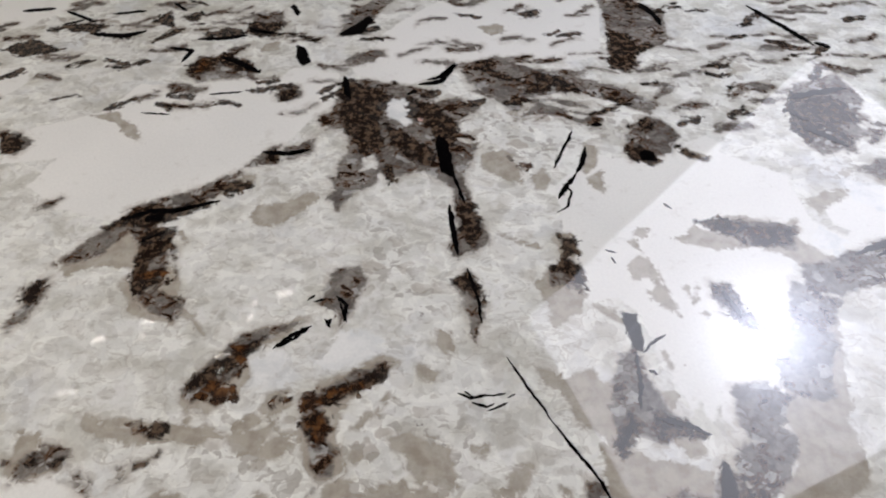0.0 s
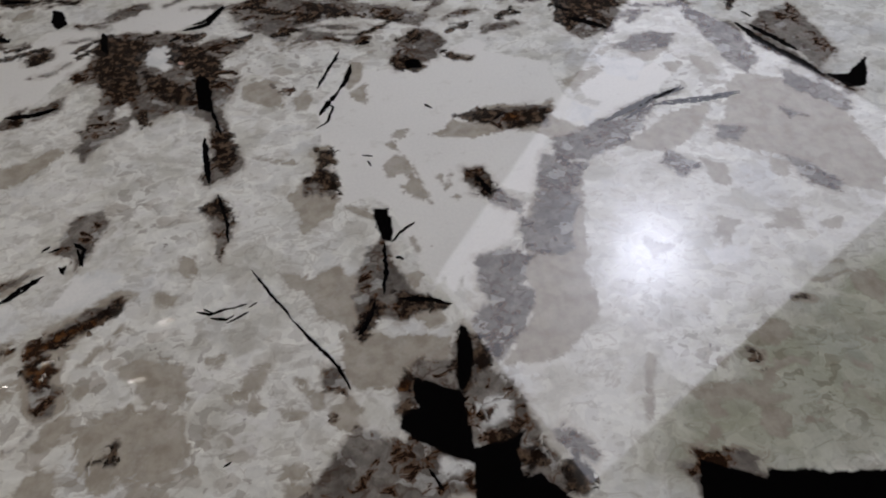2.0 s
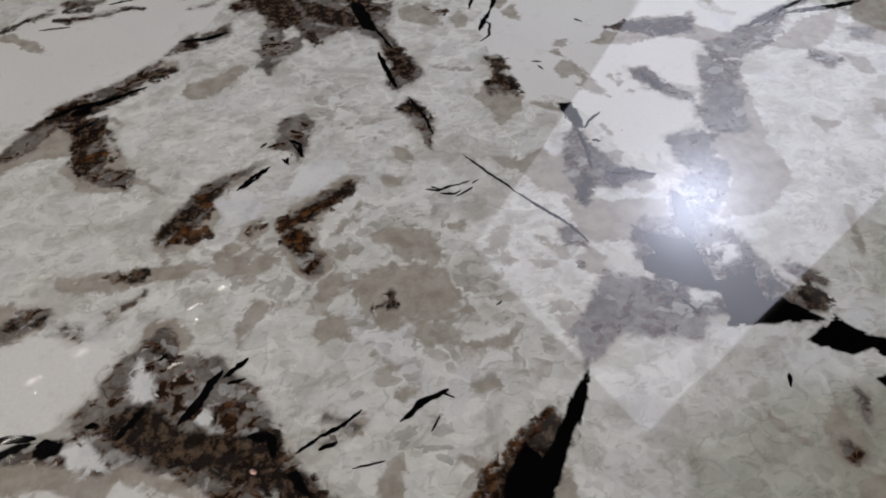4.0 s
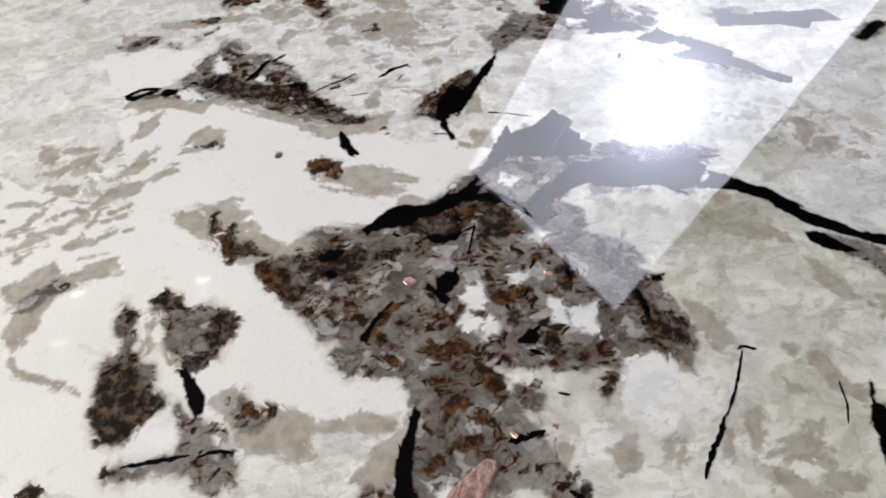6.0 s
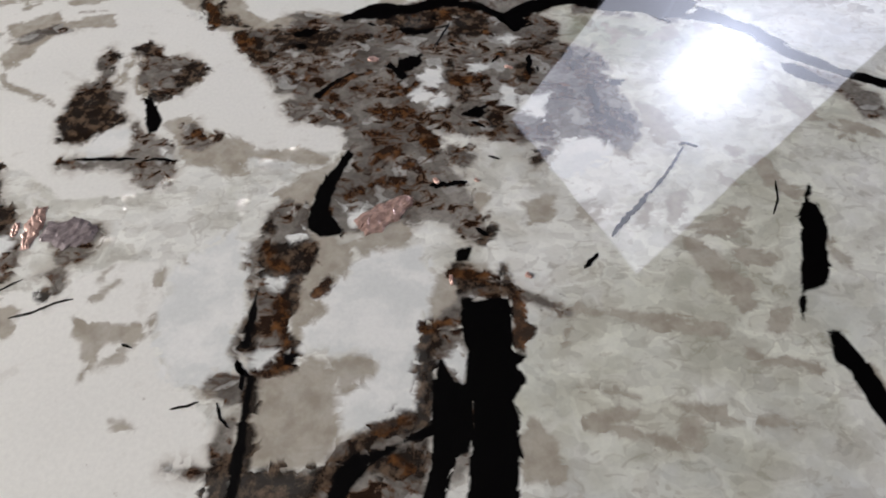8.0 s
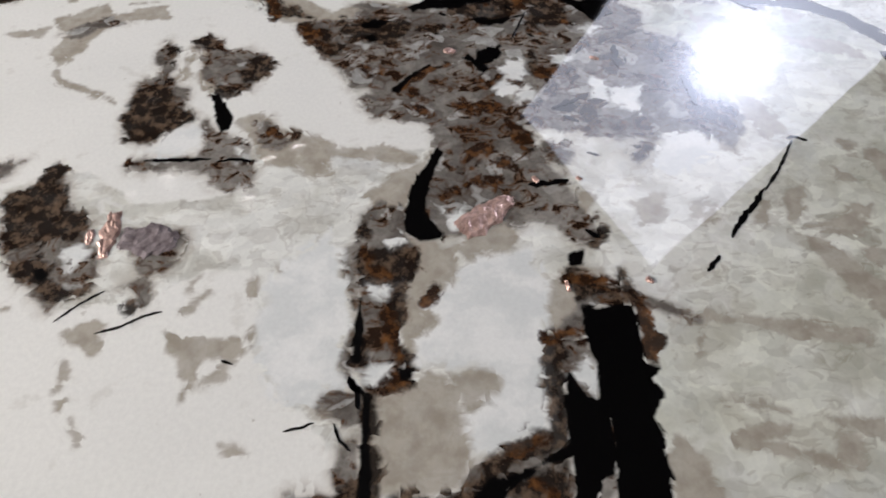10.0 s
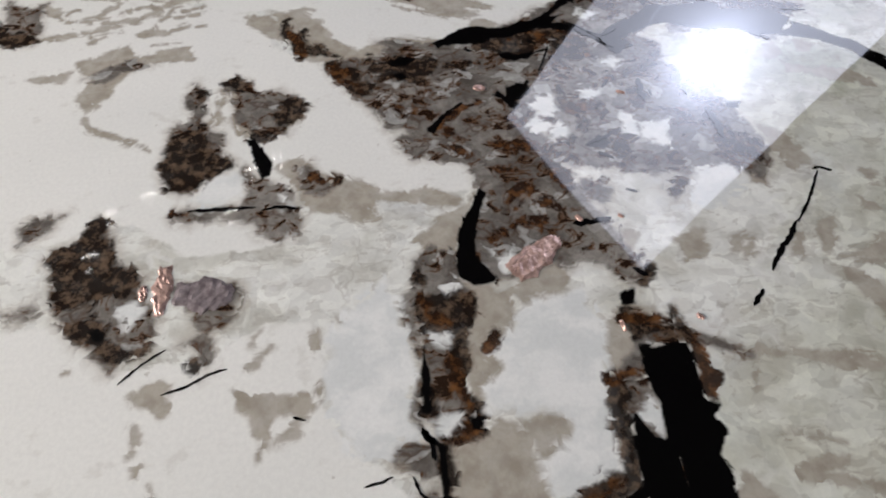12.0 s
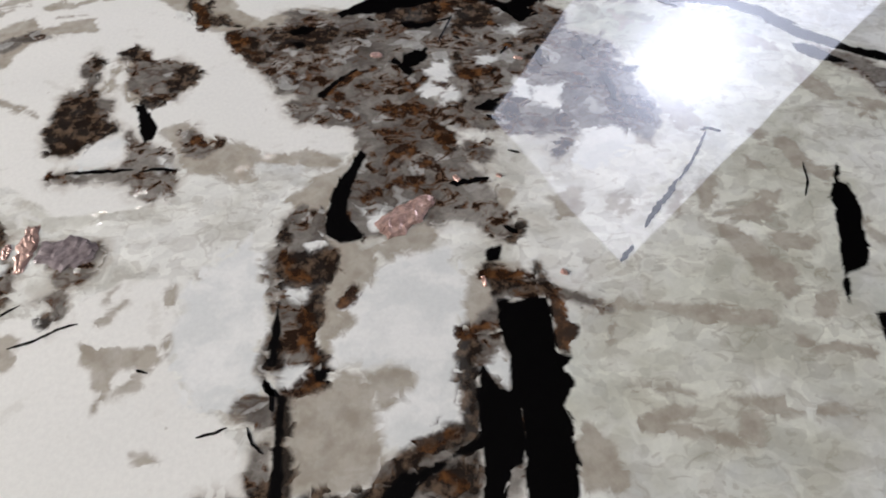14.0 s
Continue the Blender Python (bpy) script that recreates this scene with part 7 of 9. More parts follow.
umber.patch(-0.186, -0.162, -0.183, -0.142, -0.197, -0.12, -0.18, -0.113, -0.174, -0.105, -0.175, -0.093, -0.165, -0.088, -0.158, -0.093, -0.16, -0.106, -0.152, -0.117, -0.143, -0.134, -0.129, -0.143, -0.124, -0.156, -0.129, -0.165, -0.143, -0.159, -0.154, -0.166, -0.161, -0.168, -0.172, -0.172)
umber.patch(-0.165, -0.189, -0.155, -0.187, -0.152, -0.178, -0.14, -0.183, -0.138, -0.197, -0.121, -0.207, -0.109, -0.208, -0.124, -0.212, -0.137, -0.206, -0.151, -0.201)
umber.patch(-0.074, -0.218, -0.071, -0.214, -0.065, -0.223, -0.067, -0.231, -0.072, -0.227)
umber.patch(0.083, -0.197, 0.089, -0.183, 0.094, -0.179, 0.106, -0.184, 0.12, -0.18, 0.128, -0.188, 0.125, -0.204, 0.115, -0.212, 0.099, -0.209, 0.089, -0.204)
umber.patch(0.083, -0.153, 0.09, -0.156, 0.09, -0.171, 0.084, -0.169)
umber.patch(0.119, -0.274, 0.124, -0.278, 0.121, -0.285, 0.112, -0.286, 0.103, -0.289, 0.114, -0.281)
umber.patch(0.054, 0.098, 0.066, 0.079, 0.099, 0.085, 0.114, 0.093, 0.122, 0.084, 0.11, 0.063, 0.088, 0.056, 0.066, 0.068, 0.055, 0.075)
umber.patch(0.009, 0.092, 0.026, 0.091, 0.039, 0.064, 0.056, 0.046, 0.043, 0.043, 0.022, 0.065)
umber.patch(0.135, 0.076, 0.152, 0.079, 0.146, 0.069)
umber.patch(0.27, -0.208, 0.275, -0.222, 0.271, -0.234, 0.264, -0.232, 0.269, -0.221)
umber.patch(0.231, -0.213, 0.238, -0.209, 0.249, -0.216, 0.266, -0.223, 0.247, -0.224, 0.236, -0.228)
umber.patch(0.213, -0.255, 0.22, -0.267, 0.217, -0.289, 0.22, -0.309, 0.207, -0.322, 0.204, -0.302)
umber.patch(0.08, -0.227, 0.085, -0.21, 0.087, -0.228, 0.083, -0.232)
umber.patch(0.109, -0.205, 0.117, -0.208, 0.118, -0.238, 0.113, -0.249, 0.122, -0.265, 0.118, -0.269, 0.111, -0.253, 0.108, -0.233)
umber.patch(-0.338, 0.181, -0.315, 0.169, -0.302, 0.156, -0.327, 0.152, -0.35, 0.152, -0.367, 0.194)
umber.patch(0.092, -0.287, 0.099, -0.287, 0.1, -0.318, 0.105, -0.349, 0.114, -0.346, 0.139, -0.35, 0.162, -0.345, 0.178, -0.342, 0.164, -0.352, 0.139, -0.372, 0.096, -0.371)
umber.patch(0.166, -0.333, 0.18, -0.325, 0.197, -0.316, 0.214, -0.315, 0.209, -0.325, 0.189, -0.33, 0.175, -0.339, 0.168, -0.342)
umber.patch(0.211, -0.334, 0.211, -0.358, 0.189, -0.357, 0.177, -0.348, 0.197, -0.343, 0.208, -0.334)
umber.patch(0.083, -0.248, 0.094, -0.252, 0.091, -0.268, 0.086, -0.268)
umber.patch(0.079, -0.348, 0.092, -0.342, 0.096, -0.371, 0.081, -0.371)
rust.patch(-0.029, 0.577, -0.021, 0.589, -0.003, 0.584, -0.01, 0.572, -0.021, 0.572)
rust.patch(0.078, 0.577, 0.086, 0.589, 0.092, 0.575, 0.085, 0.569)
rust.patch(0.085, 0.555, 0.097, 0.561, 0.11, 0.551, 0.096, 0.536)
rust.patch(-0.086, 0.543, -0.074, 0.549, -0.069, 0.541, -0.078, 0.538)
rust.patch(-0.174, 1.1193, -0.1975, 1.1289, -0.1952, 1.0939, -0.1908, 1.0913, -0.1894, 1.1158, -0.173, 1.1128)
rust.patch(-0.0045, 0.627, 0.0064, 0.6085, 0.0086, 0.6095, -0.0023, 0.6281)
rust.patch(-0.1419, 0.7102, -0.113, 0.7171, -0.1034, 0.7057, -0.101, 0.7077, -0.115, 0.7263, -0.1442, 0.7142)
rust.patch(0.1151, 0.589, 0.131, 0.5958, 0.1296, 0.5988, 0.1136, 0.592)
rust.patch(0.0531, 0.5822, 0.0448, 0.5702, 0.0469, 0.5685, 0.0553, 0.5805)
rust.patch(-0.023, 0.577, -0.017, 0.589, 0.002, 0.588, 0.002, 0.574, -0.009, 0.568)
rust.patch(0.075, 0.57, 0.079, 0.584, 0.091, 0.581, 0.088, 0.57)
rust.patch(0.088, 0.54, 0.096, 0.55, 0.103, 0.542, 0.099, 0.529)
rust.patch(0.0471, 0.5688, 0.0598, 0.58, 0.057, 0.583, 0.0443, 0.5718)
rust.patch(0.0054, 0.5993, 0.0075, 0.6176, 0.0043, 0.6192, 0.0022, 0.6008)
rust.patch(0.0982, 0.5851, 0.1186, 0.5906, 0.1173, 0.5937, 0.0968, 0.5882)
rust.patch(0.3, 0.927, 0.315, 0.924, 0.312, 0.907, 0.3, 0.911)
rust.patch(0.464, 0.467, 0.471, 0.461, 0.465, 0.443, 0.459, 0.453)
rust.patch(0.482, 0.457, 0.492, 0.458, 0.485, 0.449)
rust.patch(0.408, 0.486, 0.418, 0.49, 0.415, 0.483)
rust.patch(0.5735, 0.815, 0.5954, 0.8167, 0.5961, 0.8223, 0.5741, 0.8206)
rust.patch(0.2156, 0.9695, 0.2385, 0.9655, 0.2381, 0.9713, 0.2151, 0.9752)
rust.patch(0.3528, 0.4712, 0.3551, 0.4684, 0.3567, 0.4697, 0.3544, 0.4725)
rust.patch(0.6416, 0.3984, 0.6474, 0.3953, 0.6485, 0.3966, 0.6427, 0.3998)
rust.patch(0.239, 0.3119, 0.2687, 0.327, 0.2832, 0.3395, 0.2814, 0.3431, 0.2651, 0.3349, 0.2374, 0.3153)
rust.patch(0.2305, 0.2663, 0.2374, 0.2671, 0.2373, 0.2694, 0.2304, 0.2686)
rust.patch(0.0019, 0.5803, 0.008, 0.5706, 0.0097, 0.5728, 0.0036, 0.5825)
rust.patch(-0.0075, 0.6257, 0.0042, 0.6323, 0.0028, 0.6363, -0.0089, 0.6297)
rust.patch(0.076, 0.208, 0.084, 0.222, 0.097, 0.222, 0.097, 0.21, 0.101, 0.2, 0.098, 0.191, 0.092, 0.195, 0.09, 0.205, 0.082, 0.204, 0.08, 0.198)
rust.patch(0.018, 0.395, 0.034, 0.395, 0.042, 0.386, 0.027, 0.383)
rust.patch(0.2081, 0.2714, 0.2237, 0.2969, 0.2341, 0.3079, 0.2327, 0.3107, 0.2193, 0.3016, 0.2059, 0.273)
rust.patch(0.2549, 0.2986, 0.2427, 0.2757, 0.2494, 0.2615, 0.2526, 0.2633, 0.2503, 0.2748, 0.258, 0.2968)
rust.patch(0.0332, 0.24, 0.0372, 0.2441, 0.0358, 0.246, 0.0317, 0.2419)
rust.patch(0.1596, 0.2563, 0.1661, 0.2522, 0.1668, 0.2539, 0.1604, 0.258)
rust.patch(0.2529, 0.1215, 0.2594, 0.1161, 0.2609, 0.1177, 0.2543, 0.1231)
rust.patch(0.1959, 0.1106, 0.2082, 0.1136, 0.2077, 0.1155, 0.1954, 0.1125)
rust.patch(0.226, 0.1043, 0.2399, 0.1126, 0.2386, 0.1146, 0.2247, 0.1062)
rust.patch(0.2709, 0.1134, 0.2886, 0.1058, 0.2898, 0.1079, 0.2721, 0.1156)
rust.patch(0.3299, -0.0031, 0.3422, -0.01, 0.3437, -0.0081, 0.3313, -0.0012)
rust.patch(0.3086, 0.0172, 0.3116, 0.0077, 0.3139, 0.0086, 0.3109, 0.0182)
rust.patch(0.2407, 0.0053, 0.2666, 0.0061, 0.2667, 0.0083, 0.2407, 0.0075)
rust.patch(0.2833, 0.0414, 0.2832, 0.0275, 0.2855, 0.0278, 0.2857, 0.0417)
rust.patch(0.2476, 0.06, 0.2414, 0.0712, 0.2393, 0.0698, 0.2455, 0.0586)
rust.patch(0.2699, 0.0781, 0.2773, 0.0714, 0.279, 0.0734, 0.2716, 0.0802)
rust.patch(0.016, 0.081, 0.022, 0.089, 0.026, 0.083, 0.023, 0.07, 0.018, 0.073)
rust.patch(-0.0287, 0.1183, -0.0207, 0.102, -0.0187, 0.1028, -0.0267, 0.119)
rust.patch(0.2082, -0.0043, 0.219, -0.0105, 0.2203, -0.0084, 0.2095, -0.0021)
rust.patch(0.073, 0.222, 0.086, 0.226, 0.096, 0.204, 0.098, 0.194, 0.086, 0.207, 0.075, 0.202)
rust.patch(0.1596, 0.0766, 0.1726, 0.0738, 0.1731, 0.0768, 0.16, 0.0796)
rust.patch(0.2349, 0.0707, 0.2412, 0.0596, 0.2433, 0.061, 0.237, 0.0722)
rust.patch(0.204, -0.056, 0.216, -0.064, 0.222, -0.084, 0.211, -0.082, 0.204, -0.069)
rust.patch(0.2336, -0.0939, 0.2489, -0.0876, 0.2482, -0.0847, 0.2329, -0.091)
rust.patch(0.2377, -0.002, 0.2446, 0.0009, 0.2689, 0.0062, 0.2692, 0.0108, 0.2439, 0.0107, 0.2359, 0.0016)
rust.patch(0.2934, -0.0678, 0.3024, -0.0662, 0.3025, -0.0629, 0.2935, -0.0645)
rust.patch(0.1851, -0.1031, 0.2047, -0.1096, 0.2059, -0.1062, 0.1862, -0.0997)
rust.patch(0.1847, -0.1246, 0.1879, -0.1334, 0.1905, -0.1322, 0.1873, -0.1234)
rust.patch(0.081, 0.21, 0.096, 0.222, 0.11, 0.214, 0.105, 0.2, 0.094, 0.192, 0.084, 0.202)
rust.patch(0.011, 0.082, 0.023, 0.088, 0.029, 0.07, 0.026, 0.059, 0.017, 0.069)
rust.patch(-0.0242, 0.1117, -0.0146, 0.1015, -0.0128, 0.1049, -0.0224, 0.1152)
rust.patch(0.029, 0.3877, 0.045, 0.3896, 0.0445, 0.3958, 0.0284, 0.3939)
rust.patch(0.012, 0.085, 0.023, 0.088, 0.036, 0.073, 0.03, 0.061, 0.018, 0.072)
rust.patch(-0.029, 0.146, -0.019, 0.135, -0.01, 0.102, -0.02, 0.108)
rust.patch(0.0724, 0.2123, 0.0852, 0.2016, 0.0956, 0.1972, 0.0967, 0.2016, 0.0873, 0.2117, 0.0732, 0.217)
rust.patch(0.157, -0.029, 0.168, -0.027, 0.177, -0.034, 0.197, -0.034, 0.203, -0.046, 0.188, -0.045, 0.171, -0.041, 0.164, -0.035)
rust.patch(0.159, -0.057, 0.167, -0.059, 0.17, -0.067, 0.162, -0.065)
rust.patch(0.167, -0.089, 0.177, -0.08, 0.19, -0.087, 0.186, -0.099, 0.174, -0.107, 0.164, -0.112, 0.164, -0.101)
rust.patch(0.172, -0.121, 0.191, -0.117, 0.191, -0.128, 0.178, -0.126)
rust.patch(0.206, -0.06, 0.214, -0.067, 0.221, -0.083, 0.216, -0.086, 0.208, -0.073)
rust.patch(0.189, -0.096, 0.206, -0.103, 0.201, -0.107, 0.19, -0.102)
rust.patch(0.1494, -0.1376, 0.157, -0.1317, 0.1667, -0.127, 0.1663, -0.1241, 0.1549, -0.1258, 0.148, -0.1354)
rust.patch(0.1844, -0.0003, 0.192, -0.0154, 0.2051, 0.002, 0.2032, 0.0055, 0.1922, -0.0052, 0.1871, 0.0028)
rust.patch(0.1192, -0.003, 0.1408, 0.0085, 0.1564, 0.017, 0.1559, 0.0204, 0.1392, 0.0157, 0.1182, 0.0001)
rust.patch(0.108, -0.01, 0.122, -0.0167, 0.1318, -0.027, 0.1337, -0.0242, 0.1247, -0.0089, 0.1086, -0.0062)
rust.patch(0.1218, -0.0309, 0.1301, -0.042, 0.1381, -0.047, 0.14, -0.0436, 0.1342, -0.0341, 0.1235, -0.0273)
rust.patch(0.0764, 0.0194, 0.0817, 0.0075, 0.084, 0.0096, 0.0787, 0.0215)
rust.patch(0.0944, 0.0279, 0.0906, 0.0126, 0.0937, 0.0108, 0.0975, 0.026)
rust.patch(0.0269, 0.067, 0.0441, 0.049, 0.0456, 0.0526, 0.0283, 0.0707)
rust.patch(0.132, -0.228, 0.135, -0.218, 0.139, -0.213, 0.143, -0.215, 0.14, -0.222, 0.135, -0.228)
rust.patch(0.1032, -0.2334, 0.1069, -0.2462, 0.1101, -0.262, 0.1153, -0.2659, 0.1173, -0.2641, 0.1156, -0.26, 0.1126, -0.2444, 0.1057, -0.2323)
rust.patch(0.0884, -0.1837, 0.0917, -0.1994, 0.1068, -0.2062, 0.1077, -0.2041, 0.0952, -0.1957, 0.0905, -0.183)
rust.patch(0.276, -0.239, 0.282, -0.243, 0.285, -0.259, 0.275, -0.274, 0.27, -0.27, 0.273, -0.255)
rust.patch(0.2289, -0.2162, 0.2442, -0.2169, 0.2629, -0.2204, 0.2643, -0.2174, 0.2461, -0.2099, 0.2292, -0.2131)
rust.patch(0.2977, -0.2411, 0.3069, -0.245, 0.3118, -0.2371, 0.3101, -0.2362, 0.307, -0.2403, 0.2988, -0.239)
rust.patch(0.2379, -0.1299, 0.2516, -0.128, 0.2518, -0.1251, 0.2381, -0.127)
rust.patch(0.2162, -0.1555, 0.2256, -0.1508, 0.2249, -0.1478, 0.2155, -0.1525)
rust.patch(0.0033, -0.0574, 0.0135, -0.0658, 0.0146, -0.0629, 0.0043, -0.0545)
rust.patch(0.0182, -0.0618, 0.0256, -0.0655, 0.0262, -0.0623, 0.0188, -0.0586)
rust.patch(-0.0266, -0.0955, -0.0062, -0.0938, -0.0067, -0.0912, -0.0272, -0.0928)
rust.patch(-0.1074, -0.0907, -0.0958, -0.0915, -0.0967, -0.0877, -0.1083, -0.0869)
rust.patch(-0.0661, 0.0659, -0.0527, 0.0484, -0.0513, 0.0509, -0.0648, 0.0685)
rust.patch(0.2092, -0.2578, 0.2206, -0.2575, 0.2362, -0.2535, 0.2362, -0.2517, 0.2206, -0.2537, 0.2092, -0.2561)
rust.patch(0.1934, 0.1219, 0.2217, 0.1214, 0.2365, 0.1047, 0.2389, 0.1088, 0.2245, 0.1327, 0.1936, 0.1271)
rust.patch(0.2254, 0.0961, 0.2381, 0.1045, 0.2373, 0.1091, 0.2246, 0.1007)
rust.patch(0.2525, -0.1652, 0.262, -0.1607, 0.2616, -0.1582, 0.252, -0.1627)
rust.patch(0.1764, -0.331, 0.1905, -0.3249, 0.2035, -0.3209, 0.2032, -0.3187, 0.1889, -0.3202, 0.1753, -0.329)
rust.patch(0.1031, -0.288, 0.114, -0.2824, 0.1203, -0.2796, 0.1197, -0.2774, 0.1117, -0.2777, 0.1018, -0.286)
rust.patch(0.2753, -0.2482, 0.2783, -0.2603, 0.2744, -0.2749, 0.2765, -0.2753, 0.2835, -0.2594, 0.2776, -0.2469)
rust.patch(0.1898, -0.3465, 0.2016, -0.3528, 0.2026, -0.3514, 0.1908, -0.3451)
rust.patch(0.2249, -0.2524, 0.2331, -0.2587, 0.2342, -0.2572, 0.226, -0.2509)
rust.patch(0.2425, -0.3198, 0.2438, -0.3295, 0.2453, -0.3291, 0.244, -0.3194)
black.patch(-0.057, 1.179, -0.041, 1.172, -0.025, 1.134, -0.036, 1.121, -0.048, 1.14)
black.patch(-0.0935, 1.2936, -0.073, 1.2672, -0.0695, 1.278, -0.0901, 1.3047)
black.patch(0.007, 1.216, 0.048, 1.272, 0.058, 1.264, 0.045, 1.219, 0.018, 1.209)
black.patch(-0.17, 0.799, -0.145, 0.81, -0.141, 0.796, -0.163, 0.791)
black.patch(0.189, 0.977, 0.201, 0.962, 0.21, 0.913, 0.216, 0.889, 0.194, 0.899, 0.184, 0.953)
black.patch(0.465, 0.961, 0.485, 0.958, 0.486, 0.941, 0.467, 0.939)
black.patch(0.402, 0.696, 0.419, 0.694, 0.419, 0.669, 0.42, 0.646, 0.412, 0.648, 0.404, 0.668)
black.patch(0.475, 0.543, 0.481, 0.536, 0.483, 0.518, 0.476, 0.492, 0.468, 0.477, 0.461, 0.478, 0.465, 0.504)
black.patch(0.426, 0.494, 0.466, 0.477, 0.467, 0.452, 0.467, 0.428, 0.495, 0.429, 0.511, 0.435, 0.5, 0.419, 0.502, 0.396, 0.522, 0.389, 0.544, 0.369, 0.454, 0.383, 0.471, 0.401, 0.465, 0.415, 0.444, 0.427, 0.422, 0.44, 0.407, 0.452, 0.41, 0.461, 0.425, 0.468, 0.422, 0.484)
black.patch(1.01, 0.835, 1.039, 0.83, 1.082, 0.86, 1.05, 0.804, 1.022, 0.803)
black.patch(0.643, 0.39, 0.667, 0.38, 0.693, 0.367, 0.702, 0.358, 0.723, 0.363, 0.748, 0.365, 0.784, 0.362, 0.796, 0.331, 0.632, 0.356)
black.patch(0.466, 0.424, 0.494, 0.424, 0.506, 0.436, 0.496, 0.419, 0.502, 0.396, 0.516, 0.398, 0.521, 0.385, 0.518, 0.373, 0.459, 0.382)
black.patch(0.367, 0.247, 0.37, 0.24, 0.382, 0.222, 0.37, 0.208, 0.358, 0.202, 0.378, 0.19, 0.389, 0.18, 0.382, 0.163, 0.272, 0.186, 0.291, 0.204, 0.31, 0.22, 0.334, 0.224, 0.35, 0.235)
black.patch(0.513, 0.357, 0.55, 0.372, 0.566, 0.352, 0.586, 0.34, 0.602, 0.324, 0.624, 0.301, 0.604, 0.276, 0.577, 0.291, 0.551, 0.305, 0.547, 0.315, 0.576, 0.318, 0.563, 0.339, 0.54, 0.338, 0.524, 0.348)
black.patch(0.364, 0.24, 0.37, 0.23, 0.373, 0.213, 0.381, 0.198, 0.364, 0.178, 0.351, 0.157, 0.341, 0.178, 0.326, 0.187, 0.343, 0.214)
black.patch(-0.146, 0.391, -0.127, 0.397, -0.105, 0.394, -0.116, 0.392, -0.135, 0.386, -0.143, 0.381, -0.158, 0.385, -0.161, 0.395)
black.patch(-0.116, 0.388, -0.109, 0.393, -0.1, 0.392, -0.094, 0.388, -0.097, 0.381, -0.107, 0.379, -0.114, 0.381)
black.patch(0.076, 0.332, 0.086, 0.336, 0.095, 0.315, 0.085, 0.317)
black.patch(0.105, 0.267, 0.11, 0.26, 0.113, 0.243, 0.119, 0.232, 0.124, 0.216, 0.119, 0.222, 0.111, 0.236, 0.106, 0.253)
black.patch(0.237, 0.302, 0.256, 0.321, 0.266, 0.308, 0.249, 0.287, 0.238, 0.259, 0.23, 0.256, 0.222, 0.263)
black.patch(0.229, 0.262, 0.235, 0.255, 0.238, 0.237, 0.242, 0.223, 0.236, 0.224, 0.232, 0.239, 0.226, 0.248)
black.patch(0.294, 0.217, 0.305, 0.231, 0.306, 0.217, 0.311, 0.205, 0.319, 0.193, 0.32, 0.183, 0.309, 0.185, 0.297, 0.183, 0.281, 0.172, 0.266, 0.166, 0.249, 0.152, 0.233, 0.139, 0.216, 0.134, 0.21, 0.124, 0.19, 0.12, 0.172, 0.109, 0.149, 0.107, 0.134, 0.106, 0.126, 0.115, 0.152, 0.132, 0.168, 0.135, 0.195, 0.129, 0.213, 0.141, 0.23, 0.142, 0.246, 0.157, 0.264, 0.176, 0.275, 0.193)
black.patch(0.12, 0.113, 0.136, 0.121, 0.151, 0.121, 0.135, 0.11, 0.125, 0.103)
black.patch(0.355, 0.156, 0.393, 0.153, 0.418, 0.157, 0.426, 0.155, 0.433, 0.142, 0.476, 0.137, 0.494, 0.128, 0.502, 0.12, 0.485, 0.101, 0.502, 0.106, 0.52, 0.09, 0.542, 0.077, 0.534, 0.066, 0.514, 0.081, 0.488, 0.092, 0.472, 0.096, 0.451, 0.096, 0.436, 0.108, 0.411, 0.109, 0.37, 0.122, 0.349, 0.122, 0.324, 0.111, 0.299, 0.101, 0.294, 0.11, 0.318, 0.129, 0.34, 0.141)
black.patch(0.589, 0.312, 0.606, 0.301, 0.632, 0.28, 0.645, 0.259, 0.668, 0.237, 0.66, 0.226, 0.636, 0.248, 0.614, 0.27, 0.594, 0.292, 0.58, 0.307)
black.patch(0.693, 0.376, 0.728, 0.372, 0.761, 0.346, 0.744, 0.324, 0.708, 0.345, 0.685, 0.355)
black.patch(0.237, 0.136, 0.257, 0.136, 0.274, 0.124, 0.295, 0.111, 0.319, 0.12, 0.342, 0.137, 0.349, 0.122, 0.315, 0.101, 0.325, 0.095, 0.303, 0.078, 0.298, 0.086, 0.288, 0.103, 0.268, 0.117, 0.246, 0.126, 0.227, 0.128)
black.patch(0.385, -0.001, 0.4, -0.002, 0.394, -0.009, 0.385, -0.008)
black.patch(0.072, 0.087, 0.085, 0.094, 0.098, 0.089, 0.089, 0.079, 0.076, 0.081)
black.patch(0.075, 0.068, 0.086, 0.07, 0.094, 0.059, 0.084, 0.059)
black.patch(0.182, 0.088, 0.194, 0.091, 0.211, 0.082, 0.212, 0.087, 0.205, 0.078, 0.192, 0.079)
black.patch(0.17, 0.03, 0.175, 0.036, 0.182, 0.027, 0.188, 0.039, 0.199, 0.046, 0.205, 0.04, 0.2, 0.024, 0.191, 0.019, 0.191, 0.009, 0.184, 0.014, 0.177, 0.024)
black.patch(0.103, -0.013, 0.112, -0.002, 0.13, 0.014, 0.145, 0.023, 0.138, 0.016, 0.123, 0.003, 0.111, -0.015)
black.patch(0.252, -0.039, 0.258, -0.033, 0.264, -0.038, 0.264, -0.049, 0.246, -0.045)
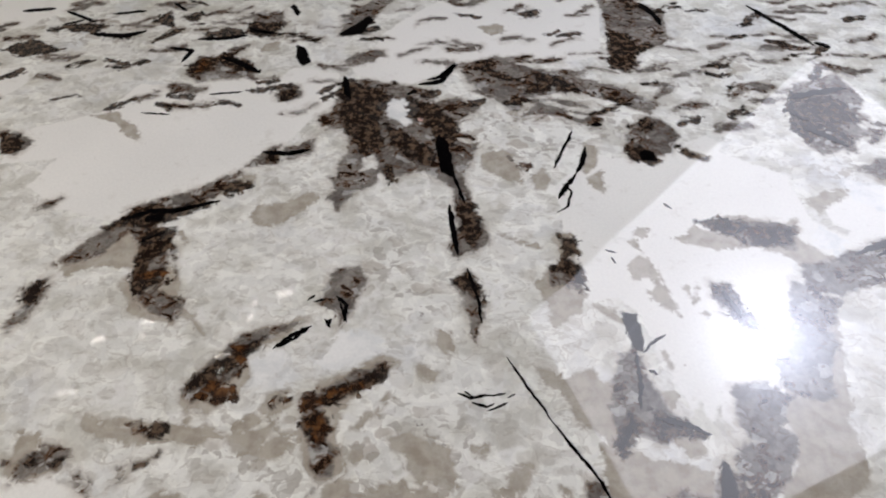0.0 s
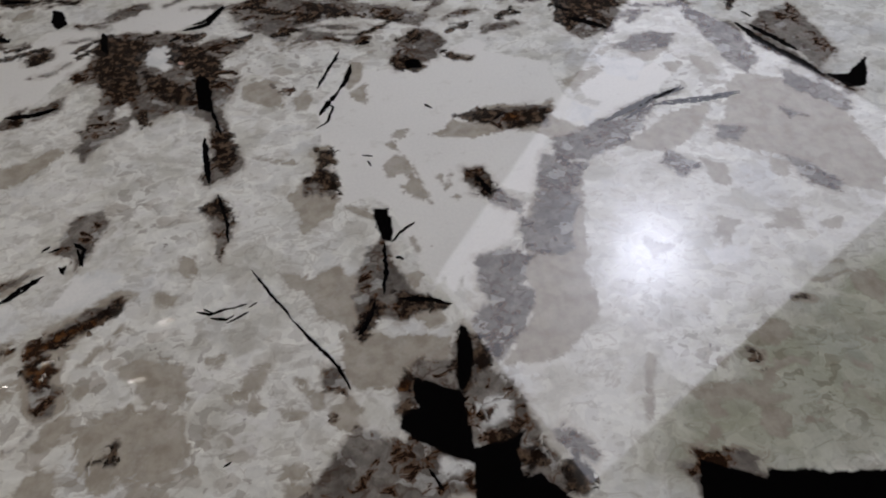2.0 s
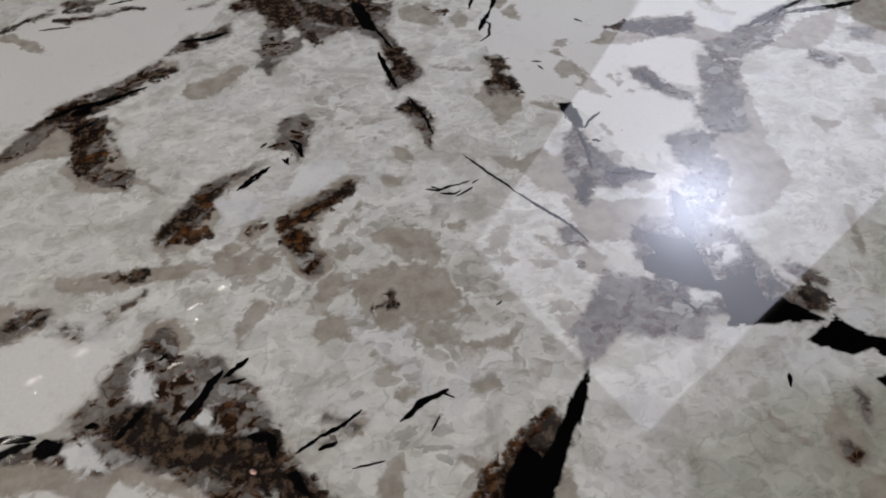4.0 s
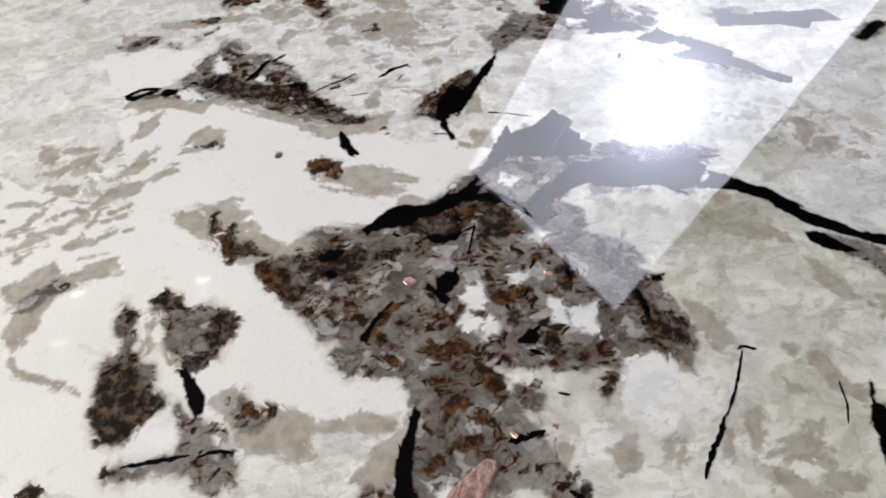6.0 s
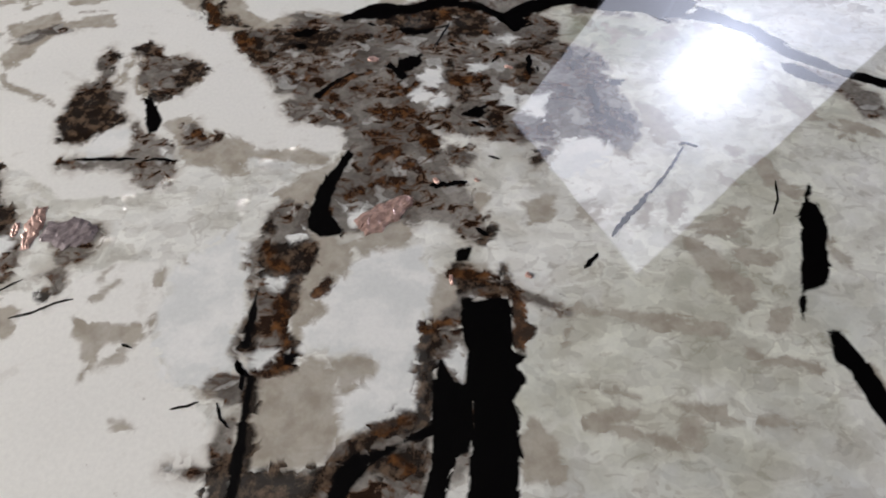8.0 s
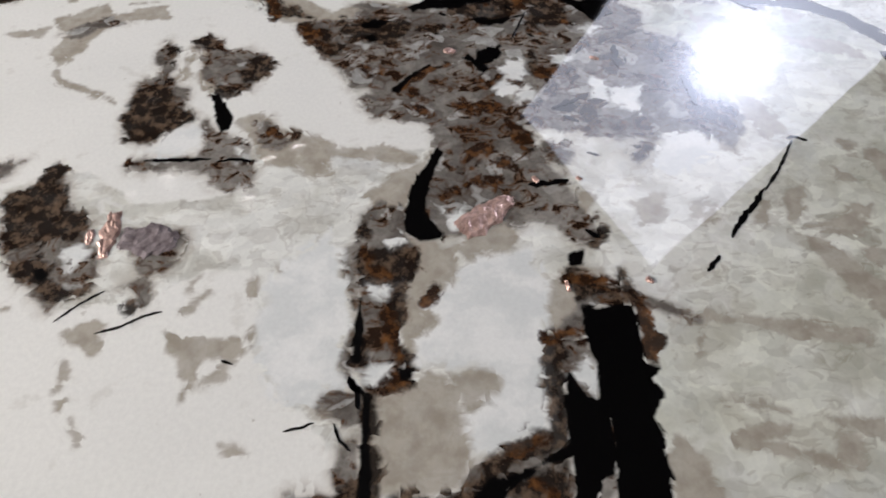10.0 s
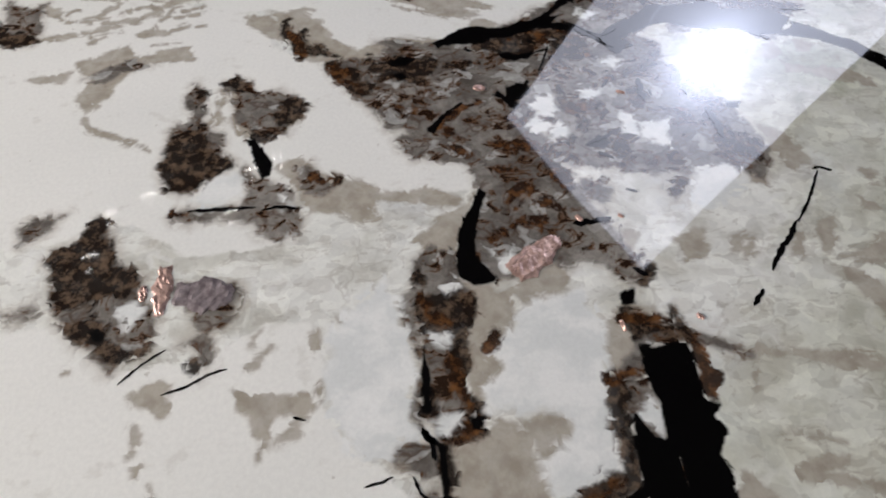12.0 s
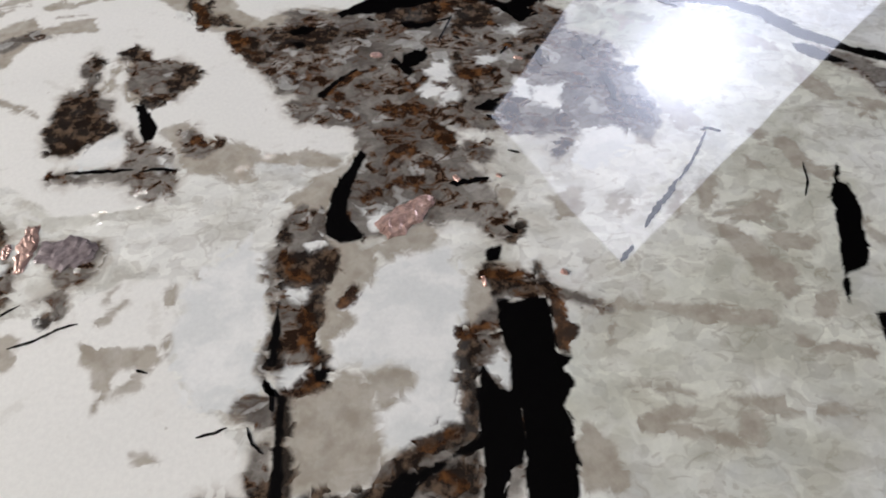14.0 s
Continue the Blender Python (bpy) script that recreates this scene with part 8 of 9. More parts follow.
black.patch(0.499, 0.114, 0.518, 0.101, 0.552, 0.072, 0.569, 0.046, 0.587, 0.02, 0.58, 0.012, 0.561, 0.034, 0.542, 0.057, 0.519, 0.086, 0.497, 0.102)
black.patch(0.237, -0.192, 0.246, -0.189, 0.245, -0.2, 0.236, -0.201)
black.patch(0.555, 0.016, 0.572, 0.013, 0.586, -0.007, 0.593, -0.016, 0.571, -0.011, 0.554, 0.004)
black.patch(0.246, 0.294, 0.274, 0.313, 0.306, 0.353, 0.327, 0.37, 0.316, 0.344, 0.283, 0.305, 0.256, 0.267, 0.233, 0.266)
black.patch(0.54, 0.063, 0.579, 0.035, 0.608, 0.007, 0.641, -0.009, 0.673, -0.03, 0.66, -0.048, 0.633, -0.022, 0.597, 0.001, 0.566, 0.024, 0.541, 0.052)
black.patch(0.514, 0.106, 0.533, 0.078, 0.562, 0.059, 0.578, 0.042, 0.558, 0.052, 0.529, 0.069, 0.507, 0.097)
black.patch(0.134, 0.113, 0.159, 0.132, 0.191, 0.13, 0.231, 0.144, 0.259, 0.149, 0.242, 0.133, 0.204, 0.117, 0.175, 0.113, 0.151, 0.109, 0.14, 0.114)
black.patch(0.141, -0.084, 0.147, -0.088, 0.142, -0.108, 0.137, -0.13, 0.135, -0.151, 0.148, -0.17, 0.145, -0.176, 0.129, -0.176, 0.12, -0.17, 0.119, -0.156, 0.123, -0.135, 0.128, -0.113)
black.patch(0.183, 0.092, 0.201, 0.087, 0.221, 0.09, 0.214, 0.081, 0.2, 0.077, 0.186, 0.083)
black.patch(0.185, 0.041, 0.19, 0.032, 0.207, 0.047, 0.205, 0.027, 0.188, 0.024, 0.195, 0.012, 0.189, 0.01, 0.183, 0.025)
black.patch(0.077, 0.083, 0.088, 0.091, 0.099, 0.088, 0.091, 0.08)
black.patch(-0.057, -0.004, -0.05, -0.008, -0.041, -0.026, -0.032, -0.042, -0.032, -0.055, -0.039, -0.056, -0.047, -0.039, -0.052, -0.025)
black.patch(-0.15, -0.191, -0.145, -0.188, -0.137, -0.195, -0.141, -0.201, -0.147, -0.198)
black.patch(0.085, -0.221, 0.088, -0.224, 0.092, -0.244, 0.092, -0.26, 0.089, -0.269, 0.086, -0.267, 0.085, -0.244)
black.patch(0.238, -0.234, 0.251, -0.237, 0.271, -0.236, 0.271, -0.255, 0.268, -0.277, 0.273, -0.285, 0.273, -0.302, 0.27, -0.309, 0.272, -0.32, 0.268, -0.34, 0.241, -0.339, 0.245, -0.311, 0.237, -0.304, 0.242, -0.276, 0.236, -0.253)
black.patch(0.236, -0.192, 0.246, -0.191, 0.244, -0.202, 0.235, -0.202)
black.patch(0.524, -0.133, 0.521, -0.144, 0.514, -0.149, 0.522, -0.156, 0.523, -0.172, 0.519, -0.188, 0.509, -0.207, 0.509, -0.214, 0.499, -0.229, 0.487, -0.233, 0.482, -0.235, 0.474, -0.253, 0.473, -0.26, 0.471, -0.257, 0.477, -0.241, 0.486, -0.219, 0.501, -0.181, 0.502, -0.17)
black.patch(0.485, -0.267, 0.492, -0.267, 0.497, -0.28, 0.489, -0.294, 0.482, -0.286)
black.patch(0.086, -0.236, 0.09, -0.252, 0.091, -0.268, 0.086, -0.268, 0.086, -0.252)
black.patch(0.092, -0.287, 0.097, -0.29, 0.097, -0.314, 0.099, -0.34, 0.099, -0.371, 0.093, -0.371, 0.093, -0.339, 0.092, -0.311)
black.patch(0.113, -0.273, 0.124, -0.275, 0.124, -0.282, 0.116, -0.281)
black.patch(0.158, -0.352, 0.168, -0.342, 0.178, -0.342, 0.199, -0.331, 0.213, -0.325, 0.215, -0.331, 0.198, -0.334, 0.184, -0.343, 0.17, -0.357, 0.163, -0.373, 0.151, -0.373)
black.patch(0.237, -0.236, 0.249, -0.236, 0.27, -0.235, 0.272, -0.251, 0.27, -0.275, 0.278, -0.279, 0.273, -0.286, 0.277, -0.297, 0.27, -0.311, 0.273, -0.321, 0.27, -0.327, 0.271, -0.343, 0.268, -0.36, 0.263, -0.382, 0.237, -0.381, 0.241, -0.345, 0.246, -0.329, 0.244, -0.31, 0.239, -0.296, 0.243, -0.266)
black.patch(0.222, -0.277, 0.231, -0.295, 0.24, -0.303, 0.243, -0.32, 0.245, -0.329, 0.24, -0.342, 0.232, -0.344, 0.219, -0.38, 0.207, -0.38, 0.214, -0.344, 0.213, -0.325, 0.215, -0.309)
black.patch(0.488, -0.265, 0.494, -0.267, 0.502, -0.289, 0.509, -0.312, 0.515, -0.339, 0.512, -0.358, 0.501, -0.352, 0.498, -0.335, 0.493, -0.317, 0.489, -0.3, 0.486, -0.282)

# scattered small specks beyond the chosen streaks
for n in range(420):
    x, y, a, w = random.uniform(-0.7, 1.38), random.uniform(1.0, 1.52), random.uniform(-0.3, 0.9), random.uniform(0.002, 0.006)
    if n % 3 == 0:
        umber.stroke(w * 1.2, x, y, x + 0.03 * math.cos(a), y + 0.03 * math.sin(a))
    else:
        smoky.stroke(w * 1.3, x, y, x + 0.05 * math.cos(a), y + 0.03 * math.sin(a))


def wild_veins(x0, x1, y0, y1, count):
    """Streaks of the same minerals over the rest of the slab: crooked veins with rust and black along them."""
    for n in range(count):
        x, y, a = random.uniform(x0, x1), random.uniform(y0, y1), random.uniform(0.1, 1.3)
        w = random.uniform(0.008, 0.026)
        for i in range(random.randint(2, 6)):
            a += random.uniform(-0.6, 0.6)
            u, v = x + 0.09 * math.cos(a), y + 0.09 * math.sin(a)
            if not (x0 <= u <= x1 and y0 <= v <= y1):
                break
            smoky.stroke(w, x, y, u, v)
            if random.random() < 0.6:
                umber.stroke(w * 0.6, x, y, (x + u) / 2, (y + v) / 2)
            if random.random() < 0.45:
                black.stroke(w * random.uniform(0.3, 0.7), (x + u) / 2, (y + v) / 2, u, v)
            if random.random() < 0.3:
                rust.stroke(w * 0.5, u, v, u + 0.01, v)
            x, y = u, v
        if n % 2:
            cream.stroke(random.uniform(0.05, 0.1), x + 0.08, y - 0.08, x + 0.2, y)


wild_veins(-1.58, -0.66, -0.54, 1.52, 46)
wild_veins(1.12, 1.58, -0.54, 1.52, 24)
wild_veins(0.74, 1.12, -0.54, 0.12, 14)


def slab_mesh():
    nx, ny = len(xs), len(ys)
    verts = np.stack([GX.ravel(), GY.ravel(), np.full(GX.size, ZT)], 1)
    k = (np.arange(ny - 1)[:, None] * nx + np.arange(nx - 1)).ravel()
    faces = np.stack([k, k + 1, k + nx + 1, k + nx], 1)
    me = bpy.data.meshes.new("polished_face")
    me.from_pydata(verts.tolist(), [], faces.tolist())
    for lay in LAYERS:
        me.attributes.new(lay.name, "FLOAT", "POINT").data.foreach_set("value", lay.far.ravel().astype(np.float32))
    me.materials.append(STONE)
    return me


slab = tagged(new("stone_slab"), "polished white granite slab with smoky quartz, rust and black tourmaline veins", "stone slab")
slab.location = (0, 0, ZT - THICK)
DOWN = Matrix.Translation((0, 0, -(ZT - THICK)))


def under(ob, parent):
    ob.parent = parent
    ob.matrix_parent_inverse = parent.matrix_basis.inverted()
    return ob


face = under(new("polished_face", slab_mesh()), slab)
tagged(face, "glossy white, grey and brown marbled face")
body = under(new("sawn_body", mesh_of(box(SX0, SY0, ZT - THICK, SX1, SY1, ZT - 0.0005), "sawn_body", SAWN)), slab)
tagged(body, "rough sawn stone edges")


def blade(w, *places):
    """A black crystal let into the face: a bent, tapered splinter with ragged sides, polished flush."""
    p = [Vector((x, y, 0)) for x, y in zip(places[::2], places[1::2])]
    rows, bm, wander, done = [], bmesh.new(), 0.0, 0.0
    total = sum((b - a).length for a, b in zip(p, p[1:]))
    rag = 0.45 if w < 0.003 else 0.25
    for k, (a, b) in enumerate(zip(p, p[1:])):
        along = b - a
        side = Vector((-along.y, along.x, 0)).normalized()
        n = max(4, min(30, int(along.length / 0.003)))
        for i in range(n + (k == len(p) - 2)):
            s = (done + along.length * i / n) / total
            taper = min(1.0, 0.25 + 4.0 * min(s, 1 - s))
            wander = 0.8 * wander + random.uniform(-0.3, 0.3) * min(w, 0.002)
            mid = a + along * (i / n) + side * wander
            l, r = (w * taper * random.uniform(1.0 - rag, 1.0 + rag) for _ in range(2))
            rows.append([bm.verts.new((mid + side * l).to_tuple()[:2] + (z,)) for z in (ZT + 0.0003, ZT - 0.008)]
                        + [bm.verts.new((mid - side * r).to_tuple()[:2] + (z,)) for z in (ZT - 0.008, ZT + 0.0003)])
        done += along.length
    for q, r in zip(rows, rows[1:]):
        for i in range(4):
            bm.faces.new((q[i], r[i], r[(i + 1) % 4], q[(i + 1) % 4]))
    bm.faces.new(rows[0])
    bm.faces.new(rows[-1][::-1])
    bmesh.ops.recalc_face_normals(bm, faces=bm.faces)
    return under(new("tourmaline_blade", mesh_of(bm, "tourmaline_blade", BLADE)), slab)


blade(0.0045, 0.0348, 1.1003, 0.0456, 1.0589, 0.0518, 1.0457)
blade(0.005, 0.1502, 1.0865, 0.1844, 1.0958, 0.2004, 1.1335, 0.2091, 1.1416)
blade(0.0052, -0.1713, 1.1391, -0.1294, 1.1191, -0.0973, 1.099)
blade(0.0041, -0.2598, 1.1568, -0.2209, 1.1515, -0.2288, 1.12)
blade(0.003, -0.1376, 0.8076, -0.1067, 0.8217, -0.0814, 0.8327)
blade(0.002, -0.1583, 0.7602, -0.1345, 0.779)
blade(0.0021, 0.0367, 0.633, 0.0522, 0.6438, 0.0672, 0.6594)
blade(0.0016, 0.0806, 0.6693, 0.0885, 0.6593)
blade(0.0016, 0.0644, 0.6899, 0.0761, 0.6942)
blade(0.0023, 0.088, 0.6986, 0.1003, 0.6882, 0.1024, 0.667)
blade(0.0033, -0.4316, 1.2293, -0.4616, 1.2096)
blade(0.0051, -0.5493, 1.2481, -0.4958, 1.2611)
blade(0.006, -0.4037, 1.1879, -0.3449, 1.1837, -0.3142, 1.2026)
blade(0.0032, -0.2688, 1.2679, -0.2977, 1.294)
blade(0.0036, -0.4723, 1.2536, -0.4089, 1.222)
blade(0.0051, -0.2221, 1.1838, -0.1769, 1.1902, -0.1419, 1.2009)
blade(0.0044, -0.1454, 1.2143, -0.0963, 1.2091)
blade(0.0041, -0.3913, 1.2501, -0.3368, 1.2631)
blade(0.006, 0.5302, 1.3531, 0.5524, 1.3073, 0.5571, 1.2803)
blade(0.006, 0.7239, 1.3571, 0.765, 1.2948, 0.803, 1.2371)
blade(0.006, 0.806, 1.2457, 0.8286, 1.2307)
blade(0.0018, -0.1597, 1.0414, -0.1112, 1.0514)
blade(0.0017, -0.2442, 0.9942, -0.2025, 0.993)
blade(0.0035, -0.1056, 1.2085, -0.1476, 1.2228)
blade(0.0024, -0.014, 0.9197, 0.0143, 0.9326)
blade(0.0022, 0.033, 0.6306, 0.0484, 0.6467, 0.0682, 0.6599)
blade(0.0021, 0.0849, 0.663, 0.0881, 0.6699)
blade(0.0012, 0.0935, 0.6912, 0.1049, 0.6661)
blade(0.0014, 0.057, 0.6918, 0.0643, 0.699)
blade(0.0039, -0.1915, 0.7937, -0.1652, 0.8094, -0.1332, 0.8135, -0.1096, 0.8223)
blade(0.0044, -0.0507, 0.9228, -0.0133, 0.9223, 0.0139, 0.933)
blade(0.0056, 0.7114, 1.0876, 0.7612, 1.1069, 0.8098, 1.1191)
blade(0.0051, 0.9661, 0.9583, 0.9818, 0.926, 1.0012, 0.889)
blade(0.0039, 0.9776, 1.1277, 1.0059, 1.1096, 1.0351, 1.0947)
blade(0.0023, 0.778, 0.8146, 0.8429, 0.8148, 0.8847, 0.8188)
blade(0.0026, 0.7193, 0.7899, 0.775, 0.8248, 0.815, 0.8424)
blade(0.0015, 0.5595, 0.816, 0.5799, 0.8292)
blade(0.002, 0.2116, 0.8957, 0.2218, 0.8614, 0.2281, 0.8446)
blade(0.0034, 0.2078, 0.8429, 0.2135, 0.8073, 0.2224, 0.7642)
blade(0.0018, 0.2324, 0.7451, 0.2446, 0.7097, 0.2505, 0.6738)
blade(0.0022, 0.377, 0.9941, 0.3603, 0.9536, 0.346, 0.9166)
blade(0.0034, 0.3913, 0.961, 0.3836, 0.9246, 0.374, 0.9083)
blade(0.0029, 0.374, 0.9083, 0.3586, 0.882, 0.3475, 0.8616)
blade(0.0014, 0.3551, 0.8882, 0.3656, 0.8751, 0.3578, 0.849, 0.3437, 0.8377)
blade(0.0035, 0.4056, 1.0084, 0.4219, 1.0097)
blade(0.0016, 0.4187, 0.6481, 0.4305, 0.6599, 0.4468, 0.6704)
blade(0.0021, 0.4116, 0.6478, 0.4114, 0.6119, 0.4064, 0.5857)
blade(0.0018, 0.4214, 0.6279, 0.4296, 0.623)
blade(0.0026, 0.3974, 0.5774, 0.388, 0.557, 0.3791, 0.5434)
blade(0.0024, 0.4194, 0.5771, 0.4491, 0.5724, 0.4698, 0.5639)
blade(0.0013, 0.4282, 0.4163, 0.4337, 0.4068, 0.4368, 0.3978)
blade(0.0012, 0.2761, 0.6349, 0.2941, 0.6069, 0.3083, 0.5851, 0.3192, 0.5678)
blade(0.0015, 0.3193, 0.5678, 0.3402, 0.5407, 0.3599, 0.5151, 0.3689, 0.4923)
blade(0.0014, 0.2267, 0.593, 0.2389, 0.588, 0.252, 0.5897)
blade(0.001, 0.2465, 0.5918, 0.2623, 0.5924, 0.2745, 0.595)
blade(0.0014, 0.2403, 0.584, 0.2553, 0.5804, 0.263, 0.5841)
blade(0.001, 0.2557, 0.5766, 0.2685, 0.582, 0.2762, 0.5858)
blade(0.0008, 0.2328, 0.5952, 0.2441, 0.5884)
blade(0.0008, 0.2759, 0.5903, 0.2837, 0.5955)
blade(0.006, 0.9483, 0.9672, 0.9645, 0.9144, 0.9859, 0.8772, 1.0069, 0.8294)
blade(0.0026, 0.9789, 0.9767, 0.9698, 0.9937)
blade(0.0025, 0.7653, 0.8127, 0.8197, 0.809, 0.8829, 0.8153)
blade(0.0039, 0.6958, 0.7918, 0.7659, 0.8238, 0.817, 0.8381)
blade(0.0012, 0.3961, 0.7816, 0.4091, 0.7767)
blade(0.0009, 0.4021, 0.7712, 0.4066, 0.7611)
blade(0.0008, 0.2645, 0.4421, 0.271, 0.4456)
blade(0.0013, 0.4802, 0.8612, 0.4898, 0.8518)
blade(0.0055, 0.7117, 1.0243, 0.74, 1.0042, 0.7636, 0.9852)
blade(0.0033, 0.7034, 1.0572, 0.7242, 1.0376)
blade(0.0029, 0.5349, 0.6955, 0.5289, 0.7137, 0.5218, 0.7282)
blade(0.0035, 0.1629, 1.0991, 0.1789, 1.1039, 0.197, 1.1319, 0.2042, 1.1467)
blade(0.0038, 0.1356, 1.06, 0.1499, 1.0718)
blade(0.0015, 0.4819, 0.3323, 0.4768, 0.3216)
blade(0.0025, -0.0786, 0.3999, -0.0684, 0.399)
blade(0.0028, -0.0537, 0.3841, -0.0407, 0.3982, -0.0341, 0.4073)
blade(0.0039, -0.0065, 0.387, 0.0077, 0.4014, 0.017, 0.4176, 0.0271, 0.4266)
blade(0.0024, 0.0274, 0.4205, 0.0353, 0.4248, 0.0473, 0.4344)
blade(0.0018, -0.0282, 0.4471, -0.0205, 0.4516)
blade(0.0017, 0.0304, 0.4145, 0.0462, 0.4162)
blade(0.0035, 0.0478, 0.3678, 0.0656, 0.3638, 0.0683, 0.3466)
blade(0.0017, 0.1008, 0.3458, 0.1161, 0.349)
blade(0.0012, 0.0832, 0.3465, 0.1062, 0.3579)
blade(0.0016, 0.1011, 0.3557, 0.1218, 0.3613, 0.137, 0.3705)
blade(0.0026, 0.1654, 0.3548, 0.1854, 0.368, 0.2076, 0.3739)
blade(0.0008, 0.1874, 0.3429, 0.1968, 0.3547)
blade(0.0009, 0.2019, 0.3715, 0.2107, 0.3659)
blade(0.0008, 0.1501, 0.3281, 0.125, 0.3272)
blade(0.0008, 0.215, 0.2369, 0.2328, 0.233)
blade(0.001, 0.2868, 0.2591, 0.3026, 0.2544)
blade(0.0008, 0.3026, 0.2544, 0.3328, 0.2413)
blade(0.0018, 0.4484, 0.0988, 0.464, 0.0893, 0.4617, 0.0857)
blade(0.0011, 0.4982, 0.1355, 0.5235, 0.1313)
blade(0.0008, 0.4121, 0.163, 0.4234, 0.158)
blade(0.001, 0.5982, 0.2807, 0.6019, 0.2692)
blade(0.0012, 0.2579, 0.1377, 0.2717, 0.1285, 0.2892, 0.1069, 0.3027, 0.0888)
blade(0.0013, 0.288, 0.1032, 0.3025, 0.0779)
blade(0.0012, 0.2338, 0.0925, 0.2212, 0.0881)
blade(0.0012, 0.2683, 0.1752, 0.2794, 0.1681)
blade(0.0017, 0.2944, 0.1091, 0.3127, 0.1193)
blade(0.0017, 0.3145, 0.0881, 0.3231, 0.0916)
blade(0.0029, 0.2688, 0.1232, 0.2843, 0.1084, 0.2978, 0.089)
blade(0.0027, 0.3136, 0.04, 0.3114, 0.0219, 0.3107, 0.0087)
blade(0.0016, 0.3528, 0.0129, 0.3541, 0.0265)
blade(0.0012, 0.3748, 0.0413, 0.3665, 0.0334)
blade(0.0027, 0.3648, -0.0095, 0.3684, -0.029, 0.3688, -0.045)
blade(0.0017, 0.2166, 0.1095, 0.224, 0.0998)
blade(0.0015, 0.1492, 0.1005, 0.1578, 0.096)
blade(0.0012, 0.276, 0.0295, 0.2845, 0.0416)
blade(0.0014, 0.2628, 0.0017, 0.2673, 0.0093)
blade(0.001, 0.2336, 0.0621, 0.241, 0.0557)
blade(0.0019, 0.2434, -0.0435, 0.2697, -0.0314)
blade(0.0017, 0.2525, -0.0519, 0.2641, -0.0607)
blade(0.0013, 0.265, -0.0953, 0.2747, -0.0989)
blade(0.0028, 0.2139, -0.1263, 0.2319, -0.1268, 0.2458, -0.1238)
blade(0.0031, -0.1599, 0.3918, -0.1376, 0.4001, -0.1139, 0.3977)
blade(0.0029, -0.1132, 0.3908, -0.0993, 0.3918)
blade(0.0038, 0.1089, 0.2656, 0.118, 0.2343, 0.1263, 0.2213)
blade(0.0018, -0.0969, -0.0866, -0.0693, -0.0866, -0.0416, -0.0878)
blade(0.0014, -0.0365, -0.0905, -0.0231, -0.0884, -0.0065, -0.0925)
blade(0.0018, 0.0837, -0.2778, 0.0854, -0.2832, 0.0889, -0.288, 0.0912, -0.2989)
blade(0.0015, 0.4291, -0.0878, 0.4367, -0.0864, 0.4457, -0.0908)
blade(0.0012, 0.4329, -0.0899, 0.4157, -0.1142, 0.3935, -0.1412)
blade(0.0021, 0.3945, -0.1386, 0.3788, -0.1564, 0.3617, -0.1733, 0.3539, -0.1827)
blade(0.0019, 0.3419, -0.1987, 0.3347, -0.2052, 0.3287, -0.2108)
blade(0.0017, 0.2505, -0.1714, 0.2605, -0.1794)
blade(0.001, -0.0887, -0.2418, -0.0711, -0.2369, -0.0576, -0.2295, -0.0468, -0.2269)
blade(0.0008, -0.1194, -0.2321, -0.1062, -0.2185, -0.0914, -0.2087)
blade(0.0008, 0.0001, -0.264, 0.0084, -0.2671)
blade(0.001, 0.2189, 0.0547, 0.2364, 0.0975)
blade(0.0008, 0.1208, -0.1708, 0.1457, -0.1724)
blade(0.0008, 0.4975, -0.1314, 0.4925, -0.1501, 0.4839, -0.1658)
blade(0.0018, 0.0844, -0.279, 0.0885, -0.2864, 0.0938, -0.2884)
blade(0.0008, 0.0759, -0.307, 0.0801, -0.317, 0.0872, -0.3237)
blade(0.0008, 0.0459, -0.3109, 0.0558, -0.3088, 0.064, -0.3058)
blade(0.0008, 0.2678, -0.3409, 0.2714, -0.3456)


def mica_flake(x0, y0, x1, y1, w, material=MICA, label="glinting pinkish copper mica flake"):
    """A book of mica: a crumpled plate of many small facets along a line."""
    a, b = Vector((x0, y0, 0)), Vector((x1, y1, 0))
    along = b - a
    side = Vector((-along.y, along.x, 0)).normalized()
    bm, rows, n, m = bmesh.new(), [], 12, 6
    for i in range(n + 1):
        s = i / n
        half = w * (0.35 + 0.65 * math.sin(math.pi * min(1, max(0, 0.12 + 0.8 * s)))) * random.uniform(0.75, 1.15)
        rows.append([])
        for j in range(m + 1):
            u = 2 * j / m - 1
            p = a + along * (s + random.uniform(-0.3, 0.3) / n) + side * half * (u + random.uniform(-0.12, 0.12))
            rim = i in (0, n) or j in (0, m)
            rows[-1].append(bm.verts.new((p.x, p.y, ZT + (0.0002 if rim else random.uniform(0.0005, 0.0014)))))
    for p, q in zip(rows, rows[1:]):
        for j in range(m):
            c = (p[j], q[j], q[j + 1], p[j + 1])
            bm.faces.new(c[:3])
            bm.faces.new((c[0], c[2], c[3]))
    bmesh.ops.recalc_face_normals(bm, faces=bm.faces)
    ob = under(new("mica_flake", mesh_of(bm, "mica_flake", material)), slab)
    return tagged(ob, label)


mica_flake(-0.094, -0.164, -0.050, -0.169, 0.0145, MAUVE, "grey-mauve mica plate")
mica_flake(-0.104, -0.139, -0.102, -0.182, 0.0072)
mica_flake(-0.118, -0.155, -0.116, -0.169, 0.0034)
mica_flake(0.156, -0.164, 0.200, -0.139, 0.0073)
mica_flake(0.218, -0.119, 0.222, -0.125, 0.0027)
mica_flake(0.285, -0.215, 0.288, -0.216, 0.0024)
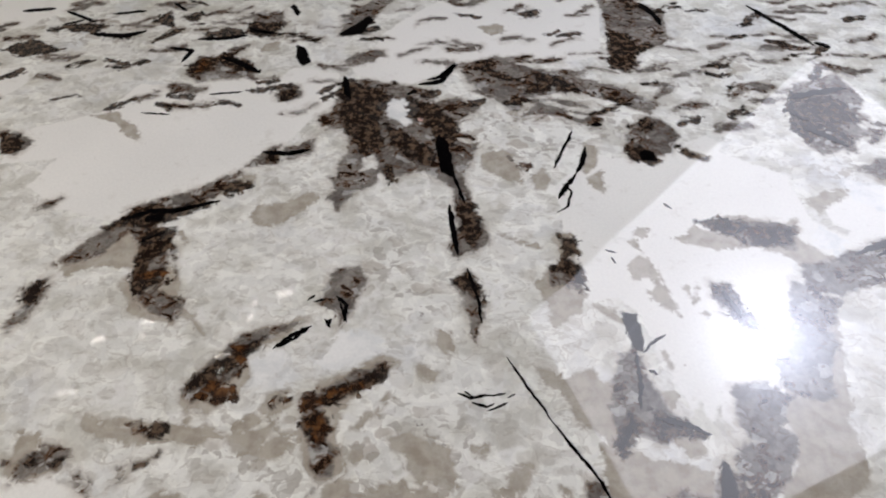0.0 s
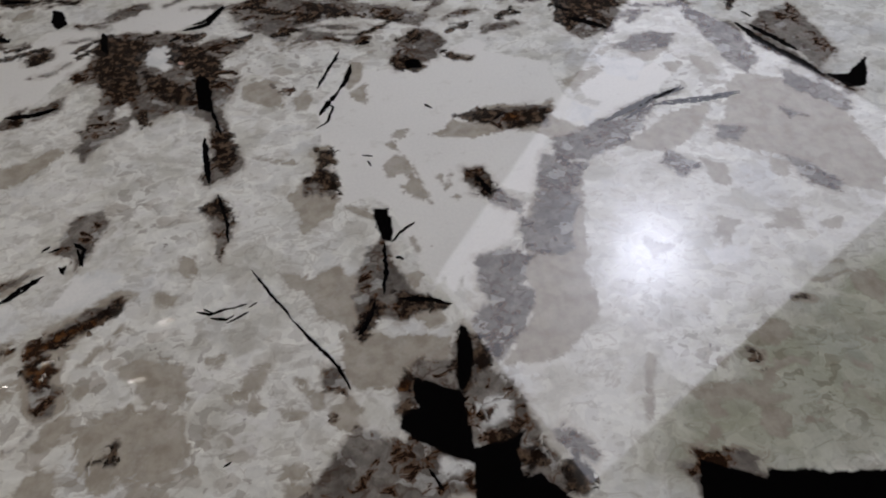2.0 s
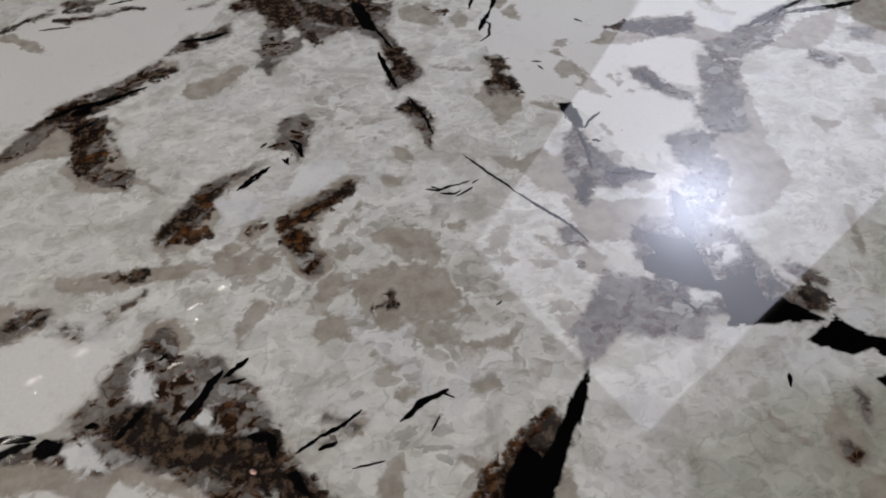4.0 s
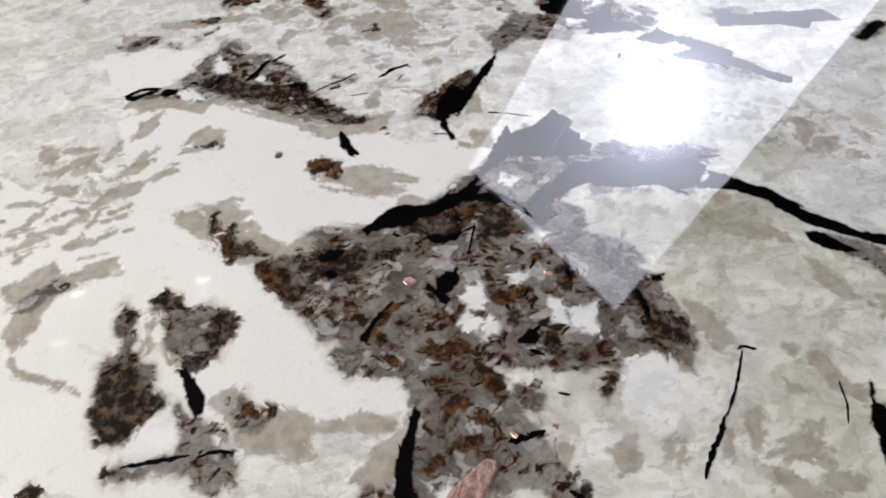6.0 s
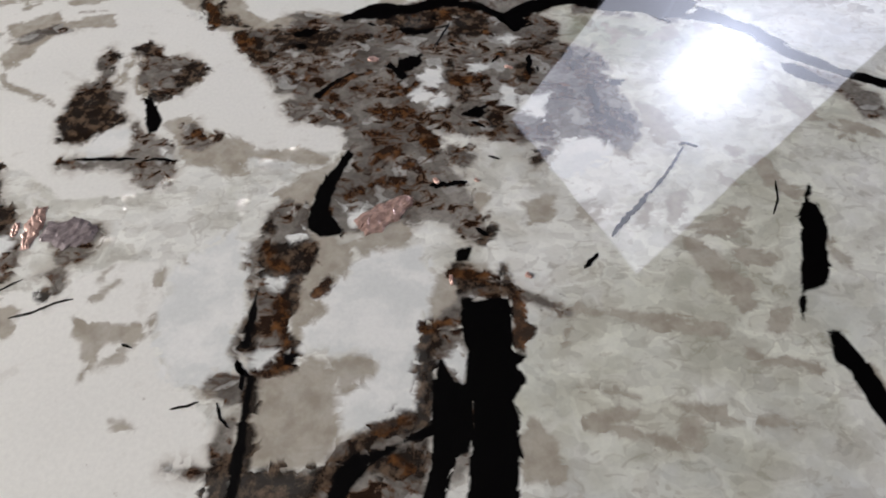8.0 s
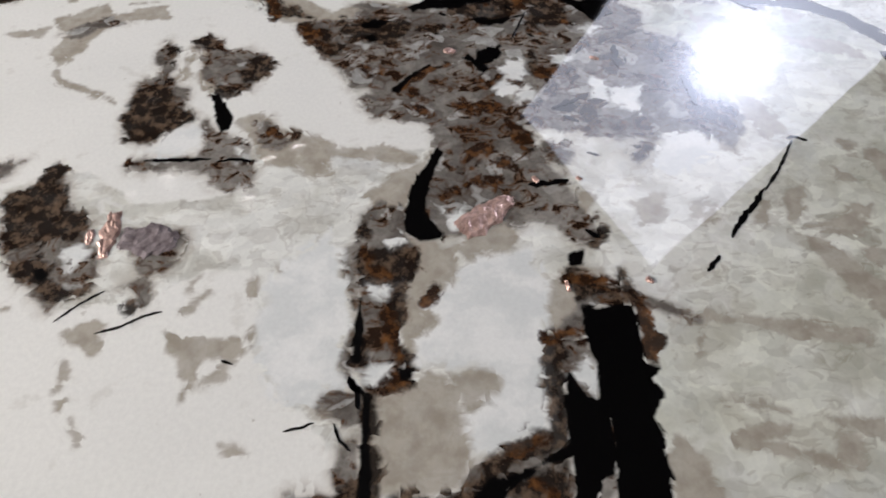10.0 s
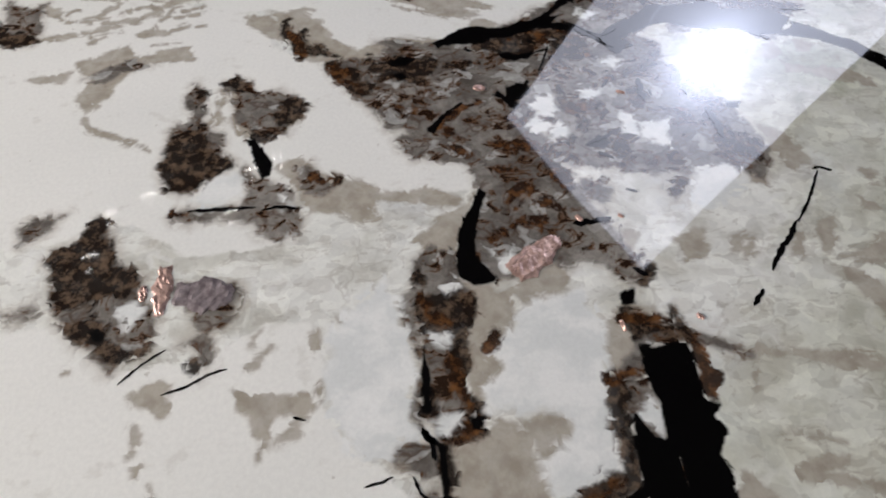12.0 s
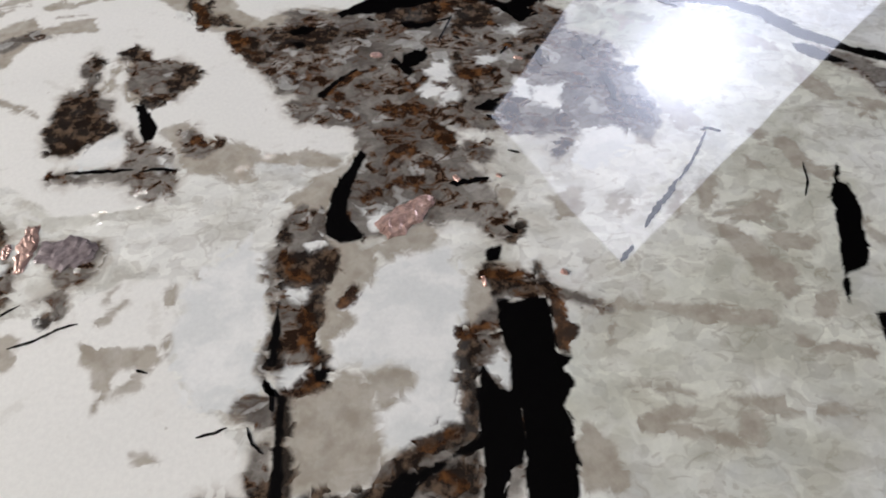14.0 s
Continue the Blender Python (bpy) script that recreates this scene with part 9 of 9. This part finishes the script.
mica_flake(0.153, 0.042, 0.164, 0.038, 0.0045)
mica_flake(0.252, -0.121, 0.256, -0.124, 0.0020)
mica_flake(0.286, -0.215, 0.290, -0.218, 0.0021)
mica_flake(-0.003, 0.431, 0.001, 0.433, 0.0019)
mica_flake(0.050, 0.341, 0.055, 0.338, 0.0020)
mica_flake(0.288, 0.024, 0.296, 0.020, 0.0023)
mica_flake(0.156, 1.007, 0.163, 1.002, 0.0032)
mica_flake(0.230, -0.214, 0.231, -0.223, 0.0019)
mica_flake(0.161, -0.172, 0.198, -0.140, 0.0116)


# ---- trestle table under the slab ----
def trestle_table():
    top = tagged(new("steel_trestle"), "plain galvanised steel trestle carrying the slab", "trestle")
    zt = ZT - THICK
    for y in (-0.35, 1.1):
        part("bearer", box(-1.4, y - 0.03, zt - 0.06, 1.4, y + 0.03, zt, 0.004), STEEL, top)
        for x in (-1.3, 1.3):
            part("leg", box(x - 0.025, y - 0.025, 0, x + 0.025, y + 0.025, zt - 0.06, 0.003), STEEL, top)
    for x in (-1.3, 1.3):
        part("stretcher", box(x - 0.02, -0.325, 0.22, x + 0.02, 1.075, 0.26, 0.003), STEEL, top)


trestle_table()


# ---- softbox ----
def softbox():
    e = Vector((math.sin(SOFT_YAW), -math.cos(SOFT_YAW), 0))
    a = Vector((math.cos(SOFT_YAW), math.sin(SOFT_YAW), 0))
    d = (a * math.cos(SOFT_TILT) - Vector((0, 0, 1)) * math.sin(SOFT_TILT)).normalized()
    e, d = e * math.cos(SOFT_ROLL) + d * math.sin(SOFT_ROLL), d * math.cos(SOFT_ROLL) - e * math.sin(SOFT_ROLL)
    n = e.cross(d).normalized()
    if n.z > 0:
        n = -n
    foot = Vector((2.25, 1.55, 0))
    top = tagged(new("softbox_light"), "lit rectangular studio softbox with white cloth on a boom stand", "studio light")
    top.location = foot
    m = Matrix.Translation(SOFT_C) @ Matrix((e, d, n)).transposed().to_4x4()
    w, h = SOFT_W / 2, SOFT_H / 2

    def put(name, bm, material, at=None, label="", smooth=False):
        ob = part(name, bm, material, top, label, smooth)
        ob.matrix_parent_inverse = top.matrix_basis.inverted()
        if at:
            ob.matrix_basis = at
        return ob

    # the diffuser: a fine sheet with a slight belly
    bm = bmesh.new()
    bmesh.ops.create_grid(bm, x_segments=24, y_segments=34, size=1)
    for v in bm.verts:
        x, y = v.co.x, v.co.y
        v.co = Vector((x * w, y * h, 0.004 * (1 - x * x) * (1 - y * y)))
    bmesh.ops.reverse_faces(bm, faces=bm.faces) if bm.faces[:][0].normal.z < 0 else None
    put("diffuser", bm, DIFFUSER, m, "white cloth glowing brightest in the middle", True)
    for x0, y0, x1, y1 in ((-w - 0.012, -h - 0.012, w + 0.012, -h), (-w - 0.012, h, w + 0.012, h + 0.012), (-w - 0.012, -h, -w, h), (w, -h, w + 0.012, h)):
        put("rim", box(x0, y0, -0.03, x1, y1, 0.012, 0.003), CLOTH, m)
    # the tapering black shell behind it
    bm = bmesh.new()
    front = [bm.verts.new((x, y, -0.005)) for x, y in ((-w, -h), (w, -h), (w, h), (-w, h))]
    back = [bm.verts.new((x, y, -0.46)) for x, y in ((-0.09, -0.09), (0.09, -0.09), (0.09, 0.09), (-0.09, 0.09))]
    for i in range(4):
        bm.faces.new((front[i], front[(i + 1) % 4], back[(i + 1) % 4], back[i]))
    bm.faces.new(back)
    bmesh.ops.recalc_face_normals(bm, faces=bm.faces)
    put("shell", bm, CLOTH, m, "black nylon shell")
    put("speed_ring", rod((0, 0, -0.50), (0, 0, -0.455), 0.13, n=32), METAL, m)
    put("lamp_head", rod((0, 0, -0.80), (0, 0, -0.50), 0.07, n=24), METAL, m)
    knuckle = m @ Vector((0, 0, -0.66))
    column = Vector((foot.x, foot.y, knuckle.z + 0.12))
    put("boom_arm", rod(knuckle, column, 0.016), METAL)
    put("pole", rod((foot.x, foot.y, 0.12), column, 0.018), METAL)
    for i in range(3):
        t = 2 * math.pi * i / 3 + 0.4
        tip = foot + Vector((0.5 * math.cos(t), 0.5 * math.sin(t), 0.012))
        put("leg", rod(foot + Vector((0, 0, 0.45)), tip, 0.011), METAL)
        put("rubber_foot", rod(tip - Vector((0, 0, 0.012)), tip + Vector((0, 0, 0.02)), 0.016), RUBBER)


softbox()


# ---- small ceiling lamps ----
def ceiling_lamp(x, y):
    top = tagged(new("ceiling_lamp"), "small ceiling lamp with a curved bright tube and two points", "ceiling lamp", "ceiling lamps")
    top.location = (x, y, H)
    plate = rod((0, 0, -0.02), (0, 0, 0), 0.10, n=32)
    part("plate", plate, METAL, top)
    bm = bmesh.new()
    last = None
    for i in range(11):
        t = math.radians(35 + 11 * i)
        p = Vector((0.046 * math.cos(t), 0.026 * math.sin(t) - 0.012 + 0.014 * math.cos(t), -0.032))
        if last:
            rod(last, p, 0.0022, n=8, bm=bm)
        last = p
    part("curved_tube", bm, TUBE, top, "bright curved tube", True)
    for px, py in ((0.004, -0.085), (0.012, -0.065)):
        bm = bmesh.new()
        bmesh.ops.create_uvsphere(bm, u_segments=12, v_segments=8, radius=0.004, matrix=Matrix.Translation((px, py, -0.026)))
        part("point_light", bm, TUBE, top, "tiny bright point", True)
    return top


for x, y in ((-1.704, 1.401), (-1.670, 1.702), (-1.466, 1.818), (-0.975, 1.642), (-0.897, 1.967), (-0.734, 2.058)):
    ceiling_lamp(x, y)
